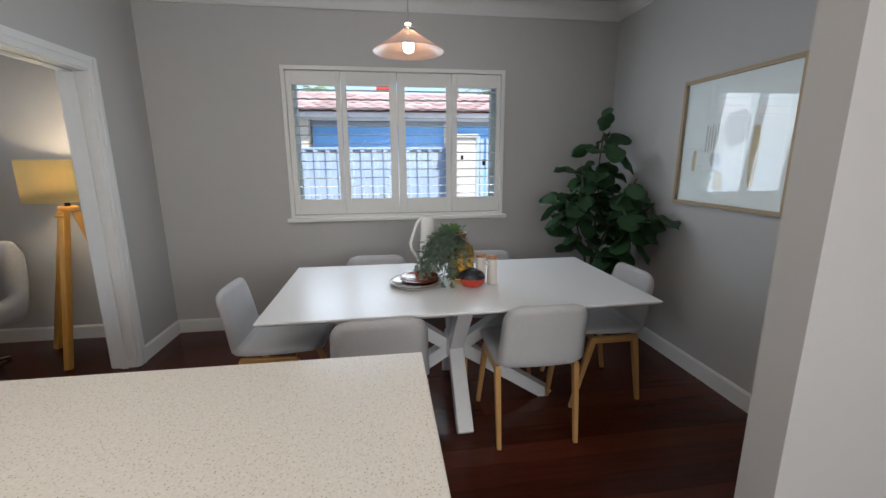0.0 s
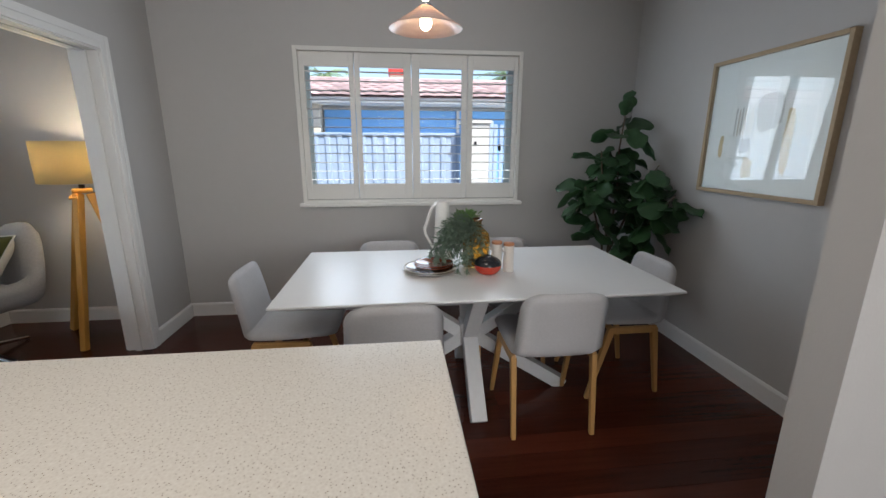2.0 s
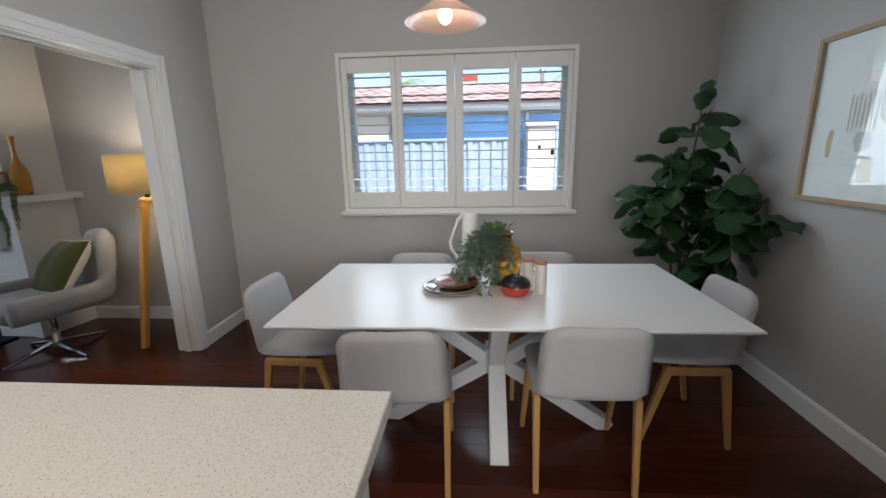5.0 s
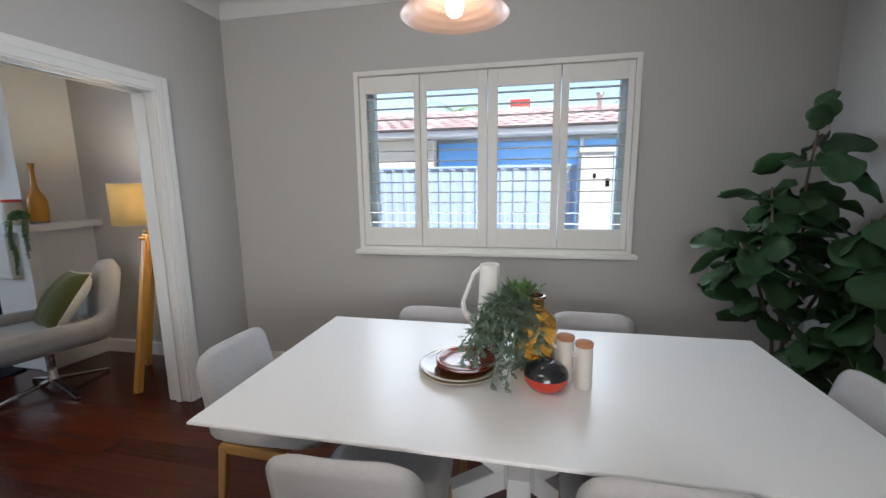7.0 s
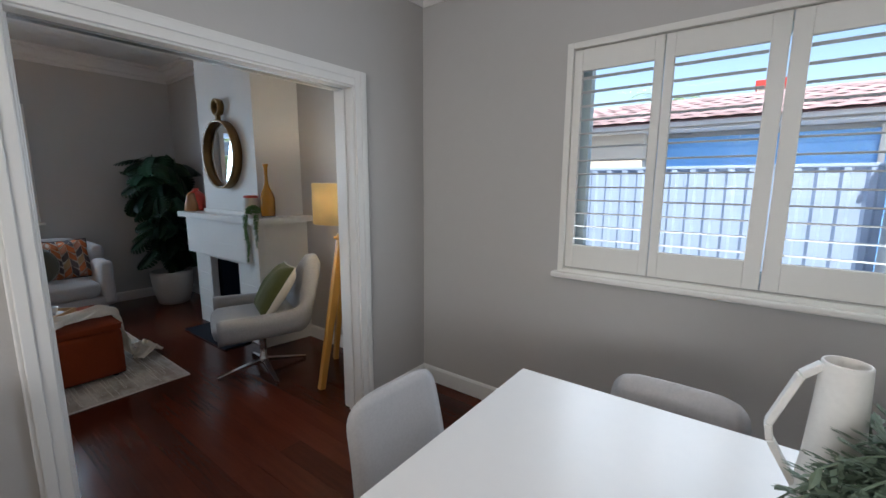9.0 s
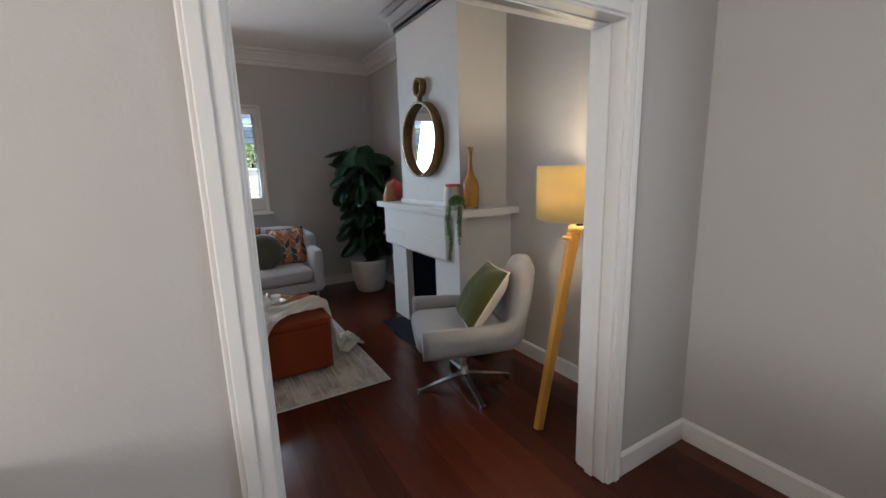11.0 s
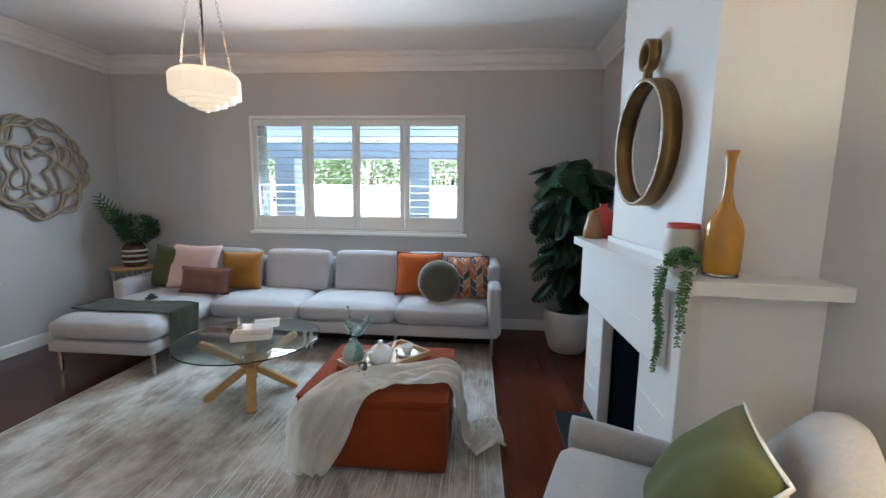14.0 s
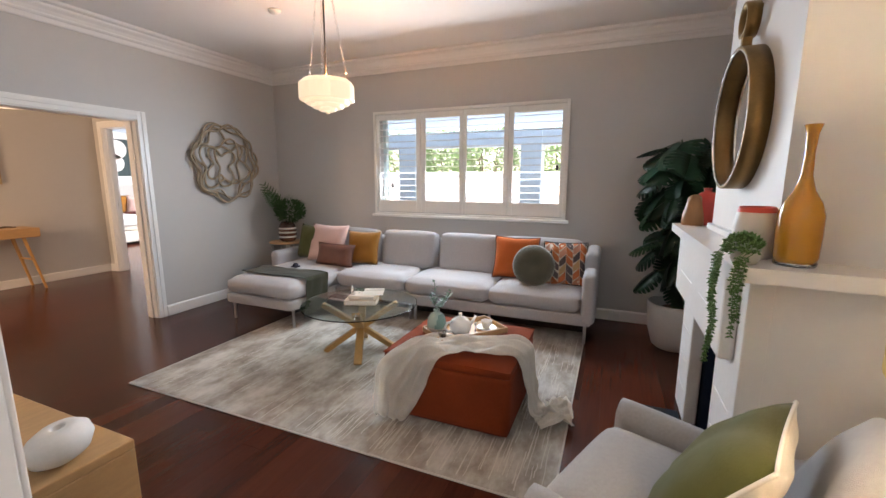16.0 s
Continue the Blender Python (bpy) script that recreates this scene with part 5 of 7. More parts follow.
part("glass_top", lathe(B(), [(0, GZ - 0.010), (0.472, GZ - 0.010), (0.478, GZ - 0.007), (0.478, GZ - 0.002), (0.474, GZ), (0, GZ)], 64), TGLASS, ctab, "clear round glass top")
for k in range(4):
    a = radians(28 + 90 * k)
    d = Vector((math.cos(a), math.sin(a), 0))
    bm = B()
    beam(bm, d * 0.30 + Vector((0, 0, 0.013)), -d * 0.005 + Vector((0, 0, 0.23)), 0.062, 0.040, up=d, bevel=0.004)
    part("leg", bm, OAK, ctab)
    bm = B()
    beam(bm, -d * 0.005 + Vector((0, 0, 0.21)), d * 0.31 + Vector((0, 0, GZ - 0.012)), 0.062, 0.040, up=d, bevel=0.004)
    part("arm", bm, OAK, ctab)
bk = thing("book", "pale hardback book lying flat on the glass", "book", pose(gc[0] - 0.0, gc[1] + 0.02, GZ + 0.001, 0, 0, 22), group="books on the coffee table")
part("cover", boxed((-0.085, -0.13, 0.0), (0.085, 0.13, 0.042), 0.003), COVER, bk)
part("pages", boxed((-0.080, -0.125, 0.004), (0.088, 0.127, 0.038), 0.001), PAPER, bk)
b2 = thing("book", "second pale book stacked on the first", "book", pose(gc[0] - 0.02, gc[1] + 0.03, GZ + 0.044, 0, 0, 12), group="books on the coffee table")
part("cover", boxed((-0.075, -0.11, 0.0), (0.075, 0.11, 0.030), 0.003), COVER, b2)
part("pages", boxed((-0.070, -0.105, 0.003), (0.078, 0.107, 0.027), 0.001), PAPER, b2)
ob = thing("open_book", "open white book lying across the stack", "book", pose(gc[0] - 0.09, gc[1] + 0.085, GZ + 0.077, 0, 0, 25))
bm = B()
for sg in (-1, 1):
    rows = []
    for k in range(9):
        f = k / 8
        rows.append([bm.verts.new((sg * f * 0.11, y, 0.014 * math.sin(math.pi * f ** 0.6) + 0.003)) for y in (-0.085, 0.085)])
    for a, b in zip(rows, rows[1:]):
        bm.faces.new((a[0], a[1], b[1], b[0]))
bmesh.ops.solidify(bm, geom=bm.faces[:], thickness=0.006)
part("pages", bm, PAPER, ob)
sprig = thing("silver_ornament", "small silver cone ornament with a green sprig", "ornament", pose(gc[0] + 0.03, gc[1] - 0.05, GZ + 0.075))
part("cone", lathe(B(), [(0, 0.0), (0.020, 0.0), (0.018, 0.03), (0.006, 0.075), (0, 0.08)], 20), SILVER, sprig, "", True)
bm = B()
for k in range(16):
    a = k * 2.4
    c = Vector((-0.03 + 0.03 * math.cos(a), 0.03 + 0.03 * math.sin(a), 0.012 + 0.012 * (k % 3)))
    way = Vector((math.cos(a), math.sin(a), 0.5)).normalized()
    side = way.cross(Vector((0, 0, 1))).normalized() * 0.006
    bm.faces.new([bm.verts.new(p) for p in (c, c + way * 0.014 + side, c + way * 0.032, c + way * 0.014 - side)])
part("sprig", bm, EUC, sprig)

# ---- ottoman ----
OX, OY, OTZ = (-4.21, -3.475), (1.575, 2.35), 0.425
ott = thing("ottoman", "large square rust velvet ottoman with seamed edges", "ottoman")
part("body", soft_box((OX[0], OY[0], 0.030), (OX[1], OY[1], OTZ - 0.05), 0.018, 0.006), TERRA, ott, "", True)
part("top_cushion", soft_box((OX[0] - 0.002, OY[0] - 0.002, OTZ - 0.055), (OX[1] + 0.002, OY[1] + 0.002, OTZ), 0.018, 0.008), TERRA, ott, "seamed lid cushion", True)
bm = B()
cor = [(OX[0], OY[0]), (OX[1], OY[0]), (OX[1], OY[1]), (OX[0], OY[1])]
sweep(bm, [(x, y, OTZ - 0.008) for x, y in cor], 0.005, 6, closed=True)
part("seam", bm, TERRA, ott)
for x in (OX[0] + 0.06, OX[1] - 0.06):
    for y in (OY[0] + 0.06, OY[1] - 0.06):
        part("foot", lathe(B(), [(0, 0.0), (0.02, 0.0), (0.022, 0.03), (0, 0.03)], 16, (x, y, 0.0115)), BLACKM, ott)

tray = thing("wooden_tray", "rectangular beech serving tray on the ottoman", "tray", pose(-3.93, 1.935, OTZ + 0.010, 0, 0, 140))
tw, td = 0.25, 0.142
bm = boxed((-tw, -td, 0.0), (tw, td, 0.008), 0.002)
part("tray_base", bm, BEECH, tray)
for lo, hi in (((-tw, -td, 0.008), (tw, -td + 0.010, 0.036)), ((-tw, td - 0.010, 0.008), (tw, td, 0.036)), ((-tw, -td + 0.010, 0.008), (-tw + 0.010, td - 0.010, 0.036)), ((tw - 0.010, -td + 0.010, 0.008), (tw, td - 0.010, 0.036))):
    part("tray_side", boxed(lo, hi, 0.002), BEECH, tray)
TRZ = OTZ + 0.0190
pot = thing("teapot", "round white porcelain teapot with a lid", "teapot", pose(-3.865, 1.925, TRZ) @ Matrix.Scale(1.18, 4))
part("body", lathe(B(), [(0, 0.0), (0.038, 0.0), (0.052, 0.012), (0.061, 0.04), (0.058, 0.070), (0.040, 0.088), (0.030, 0.090)], 32), PORCE, pot, "", True)
part("lid", lathe(B(), [(0.034, 0.089), (0.028, 0.097), (0.010, 0.102), (0.008, 0.108), (0.013, 0.115), (0.008, 0.122), (0, 0.123)], 28), PORCE, pot, "", True)
part("spout", sweep(B(), [(-0.045, 0.03, 0.035), (-0.075, 0.048, 0.055), (-0.092, 0.060, 0.085)], [0.014, 0.010, 0.007], 10), PORCE, pot, "", True)
part("handle", sweep(B(), [(0.040, -0.030, 0.075), (0.068, -0.050, 0.078), (0.082, -0.060, 0.055), (0.070, -0.052, 0.030), (0.046, -0.034, 0.022)], 0.007, 10), PORCE, pot, "", True)


def cup_saucer(m, label):
    c = thing("teacup", label, "teacup", m, group="cups on the tray")
    part("saucer", lathe(B(), [(0, 0.001), (0.030, 0.0), (0.066, 0.010), (0.070, 0.013), (0.064, 0.013), (0.030, 0.005), (0, 0.005)], 36), PORCE, c, "", True)
    part("cup", lathe(B(), [(0, 0.0055), (0.020, 0.006), (0.030, 0.020), (0.038, 0.052), (0.040, 0.060), (0.037, 0.060), (0.028, 0.024), (0, 0.012)], 32), PORCE, c, "", True)
    part("handle", sweep(B(), [(0.034, 0, 0.052), (0.054, 0, 0.050), (0.058, 0, 0.034), (0.032, 0, 0.022)], 0.0038, 8), PORCE, c, "", True)
    return c


cup_saucer(pose(-4.015, 2.060, TRZ, 0, 0, 200), "white porcelain teacup on its saucer on the tray")
tum = thing("glass_tumbler", "small clear glass tumbler beside the teapot", "glass", pose(-3.725, 1.855, TRZ))
part("glass", lathe(B(), [(0, 0.0), (0.022, 0.0), (0.027, 0.055), (0.025, 0.055), (0.020, 0.005), (0, 0.005)], 24), GLASS, tum, "", True)
spoon = thing("teaspoon", "small steel teaspoon standing on the tray", "spoon", pose(-3.925, 2.010, TRZ))
bm = B()
sweep(bm, [(0.0, 0.0, 0.004), (0.002, 0.002, 0.05)], 0.003, 6)
ball(bm, (0.002, 0.002, 0.060), 0.012, 10, (1, 0.8, 1))
part("spoon", bm, STEEL, spoon, "", True)
bud = thing("bud_vase", "sage and teal glazed bud vase with leafy sprigs", "vase", pose(-3.83, 1.770, TRZ) @ Matrix.Scale(1.15, 4))
part("base", lathe(B(), [(0, 0.0), (0.034, 0.0), (0.048, 0.016), (0.053, 0.040)], 32), CREAMC, bud, "cream lower glaze", True)
part("body", lathe(B(), [(0.0532, 0.0395), (0.054, 0.060), (0.048, 0.090), (0.032, 0.112), (0.018, 0.122), (0.017, 0.132), (0.020, 0.137), (0.014, 0.136), (0.013, 0.120)], 32), SAGE, bud, "", True)
bm = B()
lathe(bm, [(0.0546, 0.035), (0.0552, 0.060), (0.0492, 0.090), (0.033, 0.1125)], 32)
bmesh.ops.delete(bm, geom=[f for f in bm.faces if f.calc_center_median().y < 0.018 + 0.01 * math.sin(f.calc_center_median().z * 90)], context="FACES")
part("glaze_patch", bm, TEALG, bud, "dark teal glaze", True)
bm = B()
rr = random.Random(3)
for k in range(5):
    tip = Vector((0.06 * math.cos(k * 1.7) - 0.01, 0.085 * math.sin(k * 1.7 + 0.6) + 0.02, 0.215 + 0.035 * (k % 3)))
    st = [Vector((0, 0, 0.12)), Vector((tip.x * 0.4, tip.y * 0.4, 0.17)), tip]
    sweep(bm, st, 0.0016, 5)
    for i in range(18):
        f = 0.30 + 0.70 * i / 17
        c = st[0].lerp(st[1], f * 2) if f < 0.5 else st[1].lerp(st[2], f * 2 - 1)
        a = i * 2.6
        way = Vector((math.cos(a), math.sin(a), 0.45)).normalized()
        side = way.cross(Vector((0, 0, 1))).normalized() * 0.009
        bm.faces.new([bm.verts.new(p) for p in (c, c + way * 0.013 + side, c + way * 0.033, c + way * 0.013 - side)])
part("sprigs", bm, EUC, bud)

# cream throw draped over the ottoman
ct = thing("cream_throw", "cream knitted throw draped over the ottoman, spilling to the rug", "throw blanket")


def ribbon(stations, n, m, seed, fold):
    """Cloth along stations (centre, half width vector, outward normal), pleated across its width."""
    bm2 = B()
    rows2 = []
    count = len(stations) - 1
    for i2 in range(n + 1):
        g = i2 / n * count
        k = min(int(g), count - 1)
        f = g - k
        quad = [stations[max(0, min(count, k + o))] for o in (-1, 0, 1, 2)]

        def blend(c):
            p0, p1, p2, p3 = (Vector(q[c]) for q in quad)
            return 0.5 * ((2 * p1) + (p2 - p0) * f + (2 * p0 - 5 * p1 + 4 * p2 - p3) * f * f + (3 * p1 - p0 - 3 * p2 + p3) * f ** 3)
        c, w, nn = blend(0), blend(1), blend(2).normalized()
        row2 = []
        for j2 in range(m + 1):
            u = -1 + 2 * j2 / m
            lift = fold * (0.55 + 0.45 * math.sin(u * 9 + 1.9 * math.sin(g * 0.8) + seed)) + fold * 0.12 * math.sin(u * 19 + 3.0 * math.sin(g * 0.5 + seed)) + fold * 0.8 * (noise.noise(Vector((u * 2.5, g * 1.4, seed))) + 0.4)
            p = c + w * (u + 0.05 * math.sin(g * 2.1 + u * 3)) + nn * max(0.004, lift)
            p.z = max(p.z, 0.020)
            row2.append(bm2.verts.new(p))
        rows2.append(row2)
    for a, b in zip(rows2, rows2[1:]):
        for k in range(m):
            bm2.faces.new((a[k], a[k + 1], b[k + 1], b[k]))
    bmesh.ops.solidify(bm2, geom=bm2.faces[:], thickness=0.006)
    return bm2


XF = OX[1]
cloth = [((XF + 0.075, 1.640, 0.022), (0.0, 0.08, 0.0), (0.5, 0, 1)),
         ((XF + 0.050, 1.655, 0.060), (0.0, 0.11, 0.0), (1, 0, 0.3)),
         ((XF + 0.035, 1.675, 0.17), (0.0, 0.145, 0.0), (1, 0, 0.1)),
         ((XF + 0.030, 1.715, 0.30), (0.0, 0.165, 0.0), (1, 0, 0.1)),
         ((XF + 0.015, 1.770, 0.405), (0.01, 0.165, 0.0), (1, 0, 0.6)),
         ((XF - 0.045, 1.830, OTZ + 0.016), (0.06, 0.15, 0.0), (0.3, 0, 1)),
         ((-3.60, 1.91, OTZ + 0.018), (0.115, 0.115, 0.0), (0, 0, 1)),
         ((-3.665, 2.04, OTZ + 0.018), (0.145, 0.06, 0.0), (0, 0, 1)),
         ((-3.71, 2.18, OTZ + 0.018), (0.145, 0.02, 0.0), (0, 0, 1)),
         ((-3.755, 2.31, OTZ + 0.018), (0.13, 0.0, 0.0), (0, 0.2, 1)),
         ((-3.765, 2.370, OTZ - 0.04), (0.13, 0.0, 0.0), (0, 1, 0.4)),
         ((-3.770, 2.390, 0.22), (0.125, 0.0, 0.0), (0, 1, 0.1)),
         ((-3.775, 2.430, 0.07), (0.11, 0.0, 0.0), (0, 1, 0.5)),
         ((-3.785, 2.490, 0.035), (0.07, 0.0, 0.0), (0, 0.2, 1)),
         ((-3.805, 2.530, 0.055), (0.035, 0.0, 0.01), (0, 0, 1)),
         ((-3.830, 2.580, 0.045), (0.09, 0.02, 0.0), (0, 0.3, 1)),
         ((-3.860, 2.640, 0.024), (0.12, 0.03, 0.0), (0, 0, 1))]
part("cloth", ribbon(cloth, 150, 80, 1.0, 0.034), THROW, ct, "", True)
for k, (x, yy, a) in enumerate(((-3.74, 2.56, 0.6), (-3.90, 2.58, 2.0))):
    d = Vector((math.cos(a), math.sin(a), 0))
    e = Vector((-d.y, d.x, 0))
    sts = [(Vector((x, yy, 0.022)) - e * 0.10, d * 0.05, (0, 0, 1)), (Vector((x, yy, 0.055)), d * 0.07, (0, 0, 1)), (Vector((x, yy, 0.070)) + e * 0.05, d * 0.05, (0, 0.2, 1)), (Vector((x, yy, 0.024)) + e * 0.10, d * 0.07, (0, 0, 1))]
    part("fold", ribbon(sts, 30, 16, 3.0 + k, 0.016), THROW, ct, "", True)

# ---- armchair ----
ac = thing("armchair", "pale grey swivel armchair on a steel star base", "armchair", pose(-2.76, 3.05, 0, 0, 0, 158))
# local: faces +y
for k in range(4):
    a = radians(90 * k + 8)
    d = Vector((math.cos(a), math.sin(a), 0))
    bm = B()
    beam(bm, d * 0.335 + Vector((0, 0, 0.014)), d * 0.02 + Vector((0, 0, 0.075)), 0.026, 0.016, 0.040, 0.030, bevel=0.003)
    part("base_arm", bm, CHROME, ac, "polished steel base arm")
    part("glide", lathe(B(), [(0, 0.0), (0.013, 0.0), (0.013, 0.008), (0, 0.010)], 14, tuple(d * 0.322)), BLACKM, ac)
part("column", lathe(B(), [(0.034, 0.055), (0.034, 0.10), (0.026, 0.11), (0.026, 0.325), (0.07, 0.33), (0.07, 0.345), (0, 0.345)], 24), CHROME, ac, "", True)


def arm_shell():
    """Wrap-round arms and back in one padded band."""
    bm2 = B()
    rows = []
    N2 = 48
    for i in range(N2 + 1):
        f = i / N2 * 2 - 1                          # -1 right arm tip .. 0 back .. 1 left arm tip
        af = abs(f)
        # plan curve
        if af < 0.45:
            x = 0.30 * (af / 0.45) ** 0.9
            y = -0.295 + 0.05 * (af / 0.45) ** 2.4
        else:
            g = (af - 0.45) / 0.55
            x = 0.30 + 0.045 * math.sin(g * 1.5)
            y = -0.245 + 0.565 * g
        sx = math.copysign(1, f)
        # height of the rim
        if af < 0.15:
            top = 0.895 - 0.015 * (af / 0.15) ** 2
        elif af < 0.52:
            g = (af - 0.15) / 0.37
            top = 0.88 - 0.345 * (0.55 * g + 0.45 * g * g * (3 - 2 * g))
        else:
            top = 0.535 + 0.02 * (af - 0.52)
        bot = 0.368
        lean = 0.27
        tip = 1.0 if af < 0.97 else 0.86
        ring = []
        K = 9
        half = 0.066
        nx, ny = (x / 0.36, -1 + af) if af < 0.45 else (1.0, 0.0)
        ln = math.hypot(nx, ny)
        nx, ny = nx / ln, ny / ln
        for side in (1, -1):
            for k in range(K):
                t2 = k / (K - 1)
                if side < 0:
                    t2 = 1 - t2
                z = bot + (top - bot) * t2
                rim = min(1.0, 0.35 + 6 * min(t2, 1 - t2) * (top - bot) / 0.4)
                o = half * rim * side * tip
                back = -lean * max(0, z - 0.42) * (1 - af) ** 0.7
                px = (x + nx * o + 0.05 * max(0, 0.5 - af) * 0) * 1.0
                ring.append(bm2.verts.new((sx * px, y + ny * o + back, z)))
        rows.append(ring)
    m2 = len(rows[0])
    for a, b in zip(rows, rows[1:]):
        for k in range(m2):
            bm2.faces.new((a[k], a[(k + 1) % m2], b[(k + 1) % m2], b[k]))
    bm2.faces.new(rows[0])
    bm2.faces.new(rows[-1][::-1])
    bmesh.ops.smooth_vert(bm2, verts=bm2.verts[:], factor=0.5, use_axis_x=True, use_axis_y=True, use_axis_z=True)
    return bm2


part("wrap_back", arm_shell(), ARMCH, ac, "one-piece padded arms and back", True)
part("seat_cushion", soft_box((-0.285, -0.27, 0.355), (0.285, 0.335, 0.47), 0.055, 0.018), ARMCH, ac, "", True)
part("seat_pan", soft_box((-0.24, -0.24, 0.335), (0.24, 0.27, 0.372), 0.014), ARMCH, ac, "", True)
acc = thing("scatter_cushion", "olive green cushion with a cream reverse, leaning in the armchair", "cushion", pose(-2.76, 3.05, 0, 0, 0, 158) @ pose(-0.075, 0.020, 0.478, 35, 4, 0))
bm = pillow_mesh(0.47, 0.43, 0.16, seed=9)
for f in bm.faces:
    f.material_index = 0 if f.calc_center_median().y > 0 else 1
part("cover", bm, [OLIVE, CREAM], acc, "olive front, cream back", True)
part("piping", pillow_edge(B(), 0.47, 0.43), CREAM, acc, "cream edge", True)

# ---- tripod floor lamp ----
lc = (-2.10, 3.385)
fl = thing("floor_lamp", "pine tripod floor lamp with a lit mustard drum shade", "floor lamp", pose(lc[0], lc[1], 0))
part("shade", lathe(B(), [(0.229, 1.180), (0.232, 1.180), (0.232, 1.460), (0.229, 1.460)], 56, close=True), YSHADE, fl, "mustard fabric drum shade, lit", True)
for k in range(3):
    a = 2 * math.pi * k / 3
    part("shade_spoke", sweep(B(), [(0, 0, 1.415), (0.228 * math.cos(a), 0.228 * math.sin(a), 1.45)], 0.0025, 6), WIRE, fl)
for z in (1.459, 1.181):
    part("shade_ring", sweep(B(), [(0.228 * math.cos(2 * math.pi * k / 40), 0.228 * math.sin(2 * math.pi * k / 40), z) for k in range(40)], 0.003, 6, closed=True), WIRE, fl)
part("bulb", lathe(B(), [(0, 1.305), (0.015, 1.310), (0.018, 1.340), (0.034, 1.375), (0.034, 1.405), (0.018, 1.432), (0, 1.437)], 18), BULBHOT, fl, "lit warm bulb", True)
part("lamp_holder", lathe(B(), [(0.0, 1.130), (0.018, 1.130), (0.018, 1.305), (0, 1.306)], 16), BLACKM, fl, "", True)
part("hub", lathe(B(), [(0, 1.105), (0.055, 1.105), (0.06, 1.112), (0.06, 1.130), (0.052, 1.138), (0, 1.138)], 24), LAMPWOOD, fl, "", True)
for fx, fy in ((-0.012, -0.270), (-0.36, 0.130), (0.235, 0.180)):
    d = Vector((fx, fy, 0)).normalized()
    bm = B()
    beam(bm, (fx, fy, 0.002), tuple(d * 0.045 + Vector((0, 0, 1.100))), 0.038, 0.046, 0.040, 0.066, up=d, bevel=0.006)
    part("leg", bm, LAMPWOOD, fl)
    bm = B()
    c = d * 0.085 + Vector((0, 0, 1.075))
    side = Vector((-d.y, d.x, 0))
    sweep(bm, [c - side * 0.03, c + side * 0.03], 0.011, 10)
    part("wing_knob", bm, LAMPWOOD, fl)
cable = thing("lamp_cable", "coiled white lamp cable on the floor", "cable")
bm = B()
pts = []
for k in range(90):
    a = k * 0.42
    pts.append((-2.02 + 0.06 * math.cos(a) + 0.0012 * k, 3.60 + 0.035 * math.sin(a * 1.07), 0.006 + 0.010 * abs(math.sin(a * 0.37))))
pts += [(-1.93, 3.66, 0.02), (-1.93, 3.688, 0.10), (-1.93, 3.690, 0.16)]
sweep(bm, pts, 0.0032, 6)
part("flex", bm, PLASTIC, cable, "", True)

# ---- things on the mantel ----
MZ = 1.169
bt = thing("honey_bottle_vase", "tall honey yellow glass bottle vase", "vase", pose(-3.112, 3.367, MZ))
part("foot", lathe(B(), [(0, 0.001), (0.056, 0.001), (0.058, 0.012), (0, 0.012)], 36), GLASS, bt, "clear glass foot", True)
part("body", lathe(B(), [(0, 0.0125), (0.056, 0.0125), (0.060, 0.03), (0.062, 0.10), (0.061, 0.165), (0.050, 0.205), (0.028, 0.245), (0.016, 0.29), (0.013, 0.36), (0.016, 0.42), (0.024, 0.448), (0.021, 0.449), (0.013, 0.42), (0.010, 0.36), (0.013, 0.29), (0.0, 0.24)], 40), HONEY, bt, "", True)
cv = thing("banded_ceramic_vase", "cream ceramic vase with a red rim", "vase", pose(-3.225, 3.280, MZ))
part("body", lathe(B(), [(0, 0.001), (0.050, 0.001), (0.058, 0.010), (0.066, 0.07), (0.068, 0.11), (0.060, 0.165)], 40), CREAMC, cv, "", True)
part("rim_band", lathe(B(), [(0.0602, 0.1645), (0.056, 0.182), (0.053, 0.184), (0.054, 0.172), (0.058, 0.12), (0, 0.06)], 40), CORAL, cv, "coral red rim", True)
tp = thing("trailing_succulent", "green trailing string succulent spilling from a small pot", "potted plant", pose(-3.080, 3.222, MZ))
part("pot", lathe(B(), [(0, 0.001), (0.034, 0.001), (0.041, 0.016), (0.043, 0.045)], 32), CREAMC, tp, "cream glazed pot", True)
part("pot_rim", lathe(B(), [(0.0432, 0.0445), (0.043, 0.066), (0.039, 0.074), (0.036, 0.072), (0.037, 0.058), (0, 0.055)], 32), SAGE, tp, "sage green glaze", True)
bm = B()
rr = random.Random(17)


def bead(p, r, way):
    side = way.orthogonal().normalized()
    up = way.cross(side)
    tipv = bm.verts.new(p + way * r * 2.2)
    end = bm.verts.new(p)
    ring = [bm.verts.new(p + way * r + (side * math.cos(a) + up * math.sin(a)) * r * 0.62) for a in (0, 1.571, 3.142, 4.712)]
    for k in range(4):
        bm.faces.new((end, ring[k], ring[(k + 1) % 4]))
        bm.faces.new((tipv, ring[(k + 1) % 4], ring[k]))


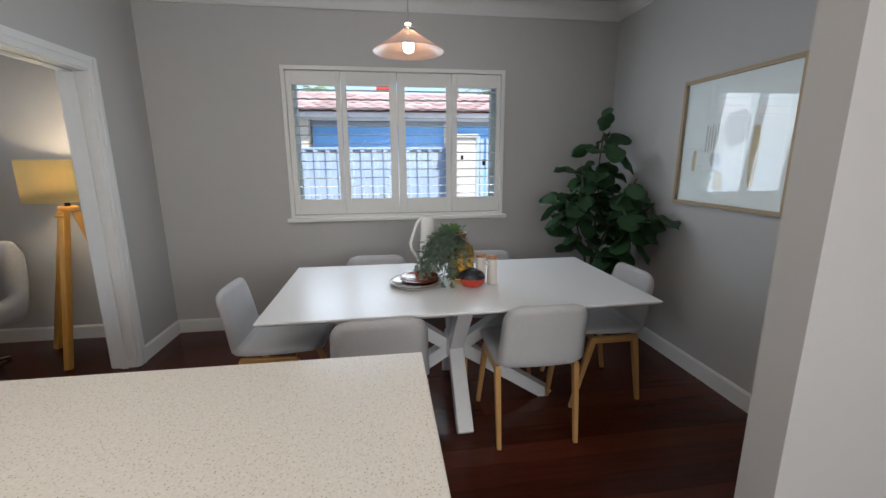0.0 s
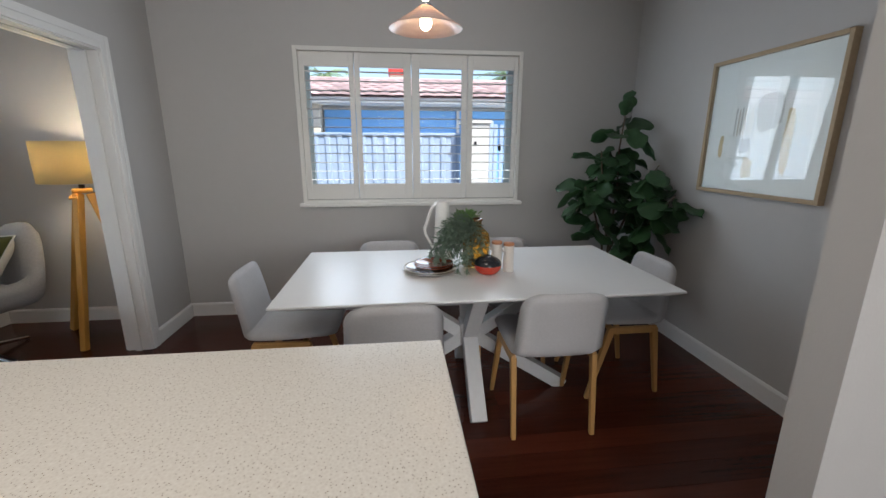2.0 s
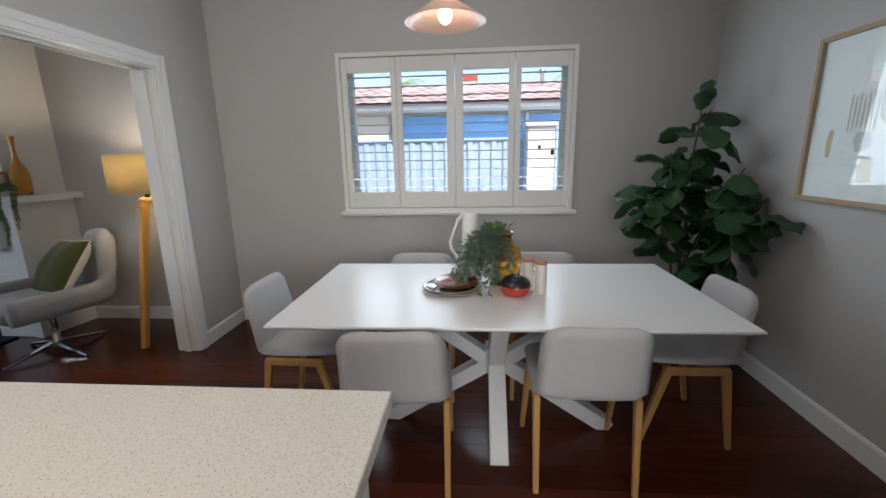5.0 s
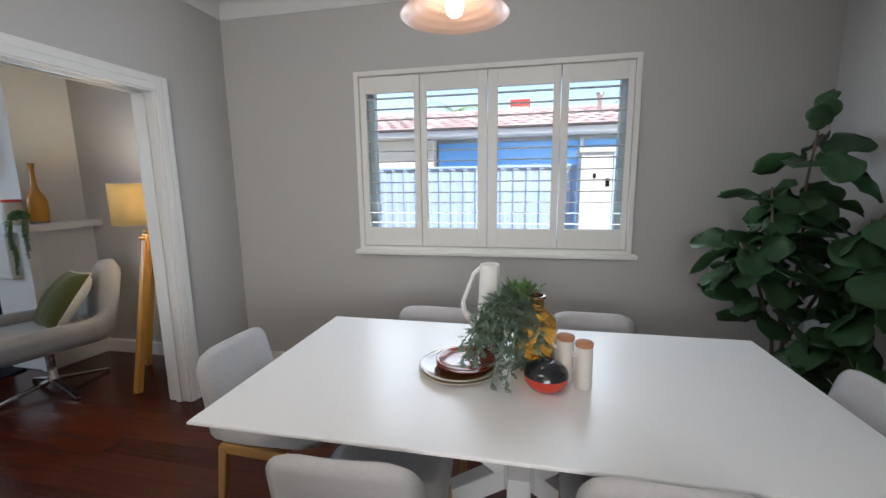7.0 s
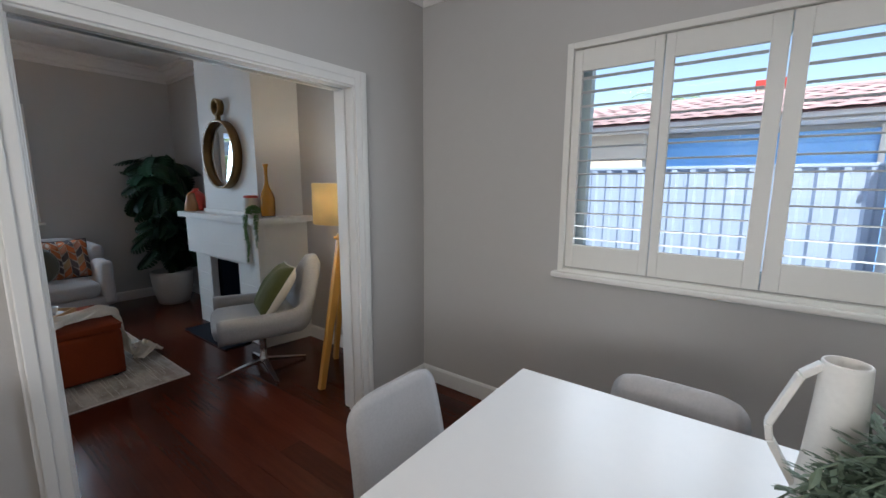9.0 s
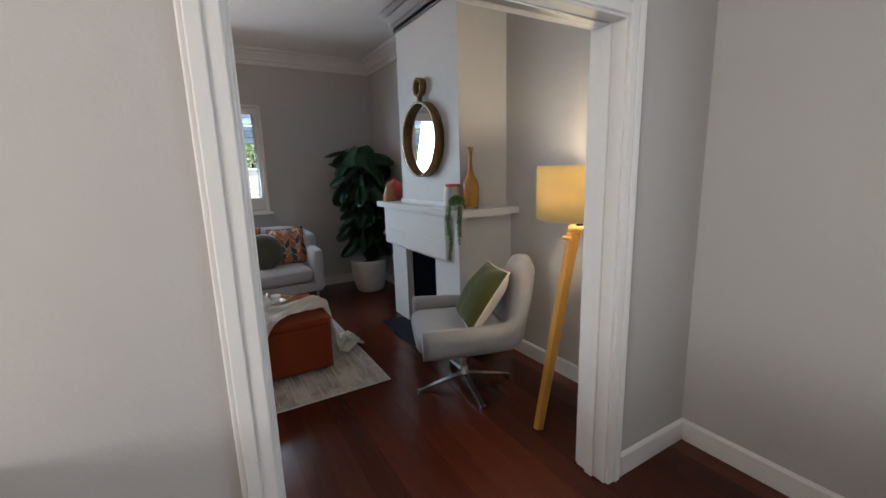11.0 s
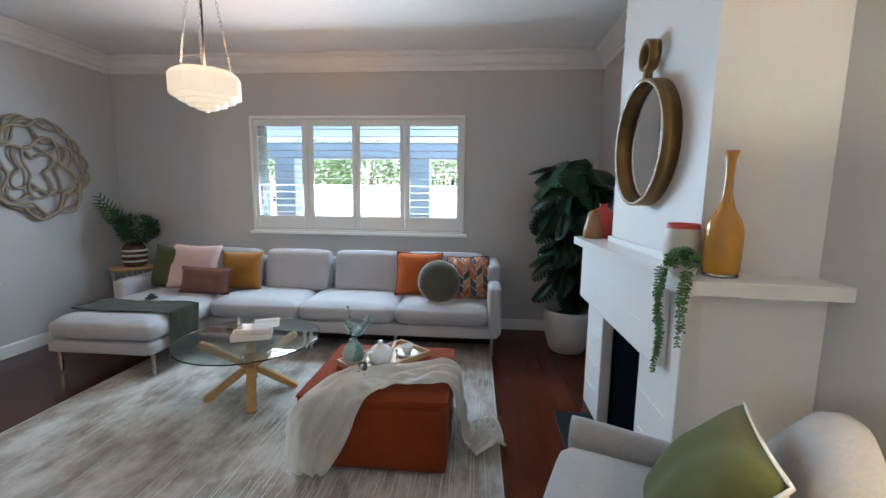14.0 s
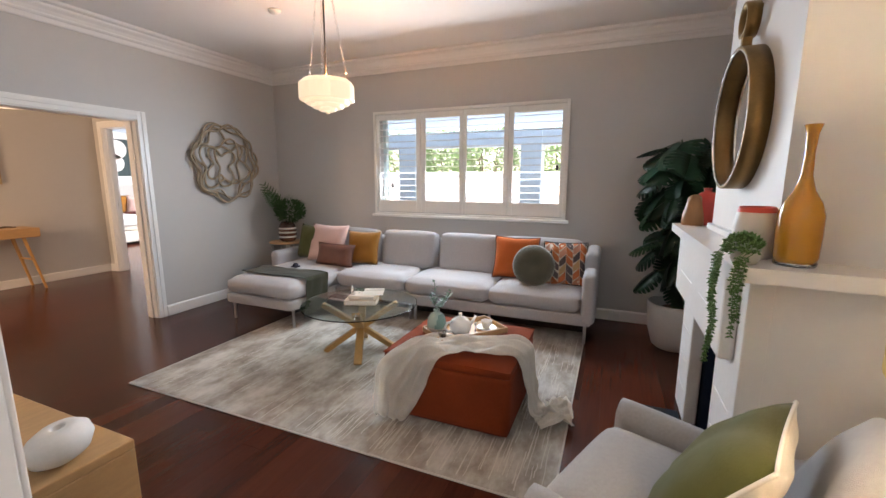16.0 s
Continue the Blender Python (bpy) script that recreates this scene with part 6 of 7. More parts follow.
for k in range(430):
    a = rr.uniform(0, 6.283)
    b = math.acos(rr.uniform(-0.35 if math.sin(a) < 0.3 else 0.1, 1))
    d = Vector((math.sin(b) * math.cos(a), math.sin(b) * math.sin(a), math.cos(b)))
    q = rr.uniform(0.8, 1.12)
    bead(Vector((0.012 + d.x * 0.048 * q, -0.010 + d.y * 0.046 * q, 0.056 + d.z * 0.040 * q)), rr.uniform(0.006, 0.0085), (d + Vector((rr.uniform(-.7, .7), rr.uniform(-.7, .7), rr.uniform(-.2, .5)))).normalized())
part("crown", bm, PEARL, tp, "", True)
for ox, oy, ln in ((0.016, -0.046, 0.34), (0.026, -0.050, 0.39), (0.034, -0.048, 0.31), (0.004, -0.048, 0.20), (-0.012, -0.050, 0.10), (0.074, 0.000, 0.27), (0.080, 0.012, 0.21), (0.078, -0.012, 0.12)):
    bm = B()
    line = [Vector((ox * 0.6, oy * 0.6, 0.092)), Vector((ox * 0.95, oy * 0.95, 0.082)), Vector((ox * 1.08, oy * 1.1 - 0.004, 0.055)), Vector((ox, oy - 0.028, 0.03))]
    n = int(ln / 0.011)
    for k in range(1, n + 1):
        line.append(Vector((ox + 0.009 * math.sin(k * 0.22 + ox * 90), oy - 0.034 + 0.004 * math.cos(k * 0.3), 0.03 - k * 0.011)))
    sweep(bm, line, 0.0013, 4)
    for k, p in enumerate(line[1:]):
        for q in range(4):
            a = q * 1.571 + k * 0.9 + rr.uniform(-0.4, 0.4)
            bead(p + Vector((0, 0, rr.uniform(-0.004, 0.004))), rr.uniform(0.0052, 0.0074), Vector((math.cos(a), math.sin(a), rr.uniform(-0.6, 0.1))).normalized())
    part("trail", bm, PEARL, tp, "", True)
rv = thing("coral_bottle_vase", "coral red bottle vase with a narrow neck", "vase", pose(-4.455, 3.345, MZ))
part("body", lathe(B(), [(0, 0.001), (0.070, 0.001), (0.080, 0.015), (0.082, 0.13), (0.070, 0.170), (0.040, 0.200), (0.022, 0.208), (0.022, 0.222), (0.030, 0.230), (0.022, 0.231), (0.015, 0.21), (0, 0.18)], 36), CORAL, rv, "", True)
tv = thing("tan_vase", "tan glazed vase with a sloping mouth", "vase", pose(-4.410, 3.270, MZ))
bm = lathe(B(), [(0, 0.001), (0.060, 0.001), (0.064, 0.01), (0.060, 0.07), (0.045, 0.125), (0.038, 0.165), (0.034, 0.165), (0.040, 0.12), (0, 0.06)], 36)
for v in bm.verts:
    if v.co.z > 0.12:
        v.co.z += v.co.x * 0.7
part("body", bm, TAN, tv, "", True)

# ---- mirror over the mantel ----
mr = thing("round_mirror", "round mirror in a deep aged brass band with a ring hanger", "mirror", pose(-3.745, 3.344, 1.715, 90, 0, 0))
R, D = 0.308, 0.078
part("band", lathe(B(), [(R, 0.0), (R, D), (R - 0.006, D + 0.001), (R - 0.012, D), (R - 0.012, 0.004), (R - 0.014, 0.0)], 72, close=True), BRASS, mr, "deep aged brass band", True)
part("glass", lathe(B(), [(0, 0.030), (R - 0.013, 0.030), (R - 0.013, 0.026), (0, 0.026)], 64), MIRROR, mr, "mirror glass")
part("rim", lathe(B(), [(R - 0.012, D - 0.006), (R - 0.012, D + 0.003), (R - 0.017, D + 0.003), (R - 0.017, D - 0.006)], 72, close=True), SILVER, mr, "bright inner rim", True)
rg = part("ring", lathe(B(), [(0.074, 0.015), (0.074, 0.066), (0.056, 0.066), (0.056, 0.015)], 40, close=True), BRASS, mr, "hanger ring", True)
rg.location = (0, R + 0.115, 0)
part("strap", boxed((-0.016, R - 0.004, 0.025), (0.016, R + 0.044, 0.062), 0.003), BRASS, mr)
rod = part("bolt", lathe(B(), [(0, 0.0), (0.014, 0.0), (0.014, 0.05), (0, 0.052)], 16), BRASS, mr, "", True)
rod.location = (0, R + 0.165, 0)

# ---- monstera ----
ms = thing("monstera_plant", "tall monstera with split dark leaves in a concrete pot", "potted plant", pose(-5.38, 3.36, 0))
part("pot", lathe(B(), [(0, 0.002), (0.145, 0.002), (0.165, 0.02), (0.205, 0.16), (0.222, 0.36), (0.222, 0.40), (0.206, 0.402), (0.200, 0.36), (0, 0.34)], 44), CONC, ms, "pale concrete pot", True)
part("soil", lathe(B(), [(0, 0.352), (0.200, 0.350), (0.200, 0.346)], 36), SOIL, ms)


def monstera_shape(seed):
    """A heart-shaped leaf with deep slits between its ribs."""
    bm2 = B()
    ribs, sub = 8, 5
    mid = []
    for k in range(ribs * sub + 1):
        f = k / (ribs * sub)
        mid.append(bm2.verts.new((f * 1.0, 0, -0.30 * f * f)))
    for sg in (-1, 1):
        inner, edge = [], []
        for k in range(ribs * sub + 1):
            f = k / (ribs * sub)
            w = 0.64 * (math.sin(math.pi * min(1, 0.14 + f * 0.86)) ** 0.55)
            x = f * 1.0 + 0.22 * (f - 0.5) * (1 - f) - 0.10 * (1 - f) + 0.02
            slit = k % sub == 0 and 0 < k < ribs * sub - 2
            w *= 0.60 if slit else 1.0 + 0.04 * math.sin(math.pi * (k % sub) / sub)
            for row, share in ((inner, 0.45), (edge, 1.0)):
                ww = w * share if not (slit and share < 1) else w * 0.9
                row.append(bm2.verts.new((f + (x - f) * share, sg * ww, -0.30 * f * f - 0.62 * ww * ww + 0.05 * ww)))
        for k in range(ribs * sub):
            bm2.faces.new((mid[k], mid[k + 1], inner[k + 1], inner[k]))
            bm2.faces.new((inner[k], inner[k + 1], edge[k + 1], edge[k]))
    bmesh.ops.solidify(bm2, geom=bm2.faces[:], thickness=0.004)
    me = bpy.data.meshes.new("leaf")
    for f in bm2.faces:
        f.smooth = True
    bm2.to_mesh(me)
    bm2.free()
    me.materials.append(MLEAF)
    return me


mleaf = monstera_shape(0)
rr = random.Random(31)
for k in range(50):
    h = 0.60 + 1.16 * ((k + 0.5) / 50) ** 0.9
    a = k * 2.39
    reach = rr.uniform(0.10, 0.27) * (1.0 if h < 1.1 else 1.12)
    p = Vector((reach * math.cos(a), reach * math.sin(a) * 0.85, h + rr.uniform(-0.03, 0.05)))
    p.y = min(p.y, 0.14)
    root = Vector((0.03 * math.cos(a), 0.03 * math.sin(a), 0.33))
    mid = Vector((p.x * 0.35, p.y * 0.35, h + 0.03))
    part("stalk", sweep(B(), [root, Vector((p.x * 0.18, p.y * 0.18, h * 0.55 + 0.15)), mid, p], 0.0055, 6), STEMG, ms, "", True)
    d = Vector((math.cos(a), math.sin(a) * 0.8, rr.uniform(-1.1, -0.1) if h < 1.5 else rr.uniform(-0.6, 0.25)))
    if d.y > 0.2:
        d.y = 0.05
    if d.x < -0.5:
        d.x = -0.5
    leaf_at(ms, mleaf, p, d, rr.uniform(-50, 50), rr.uniform(0.20, 0.30))

# ---- side table and palm ----
st = thing("side_table", "round timber side table on white wire legs", "side table", pose(-5.685, -1.235, 0) @ Matrix.Diagonal((1.0, 1.0, 0.957, 1.0)))
part("tabletop", lathe(B(), [(0, 0.640), (0.225, 0.640), (0.230, 0.645), (0.230, 0.656), (0.226, 0.660), (0, 0.660)], 44), BEECH, st, "pale timber top", True)
for k in range(4):
    a = 0.6 + k * 1.571
    d = Vector((math.cos(a), math.sin(a), 0))
    e = Vector((-d.y, d.x, 0)) * 0.05
    part("wire_leg", sweep(B(), [d * 0.20 + e + Vector((0, 0, 0.640)), d * 0.14 + e * 0.3 + Vector((0, 0, 0.02)), d * 0.14 - e * 0.3 + Vector((0, 0, 0.02)), d * 0.20 - e + Vector((0, 0, 0.640))], 0.005, 8), WIRE, st, "", True)
pv = thing("potted_palm", "palm fronds and clipped greenery in a banded brown vase", "potted plant", pose(-5.685, -1.22, 0.633) @ Matrix.Scale(1.18, 4))
part("vase", lathe(B(), [(0, 0.0), (0.070, 0.0), (0.088, 0.02), (0.100, 0.09), (0.095, 0.16), (0.070, 0.205), (0.062, 0.220), (0.056, 0.218), (0.060, 0.19), (0, 0.15)], 36), DKBROWN, pv, "brown ceramic vase", True)
for z, r in ((0.055, 0.0972), (0.105, 0.1012), (0.150, 0.0980)):
    part("band", lathe(B(), [(r - 0.003, z - 0.009), (r, z - 0.007), (r, z + 0.007), (r - 0.003, z + 0.009)], 36), CREAMC if z != 0.105 else CONC, pv, "pale painted band", True)
for k in range(4):
    a = -1.75 + k * 0.30
    lean = 0.13 + 0.16 * ((k * 37) % 10) / 10
    tip = Vector((math.cos(a) * lean + 0.02, math.sin(a) * lean - 0.02, 0.50 + 0.16 * ((k * 7) % 5) / 5))
    line = []
    for i in range(15):
        f = i / 14
        line.append(Vector((tip.x * f ** 1.5, tip.y * f ** 1.5, 0.18 + (tip.z - 0.18) * f)))
    bm = B()
    sweep(bm, line, 0.0022, 5)
    for i in range(4, 15):
        run = (line[i] - line[i - 1]).normalized()
        side = run.cross(Vector((0, -1, 0.2))).normalized()
        for sg in (-1, 1):
            ln = 0.15 * (1 - abs(i - 8) / 11)
            q = line[i] + (side * sg + run * 0.7).normalized() * ln
            w = run * 0.006
            bm.faces.new([bm.verts.new(p) for p in (line[i] - w, line[i].lerp(q, 0.5) - w * 1.2, q, line[i].lerp(q, 0.5) + w * 1.2, line[i] + w)])
    part("frond", bm, PALM, pv)
bm = B()
rr = random.Random(12)
for k in range(1100):
    a, b = rr.uniform(0, 6.283), math.acos(rr.uniform(-1, 1))
    d = Vector((math.sin(b) * math.cos(a), math.sin(b) * math.sin(a), math.cos(b)))
    c = Vector((0.035, 0.085, 0.355)) + d * rr.uniform(0.08, 0.145) * (1 + 0.15 * noise.noise(d * 2))
    way = (d + Vector((rr.uniform(-.6, .6), rr.uniform(-.6, .6), rr.uniform(-.3, .6)))).normalized()
    side = way.orthogonal().normalized() * 0.011
    bm.faces.new([bm.verts.new(p) for p in (c, c + way * 0.018 + side, c + way * 0.042, c + way * 0.014 - side)])
part("leaf_ball", bm, PALM, pv, "rounded clump of small leaves")
part("stem", sweep(B(), [(0.01, 0.02, 0.17), (0.035, 0.085, 0.33)], 0.004, 6), STEMG, pv)

# ---- driftwood wall art ----
wa = thing("wall_sculpture", "round wall sculpture of bleached looping driftwood branches", "wall sculpture", pose(-5.06, YS + 0.002, 1.635))
rr = random.Random(2)
for k in range(7):
    rad = (0.43, 0.40, 0.42, 0.29, 0.24, 0.31, 0.17)[k]
    cx, cz = (0.0, 0.01, -0.01, 0.07, -0.10, 0.03, 0.06)[k], (0.0, 0.015, -0.01, 0.05, -0.02, -0.07, -0.02)[k]
    lobes = (7, 6, 8, 5, 4, 5, 4)[k]
    amp = 0.045 if k < 3 else 0.085
    ph = rr.uniform(0, 6.28)
    pts = []
    for i in range(96):
        a = 2 * math.pi * i / 96
        q = rad * (1 + amp / rad * math.sin(lobes * a + ph) * 0.7 + 0.09 * noise.noise(Vector((math.cos(a) * 1.5, math.sin(a) * 1.5, k))))
        pts.append((cx + q * math.cos(a), 0.022 + 0.012 * (k % 3) + 0.010 * math.sin(lobes * a * 0.5 + k) ** 2, cz + q * math.sin(a)))
    radii = [0.0125 + 0.003 * noise.noise(Vector((i * 0.3, k, 0))) for i in range(96)]
    part("branch", sweep(B(), pts, radii, 7, closed=True), DRIFT, wa, "", True)

# ---- lounge pendant ----
lp = thing("bowl_pendant", "stepped opal glass bowl pendant hung on chains, lit", "pendant light", pose(-3.874, 0.927, 0))
base = [(0, 1.912), (0.050, 1.914), (0.058, 1.918), (0.062, 1.932), (0.100, 1.934), (0.106, 1.938), (0.110, 1.956), (0.145, 1.958), (0.150, 1.962), (0.153, 1.980), (0.182, 1.982), (0.187, 1.988), (0.187, 2.085), (0.176, 2.104), (0.158, 2.118)]
prof = base + [(0.154, 2.114), (0.174, 2.100), (0.180, 2.084), (0.179, 1.996), (0.147, 1.990), (0.144, 1.968), (0.104, 1.966), (0.10, 1.944), (0.056, 1.942), (0.05, 1.926), (0, 1.924)]
part("bowl", lathe(B(), prof, 8 * 6, (0, 0, 0), lambda a: 1 - 0.035 * abs(math.sin(4 * a)) ** 0.7), OPAL, lp, "stepped octagonal opal glass, glowing")
part("finial", lathe(B(), [(0, 1.896), (0.012, 1.900), (0.014, 1.908), (0, 1.913)], 16), OPAL, lp, "", True)
part("bulb", lathe(B(), [(0, 2.04), (0.03, 2.05), (0.036, 2.08), (0.025, 2.115), (0, 2.12)], 16), BULBPEND, lp, "lit bulb", True)
part("cord", sweep(B(), [(0, 0, 2.12), (0, 0, ZL - 0.02)], 0.006, 8), BLACKM, lp, "dark suspension rod", True)
part("ceiling_rose", lathe(B(), [(0, ZL - 0.04), (0.04, ZL - 0.035), (0.06, ZL - 0.012), (0.062, ZL - 0.002), (0, ZL - 0.002)], 24), STEEL, lp, "", True)
for k in range(3):
    a = 0.5 + k * 2.094
    bm = B()
    p0 = Vector((0.157 * math.cos(a), 0.157 * math.sin(a), 2.117))
    p1 = Vector((0.03 * math.cos(a), 0.03 * math.sin(a), ZL - 0.04))
    n = 30
    run = (p1 - p0).normalized()
    s1 = run.orthogonal().normalized()
    s2 = run.cross(s1)
    for i in range(n):
        c = p0.lerp(p1, (i + 0.5) / n)
        s = s1 if i % 2 else s2
        ring = [c + (run * math.cos(b) * 0.018 + s * math.sin(b) * 0.007) for b in (2 * math.pi * q / 10 for q in range(10))]
        sweep(bm, ring, 0.0016, 4, closed=True)
    part("chain", bm, CHROME, lp, "linked steel chain", True)
det = thing("smoke_alarm", "small round white smoke alarm on the lounge ceiling", "smoke alarm", pose(-4.35, 0.05, 0))
part("body", lathe(B(), [(0, ZL - 0.03), (0.035, ZL - 0.03), (0.05, ZL - 0.015), (0.052, ZL - 0.002), (0, ZL - 0.002)], 24), PLASTIC, det, "", True)

# ---- vent on the west skirting ----
vent = thing("skirting_vent", "small white vent plate on the lounge skirting", "vent", pose(XL + 0.0185, 2.885, 0.002))
part("plate", boxed((0, -0.055, 0), (0.008, 0.055, 0.08), 0.003), PLASTIC, vent)
for k in range(4):
    part("slat", boxed((0.0075, -0.045, 0.012 + 0.016 * k), (0.012, 0.045, 0.020 + 0.016 * k), 0.001), PLASTIC, vent)

# ---- low timber sideboard by the opening ----
sb = thing("sideboard", "low pale timber sideboard against the wall", "sideboard", pose(0, 0, 0))
SX0, SX1, SY0, SY1, SZ = -2.26, -1.842, -0.35, 1.26, 0.52
part("top_panel", boxed((SX0, SY0, SZ - 0.035), (SX1, SY1, SZ), 0.005), BEECH, sb)
part("side_panel", boxed((SX0, SY1 - 0.035, 0.10), (SX1, SY1, SZ - 0.0355), 0.005), BEECH, sb)
part("side_panel", boxed((SX0, SY0, 0.10), (SX1, SY0 + 0.035, SZ - 0.0355), 0.005), BEECH, sb)
part("bottom_panel", boxed((SX0, SY0 + 0.036, 0.10), (SX1, SY1 - 0.036, 0.13), 0.003), BEECH, sb)
for k in range(3):
    a = SY0 + 0.04 + k * (SY1 - SY0 - 0.08) / 3
    b = a + (SY1 - SY0 - 0.08) / 3 - 0.004
    part("door", boxed((SX0 + 0.012, a, 0.132), (SX0 + 0.030, b, SZ - 0.038), 0.003), BEECH, sb)
part("back", boxed((SX1 - 0.012, SY0 + 0.036, 0.132), (SX1 - 0.002, SY1 - 0.036, SZ - 0.037), 0.001), BEECH, sb)
for x in (SX0 + 0.05, SX1 - 0.05):
    for yy in (SY0 + 0.10, SY1 - 0.10):
        part("leg", lathe(B(), [(0, 0.001), (0.013, 0.001), (0.020, 0.099), (0, 0.0995)], 14, (x, yy, 0)), OAK, sb)
dv = thing("pebble_vase", "white pebble-shaped ceramic vase with a small hole", "vase", pose(-2.10, 1.15, SZ, 0, 0, 30) @ Matrix.Scale(1.12, 4))
bm = B()
lathe(bm, [(0, 0.001), (0.05, 0.001), (0.085, 0.02), (0.098, 0.052), (0.088, 0.080), (0.060, 0.098), (0.026, 0.103), (0.019, 0.099), (0.018, 0.07), (0, 0.06)], 40)
for v in bm.verts:
    v.co.y *= 0.72
part("body", bm, MATTEW, dv, "", True)
# black disc laid in the hole to colour it dark like shade
bm = B()
lathe(bm, [(0, 0.071), (0.0175, 0.071), (0.018, 0.069), (0, 0.069)], 20)
part("mouth", bm, BLACKM, dv)

# ---- hall ----
desk = thing("hall_desk", "slim timber desk on splayed legs in the hall", "desk", pose(0, 0, 0))
DX1, DYF, DYB = -4.36, -4.18, -4.575
part("tabletop", boxed((DX1, DYB, 0.70), (DX1 + 1.15, DYF, 0.82), 0.008), BEECH, desk, "timber top with a shallow drawer box")
for x0, x1 in ((DX1 + 0.16, DX1 + 0.02), (DX1 + 0.99, DX1 + 1.13)):
    for yt, yb in ((DYF - 0.05, DYF - 0.02), (DYB + 0.05, DYB + 0.03)):
        bm = B()
        beam(bm, (x1, yb, 0.002), (x0, yt, 0.705), 0.024, 0.024, 0.034, 0.034, bevel=0.004)
        part("leg", bm, OAK, desk)
    bm = B()
    beam(bm, ((x0 + x1) / 2, DYF - 0.04, 0.40), ((x0 + x1) / 2, DYB + 0.04, 0.40), 0.02, 0.02, bevel=0.003)
    part("stretcher", bm, OAK, desk)
dd = thing("desk_ornament", "small dark branch ornament on the hall desk", "ornament", pose(DX1 + 0.22, -4.36, 0.82))
part("branch", sweep(B(), [(0.12, 0.0, 0.014), (0.06, 0.01, 0.024), (0.0, 0.0, 0.018), (-0.06, -0.01, 0.012)], [0.010, 0.013, 0.010, 0.005], 8), BARK, dd, "", True)
hp = thing("hall_picture", "framed pale picture on the hall wall", "framed print", pose(0, 0, 0))
for x0, x1, z0, z1 in ((-4.22, -4.195, 1.38, 1.99), (-3.63, -3.605, 1.38, 1.99), (-4.195, -3.63, 1.965, 1.99), (-4.195, -3.63, 1.38, 1.405)):
    part("frame_rail", boxed((x0, HY + 0.001, z0), (x1, HY + 0.03, z1), 0.002), BIRCH, hp)
part("print", boxed((-4.195, HY + 0.002, 1.405), (-3.63, HY + 0.012, 1.965)), PRINT, hp)
hl = thing("hall_ceiling_light", "glowing round opal hall light on a short drop", "ceiling light", pose(-3.80, -3.15, 0))
part("bowl", lathe(B(), [(0, 2.18), (0.12, 2.19), (0.19, 2.22), (0.20, 2.28), (0.17, 2.33), (0.05, 2.35), (0, 2.35)], 36), OPALHALL, hl, "glowing opal glass", True)
part("bulb_cap", lathe(B(), [(0, 2.3505), (0.06, 2.352), (0.05, 2.38), (0, 2.385)], 20), STEEL, hl, "", True)
part("rod", sweep(B(), [(0, 0, 2.383), (0, 0, 2.779)], 0.008, 8), STEEL, hl)

# ---- bedroom glimpse ----
bed = thing("bed", "made daybed with white bedding and a cream base", "bed", pose(-7.40, -7.62, 0))
part("base", soft_box((-1.0, -0.46, 0.05), (1.0, 0.45, 0.30), 0.03), CREAM, bed, "", True)
part("mattress", soft_box((-0.98, -0.46, 0.30), (0.98, 0.44, 0.56), 0.07), CREAM, bed, "", True)
part("quilt", soft_box((-1.02, -0.44, 0.40), (1.02, 0.48, 0.64), 0.08, 0.03), PRINT, bed, "white quilt", True)
for x in (-0.9, 0.9):
    for yy in (-0.4, 0.4):
        part("leg", lathe(B(), [(0, 0.001), (0.025, 0.001), (0.025, 0.06), (0, 0.06)], 12, (x, yy, 0)), OAK, bed)
cushion("mustard cushion on the bed", 0.55, 0.44, 0.16, pose(-7.30, -7.90, 0.665, 15, 0, 180), MUSTARD, 14)
cushion("pink and white patterned cushion on the bed", 0.46, 0.42, 0.16, pose(-7.72, -7.80, 0.665, 15, 0, 175), PINK, 15)
bth = thing("bed_throw", "dark red and cream fringed throw across the bed", "throw blanket", pose(-7.40, -7.62, 0))
WINE = material("wine_wool", (0.16, 0.035, 0.035), 0.95, vary=0.2, bump=0.5)
part("cloth", soft_box((-0.30, -0.10, 0.60), (0.02, 0.40, 0.70), 0.03, 0.01), WINE, bth, "dark red wool", True)
part("fringe", soft_box((-0.28, 0.40, 0.34), (-0.02, 0.505, 0.69), 0.04, 0.01), CREAM, bth, "cream fringe", True)
bp = thing("bedroom_print", "large framed abstract print with dark and pale shapes", "framed print", pose(-7.70, -8.098, 1.93))
for x0, x1, z0, z1 in ((-0.60, -0.57, -0.61, 0.61), (0.57, 0.60, -0.61, 0.61), (-0.57, 0.57, 0.58, 0.61), (-0.57, 0.57, -0.61, -0.58)):
    part("frame_rail", boxed((x0, 0.0, z0), (x1, 0.03, z1), 0.002), PRINT, bp)
part("print", boxed((-0.57, 0.001, -0.58), (0.57, 0.010, 0.58)), PRINT, bp)
part("dark_shape", boxed((-0.28, 0.0105, -0.40), (0.20, 0.012, 0.46), 0.0005), INKD, bp)
for cx, cz, r in ((0.10, 0.22, 0.22), (0.16, -0.10, 0.20)):
    sh = part("pale_shape", lathe(B(), [(0, 0.0), (r, 0.0), (r, 0.001), (0, 0.001)], 30), PRINT, bp)
    sh.matrix_local = Matrix.Translation((cx, 0.0125, cz)) @ Matrix.Rotation(radians(-90), 4, "X")
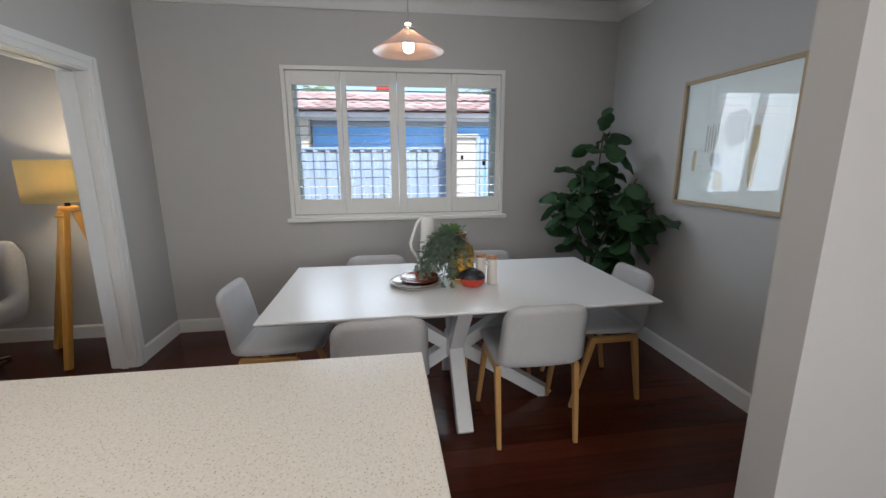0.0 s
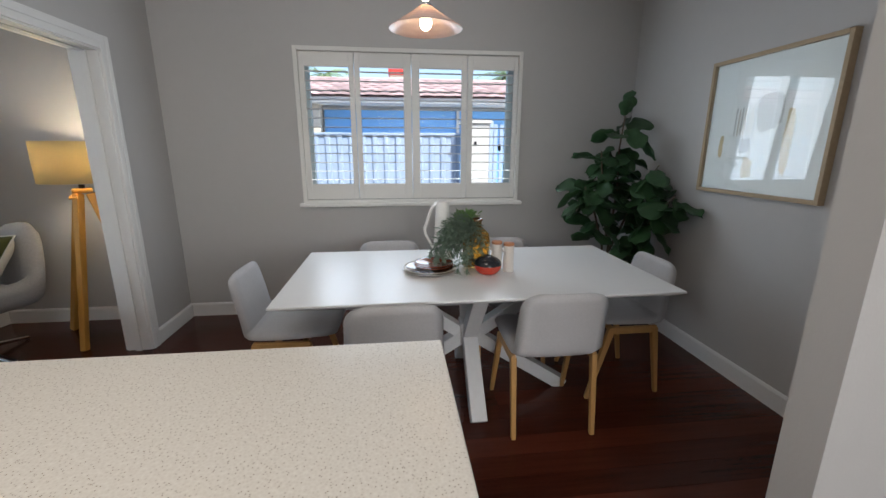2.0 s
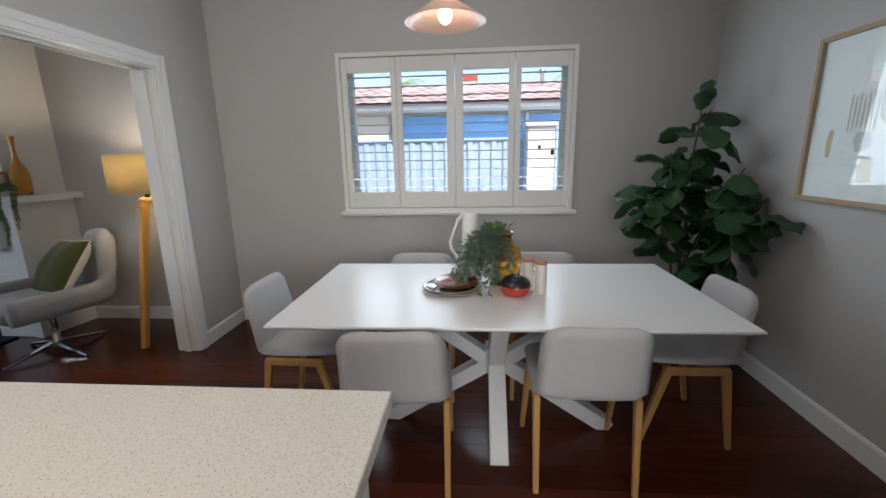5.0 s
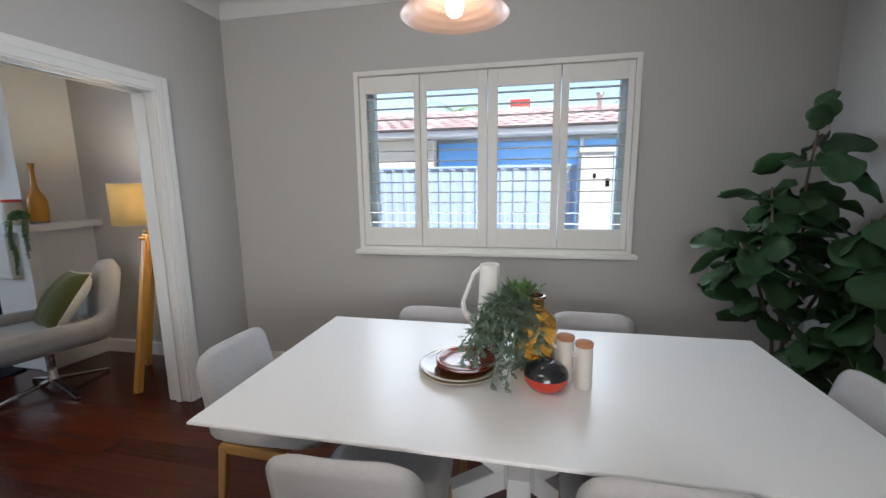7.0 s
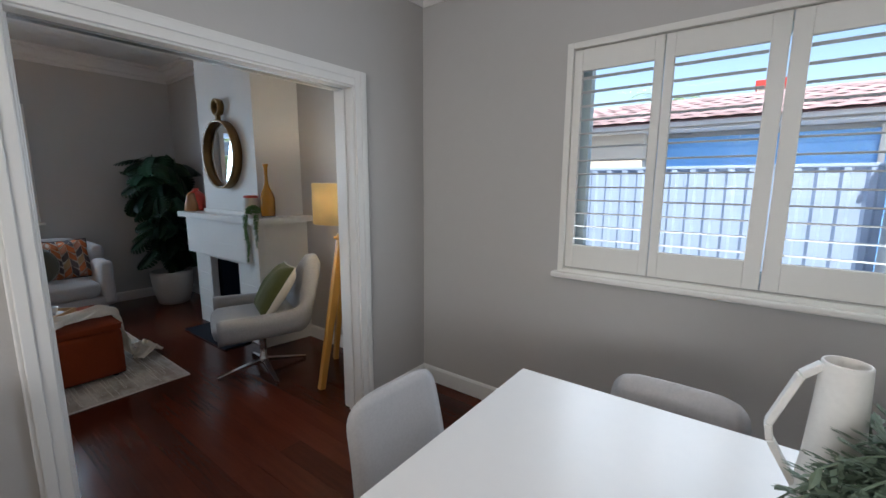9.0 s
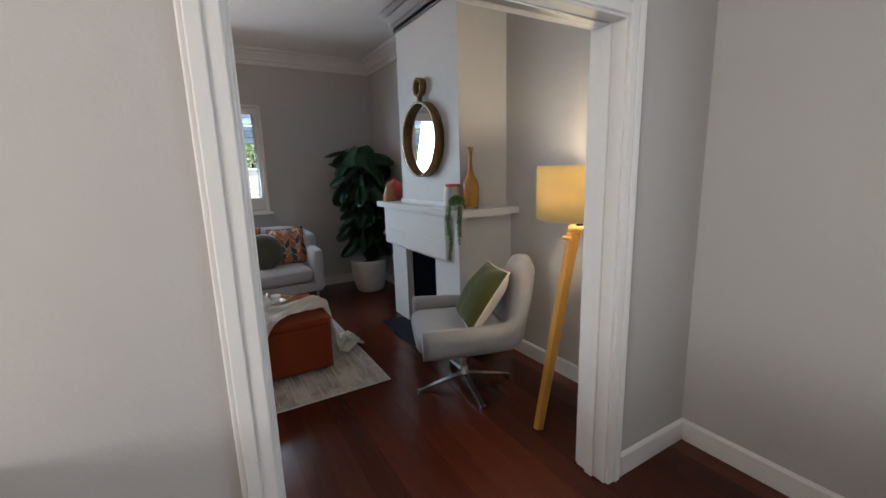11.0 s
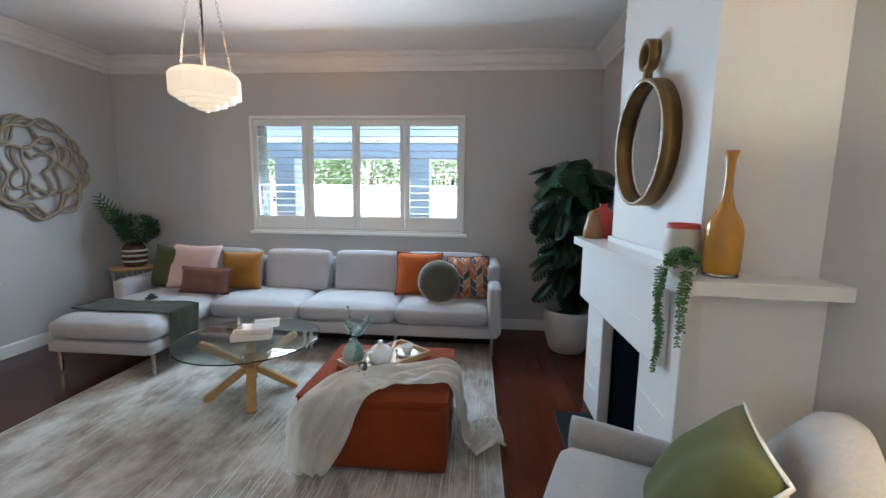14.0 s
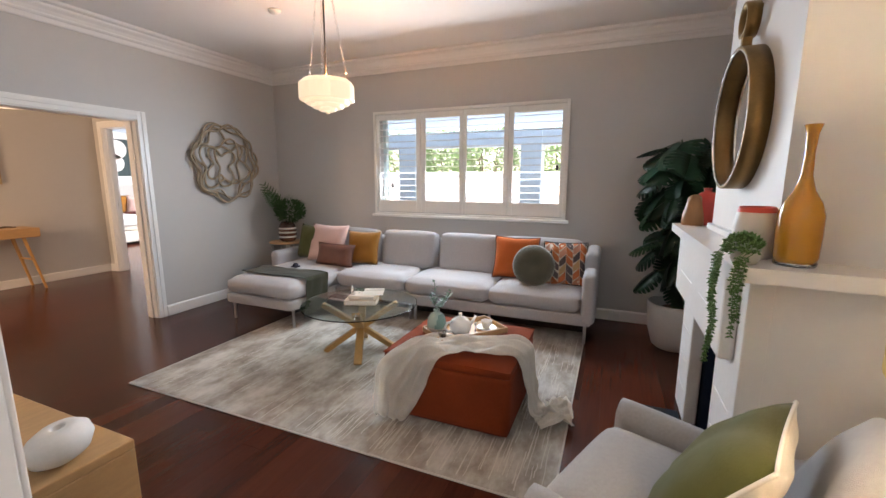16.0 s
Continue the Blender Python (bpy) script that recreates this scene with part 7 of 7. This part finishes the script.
# ---- outside the dining window ----
fence = thing("fence", "pale corrugated steel boundary fence", "fence", kind="structure")
FYY = 7.0
for k in range(12):
    x0 = -5.4 + k * 0.55
    bm = B()
    box(bm, (x0, FYY, -0.30), (x0 + 0.548, FYY + 0.012, 1.63))
    for i in range(3):
        prism(bm, [(x0 + 0.03 + i * 0.183, FYY - 0.001), (x0 + 0.055 + i * 0.183, FYY - 0.03), (x0 + 0.105 + i * 0.183, FYY - 0.03), (x0 + 0.13 + i * 0.183, FYY - 0.001)], -0.30, 1.628)
    part("panel", bm, FENCE, fence)
part("cap_rail", boxed((-5.4, FYY - 0.035, 1.63), (1.20, FYY + 0.035, 1.665), 0.006), FENCE, fence)
gp = thing("gate_pillar", "white rendered gate pillar with a small dark letter slot", "gate pillar")
part("pillar", boxed((1.22, 6.70, -0.318), (1.62, 7.10, 1.80), 0.012), WHITEW, gp)
part("cap", boxed((1.19, 6.67, 1.80), (1.65, 7.13, 1.86), 0.012), WHITEW, gp)
part("slot", boxed((1.375, 6.692, 1.47), (1.415, 6.699, 1.53), 0.002), BLACKM, gp)
gate = thing("metal_gate", "pale blue-grey metal gate with vertical bars", "gate")
part("gate_frame", boxed((1.66, 6.86, -0.25), (1.72, 6.92, 1.85), 0.004), FENCE, gate)
part("gate_frame", boxed((2.60, 6.86, -0.25), (2.66, 6.92, 1.85), 0.004), FENCE, gate)
for k in range(9):
    part("bar", boxed((1.73 + k * 0.097, 6.87, -0.22), (1.79 + k * 0.097, 6.91, 1.80), 0.003), FENCE, gate)
nb = thing("neighbour_house", "cream rendered house with a blue door and terracotta tiled roof", "house")
part("wall", boxed((-9.0, 9.6, -0.318), (-1.45, 14.0, 2.35), 0.01), RENDERW, nb)
part("wall", boxed((-1.45, 10.0, -0.318), (7.0, 14.0, 2.35), 0.01), WHITEW, nb)
part("roller_door", boxed((-1.40, 9.90, -0.318), (3.2, 9.998, 2.26), 0.004), BLUEP, nb, "bright blue garage door")
for k in range(9):
    z = 0.0 + k * 0.26
    part("door_rib", boxed((-1.38, 9.885, z), (3.18, 9.8995, z + 0.012), 0.002), BLUEP, nb)
part("downpipe", boxed((1.55, 9.83, -0.30), (1.62, 9.884, 2.30), 0.01), WHITEW, nb)
part("fascia", boxed((-9.3, 9.30, 2.36), (7.3, 9.36, 2.47), 0.004), WHITEW, nb)
part("soffit", boxed((-9.3, 9.36, 2.35), (7.3, 10.0, 2.37), 0.0), WHITEW, nb)
slope = radians(16)
bm = B()
vs = [bm.verts.new(p) for p in ((-9.4, 9.25, 2.47), (7.4, 9.25, 2.47), (4.6, 12.1, 2.47 + 2.85 * math.tan(slope)), (-6.4, 12.1, 2.47 + 2.85 * math.tan(slope)))]
bm.faces.new(vs)
vs2 = [bm.verts.new(p) for p in ((-9.4, 14.95, 2.47), (7.4, 14.95, 2.47))]
bm.faces.new((vs[3], vs[2], vs2[1], vs2[0]))
bm.faces.new((vs[0], vs[3], vs2[0]))
bm.faces.new((vs[1], vs2[1], vs[2]))
roof = part("roof", bm, TILE, nb, "terracotta tiled hip roof")
me_t = bpy.data.meshes.new("roof_tile")
bm = B()
for i in range(5):
    f0, f1 = i / 5, (i + 1) / 5
    w = 0.30
    z0, z1 = 0.015 * math.sin(math.pi * f0), 0.015 * math.sin(math.pi * f1)
    a = [bm.verts.new(p) for p in ((f0 * w, 0, z0 + 0.007), (f1 * w, 0, z1 + 0.007), (f1 * w, 0.36, z1), (f0 * w, 0.36, z0))]
    bm.faces.new(a)
bm.to_mesh(me_t)
bm.free()
me_t.materials.append(TILE)
for r in range(8):
    for c in range(34):
        x = -4.4 + c * 0.30 + (r % 2) * 0.15
        tob = new("roof_tile", me_t)
        tob.parent = roof
        tob.matrix_local = Matrix.Translation((x, 9.22 + r * 0.32 * math.cos(slope), 2.49 + r * 0.32 * math.sin(slope))) @ Matrix.Rotation(slope, 4, "X")
stack = thing("chimney", "short rendered chimney with a red brick cap on the neighbouring roof", "chimney")
part("shaft", boxed((0.04, 12.9, 2.9), (0.50, 13.3, 3.50), 0.006), RENDERW, stack)
part("cap", boxed((0.0, 12.86, 3.50), (0.54, 13.34, 3.66), 0.01), CORAL, stack, "red brick cap")
flue = thing("roof_vent", "small metal vent pipe on the neighbouring roof", "roof vent")
part("pipe", lathe(B(), [(0, 2.9), (0.05, 2.9), (0.05, 3.3), (0.09, 3.32), (0.09, 3.4), (0, 3.42)], 16, (2.1, 11.2, 0)), STEEL, flue, "", True)


def palm_tree(x, y, h, seed):
    t = thing("palm_tree", "tall palm with a crown of arching green fronds", "palm tree", pose(x, y, -0.32))
    part("trunk", sweep(B(), [(0, 0, 0), (0.1, 0, h * 0.5), (0, 0, h)], [0.22, 0.17, 0.14], 12), BARK, t, "", True)
    r3 = random.Random(seed)
    for k in range(22):
        a = k * 2.4
        ln = r3.uniform(1.2, 1.9)
        upz = r3.uniform(-0.2, 1.0)
        bm2 = B()
        line = []
        for i in range(9):
            f = i / 8
            line.append(Vector((math.cos(a) * ln * f, math.sin(a) * ln * f, h + upz * ln * f - 1.0 * ln * f * f * 0.7)))
        sweep(bm2, line, 0.015, 5)
        for i in range(1, 9):
            run = (line[i] - line[i - 1]).normalized()
            side = run.cross(Vector((0, 0, 1))).normalized()
            for sg in (-1, 1):
                for q in (0, 0.5):
                    o = line[i] - run * q * ln / 8
                    e = o + (side * sg + run * 0.6 - Vector((0, 0, 0.4))).normalized() * 0.42
                    w = run * 0.025
                    bm2.faces.new([bm2.verts.new(p) for p in (o - w, e, o + w)])
        part("frond", bm2, HEDGE, t)


palm_tree(-3.55, 24.0, 5.5, 1)
palm_tree(5.3, 20.0, 5.0, 2)


def shrub(name, label, c, size, n, seed, leaf=0.12):
    """A bushy crown of many small leaves on short limbs."""
    t = thing(name, label, "shrub", pose(c[0], c[1], -0.319))
    r3 = random.Random(seed)
    bm2 = B()
    for k in range(5):
        a = k * 1.3
        sweep(bm2, [(0, 0, 0), (size[0] * 0.25 * math.cos(a), size[1] * 0.25 * math.sin(a), size[2] * 0.5), (size[0] * 0.4 * math.cos(a), size[1] * 0.4 * math.sin(a), size[2] * 0.8)], [0.06, 0.04, 0.015], 6)
    part("limbs", bm2, BARK, t)
    bm2 = B()
    for k in range(n):
        a, b = r3.uniform(0, 6.283), r3.uniform(-1, 1)
        s = math.sqrt(1 - b * b)
        d = Vector((s * math.cos(a), s * math.sin(a), b))
        rad = r3.uniform(0.55, 1.0) * (1 + 0.35 * noise.noise(d * 2.3 + Vector((seed, 0, 0))))
        p = Vector((d.x * size[0] * rad, d.y * size[1] * rad, size[2] * 0.55 + d.z * size[2] * 0.5 * rad))
        way = (d + Vector((r3.uniform(-1, 1), r3.uniform(-1, 1), r3.uniform(-0.5, 1)))).normalized()
        side = way.orthogonal().normalized() * leaf * 0.35
        bm2.faces.new([bm2.verts.new(q) for q in (p, p + way * leaf * 0.5 + side, p + way * leaf, p + way * leaf * 0.5 - side)])
    part("crown", bm2, HEDGE, t)


# ---- outside the front window: verandah, garden ----
for k, yy in enumerate((-0.51, 1.60, 4.2, -3.2)):
    ps = thing("verandah_post", "square painted verandah post in shade", "post", group="verandah posts")
    part("post", boxed((-8.10, yy - 0.16, -0.05), (-7.82, yy + 0.16, 2.22), 0.008), POSTB, ps)
    part("plinth", boxed((-8.13, yy - 0.20, -0.10), (-7.79, yy + 0.20, 0.25), 0.01), POSTB, ps)
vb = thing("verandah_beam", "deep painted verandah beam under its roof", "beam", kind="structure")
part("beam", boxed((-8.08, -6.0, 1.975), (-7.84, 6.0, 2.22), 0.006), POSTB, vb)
part("verandah_roof", boxed((-8.35, -6.0, 2.33), (-6.19, 6.0, 2.336), 0.0), VROOF, vb, "assumed thin roof sheet, translucent to pass light to the posts")
deck = structure("verandah_floor", boxed((-8.4, -6.0, -0.31), (-6.19, 6.0, -0.10), 0.01), GROUND, "pale concrete verandah floor", "verandah floor")
lowwall = thing("garden_wall", "white garden wall along the street", "garden wall")
part("wall", boxed((-14.2, -9.0, -0.318), (-14.0, 12.0, 1.62), 0.01), WHITEW, lowwall)
part("coping", boxed((-14.25, -9.0, 1.62), (-13.95, 12.0, 1.69), 0.01), WHITEW, lowwall)
r4 = random.Random(40)
for k in range(9):
    shrub("garden_shrub", "leafy green garden shrub in full sun", (-17.5 + r4.uniform(-1.5, 1.5), -9 + k * 2.5 + r4.uniform(-0.6, 0.6)), (1.7, 1.8, r4.uniform(3.2, 4.2)), 3600, 50 + k, 0.15)
# ---- ground and floorboards ----
bm = B()
bm.faces.new([bm.verts.new(p) for p in ((-900, -900, -0.32), (900, -900, -0.32), (900, 900, -0.32), (-900, 900, -0.32))])
structure("ground", bm, GROUND, "pale sunlit paved ground", "ground")
floor = structure("floor", boxed((-9.0, -8.3, -0.30), (3.5, YN + 0.2, -0.006)), FLOOR, "dark red jarrah floorboards with a satin finish", "floor")
rnd = random.Random(5)
plank_meshes = {}


def plank_mesh(length, wide):
    if (length, wide) not in plank_meshes:
        bm2 = boxed((0, 0.0005, -0.0055), (length - 0.001, wide - 0.0005, 0.0))
        me = bpy.data.meshes.new("plank")
        bm2.to_mesh(me)
        bm2.free()
        me.materials.append(PLANK)
        plank_meshes[(length, wide)] = me
    return plank_meshes[(length, wide)]


PW = 0.13
y = HY
while y < YN - 0.001:
    x_end = XR if y > -1.6 else -0.5
    x = XL if y > -1.6 else HX - 0.12
    first = True
    while x < x_end - 0.01:
        length = rnd.choice((2.4, 3.0, 3.6, 4.2)) if not first else rnd.choice((1.2, 1.8, 2.4, 3.0))
        first = False
        if x_end - x - length < 0.5:
            length = round(x_end - x, 2)
        ob = new("plank", plank_mesh(round(length, 2), PW))
        ob.location = (x, y, 0)
        ob.parent = floor
        x += length
    y += PW
bm = boxed((-8.8, -8.1, -0.0055), (HX - 0.12, -2.95, 0.0))
tagged(part("bedroom_boards", bm, PLANK, floor), kind="stuff")
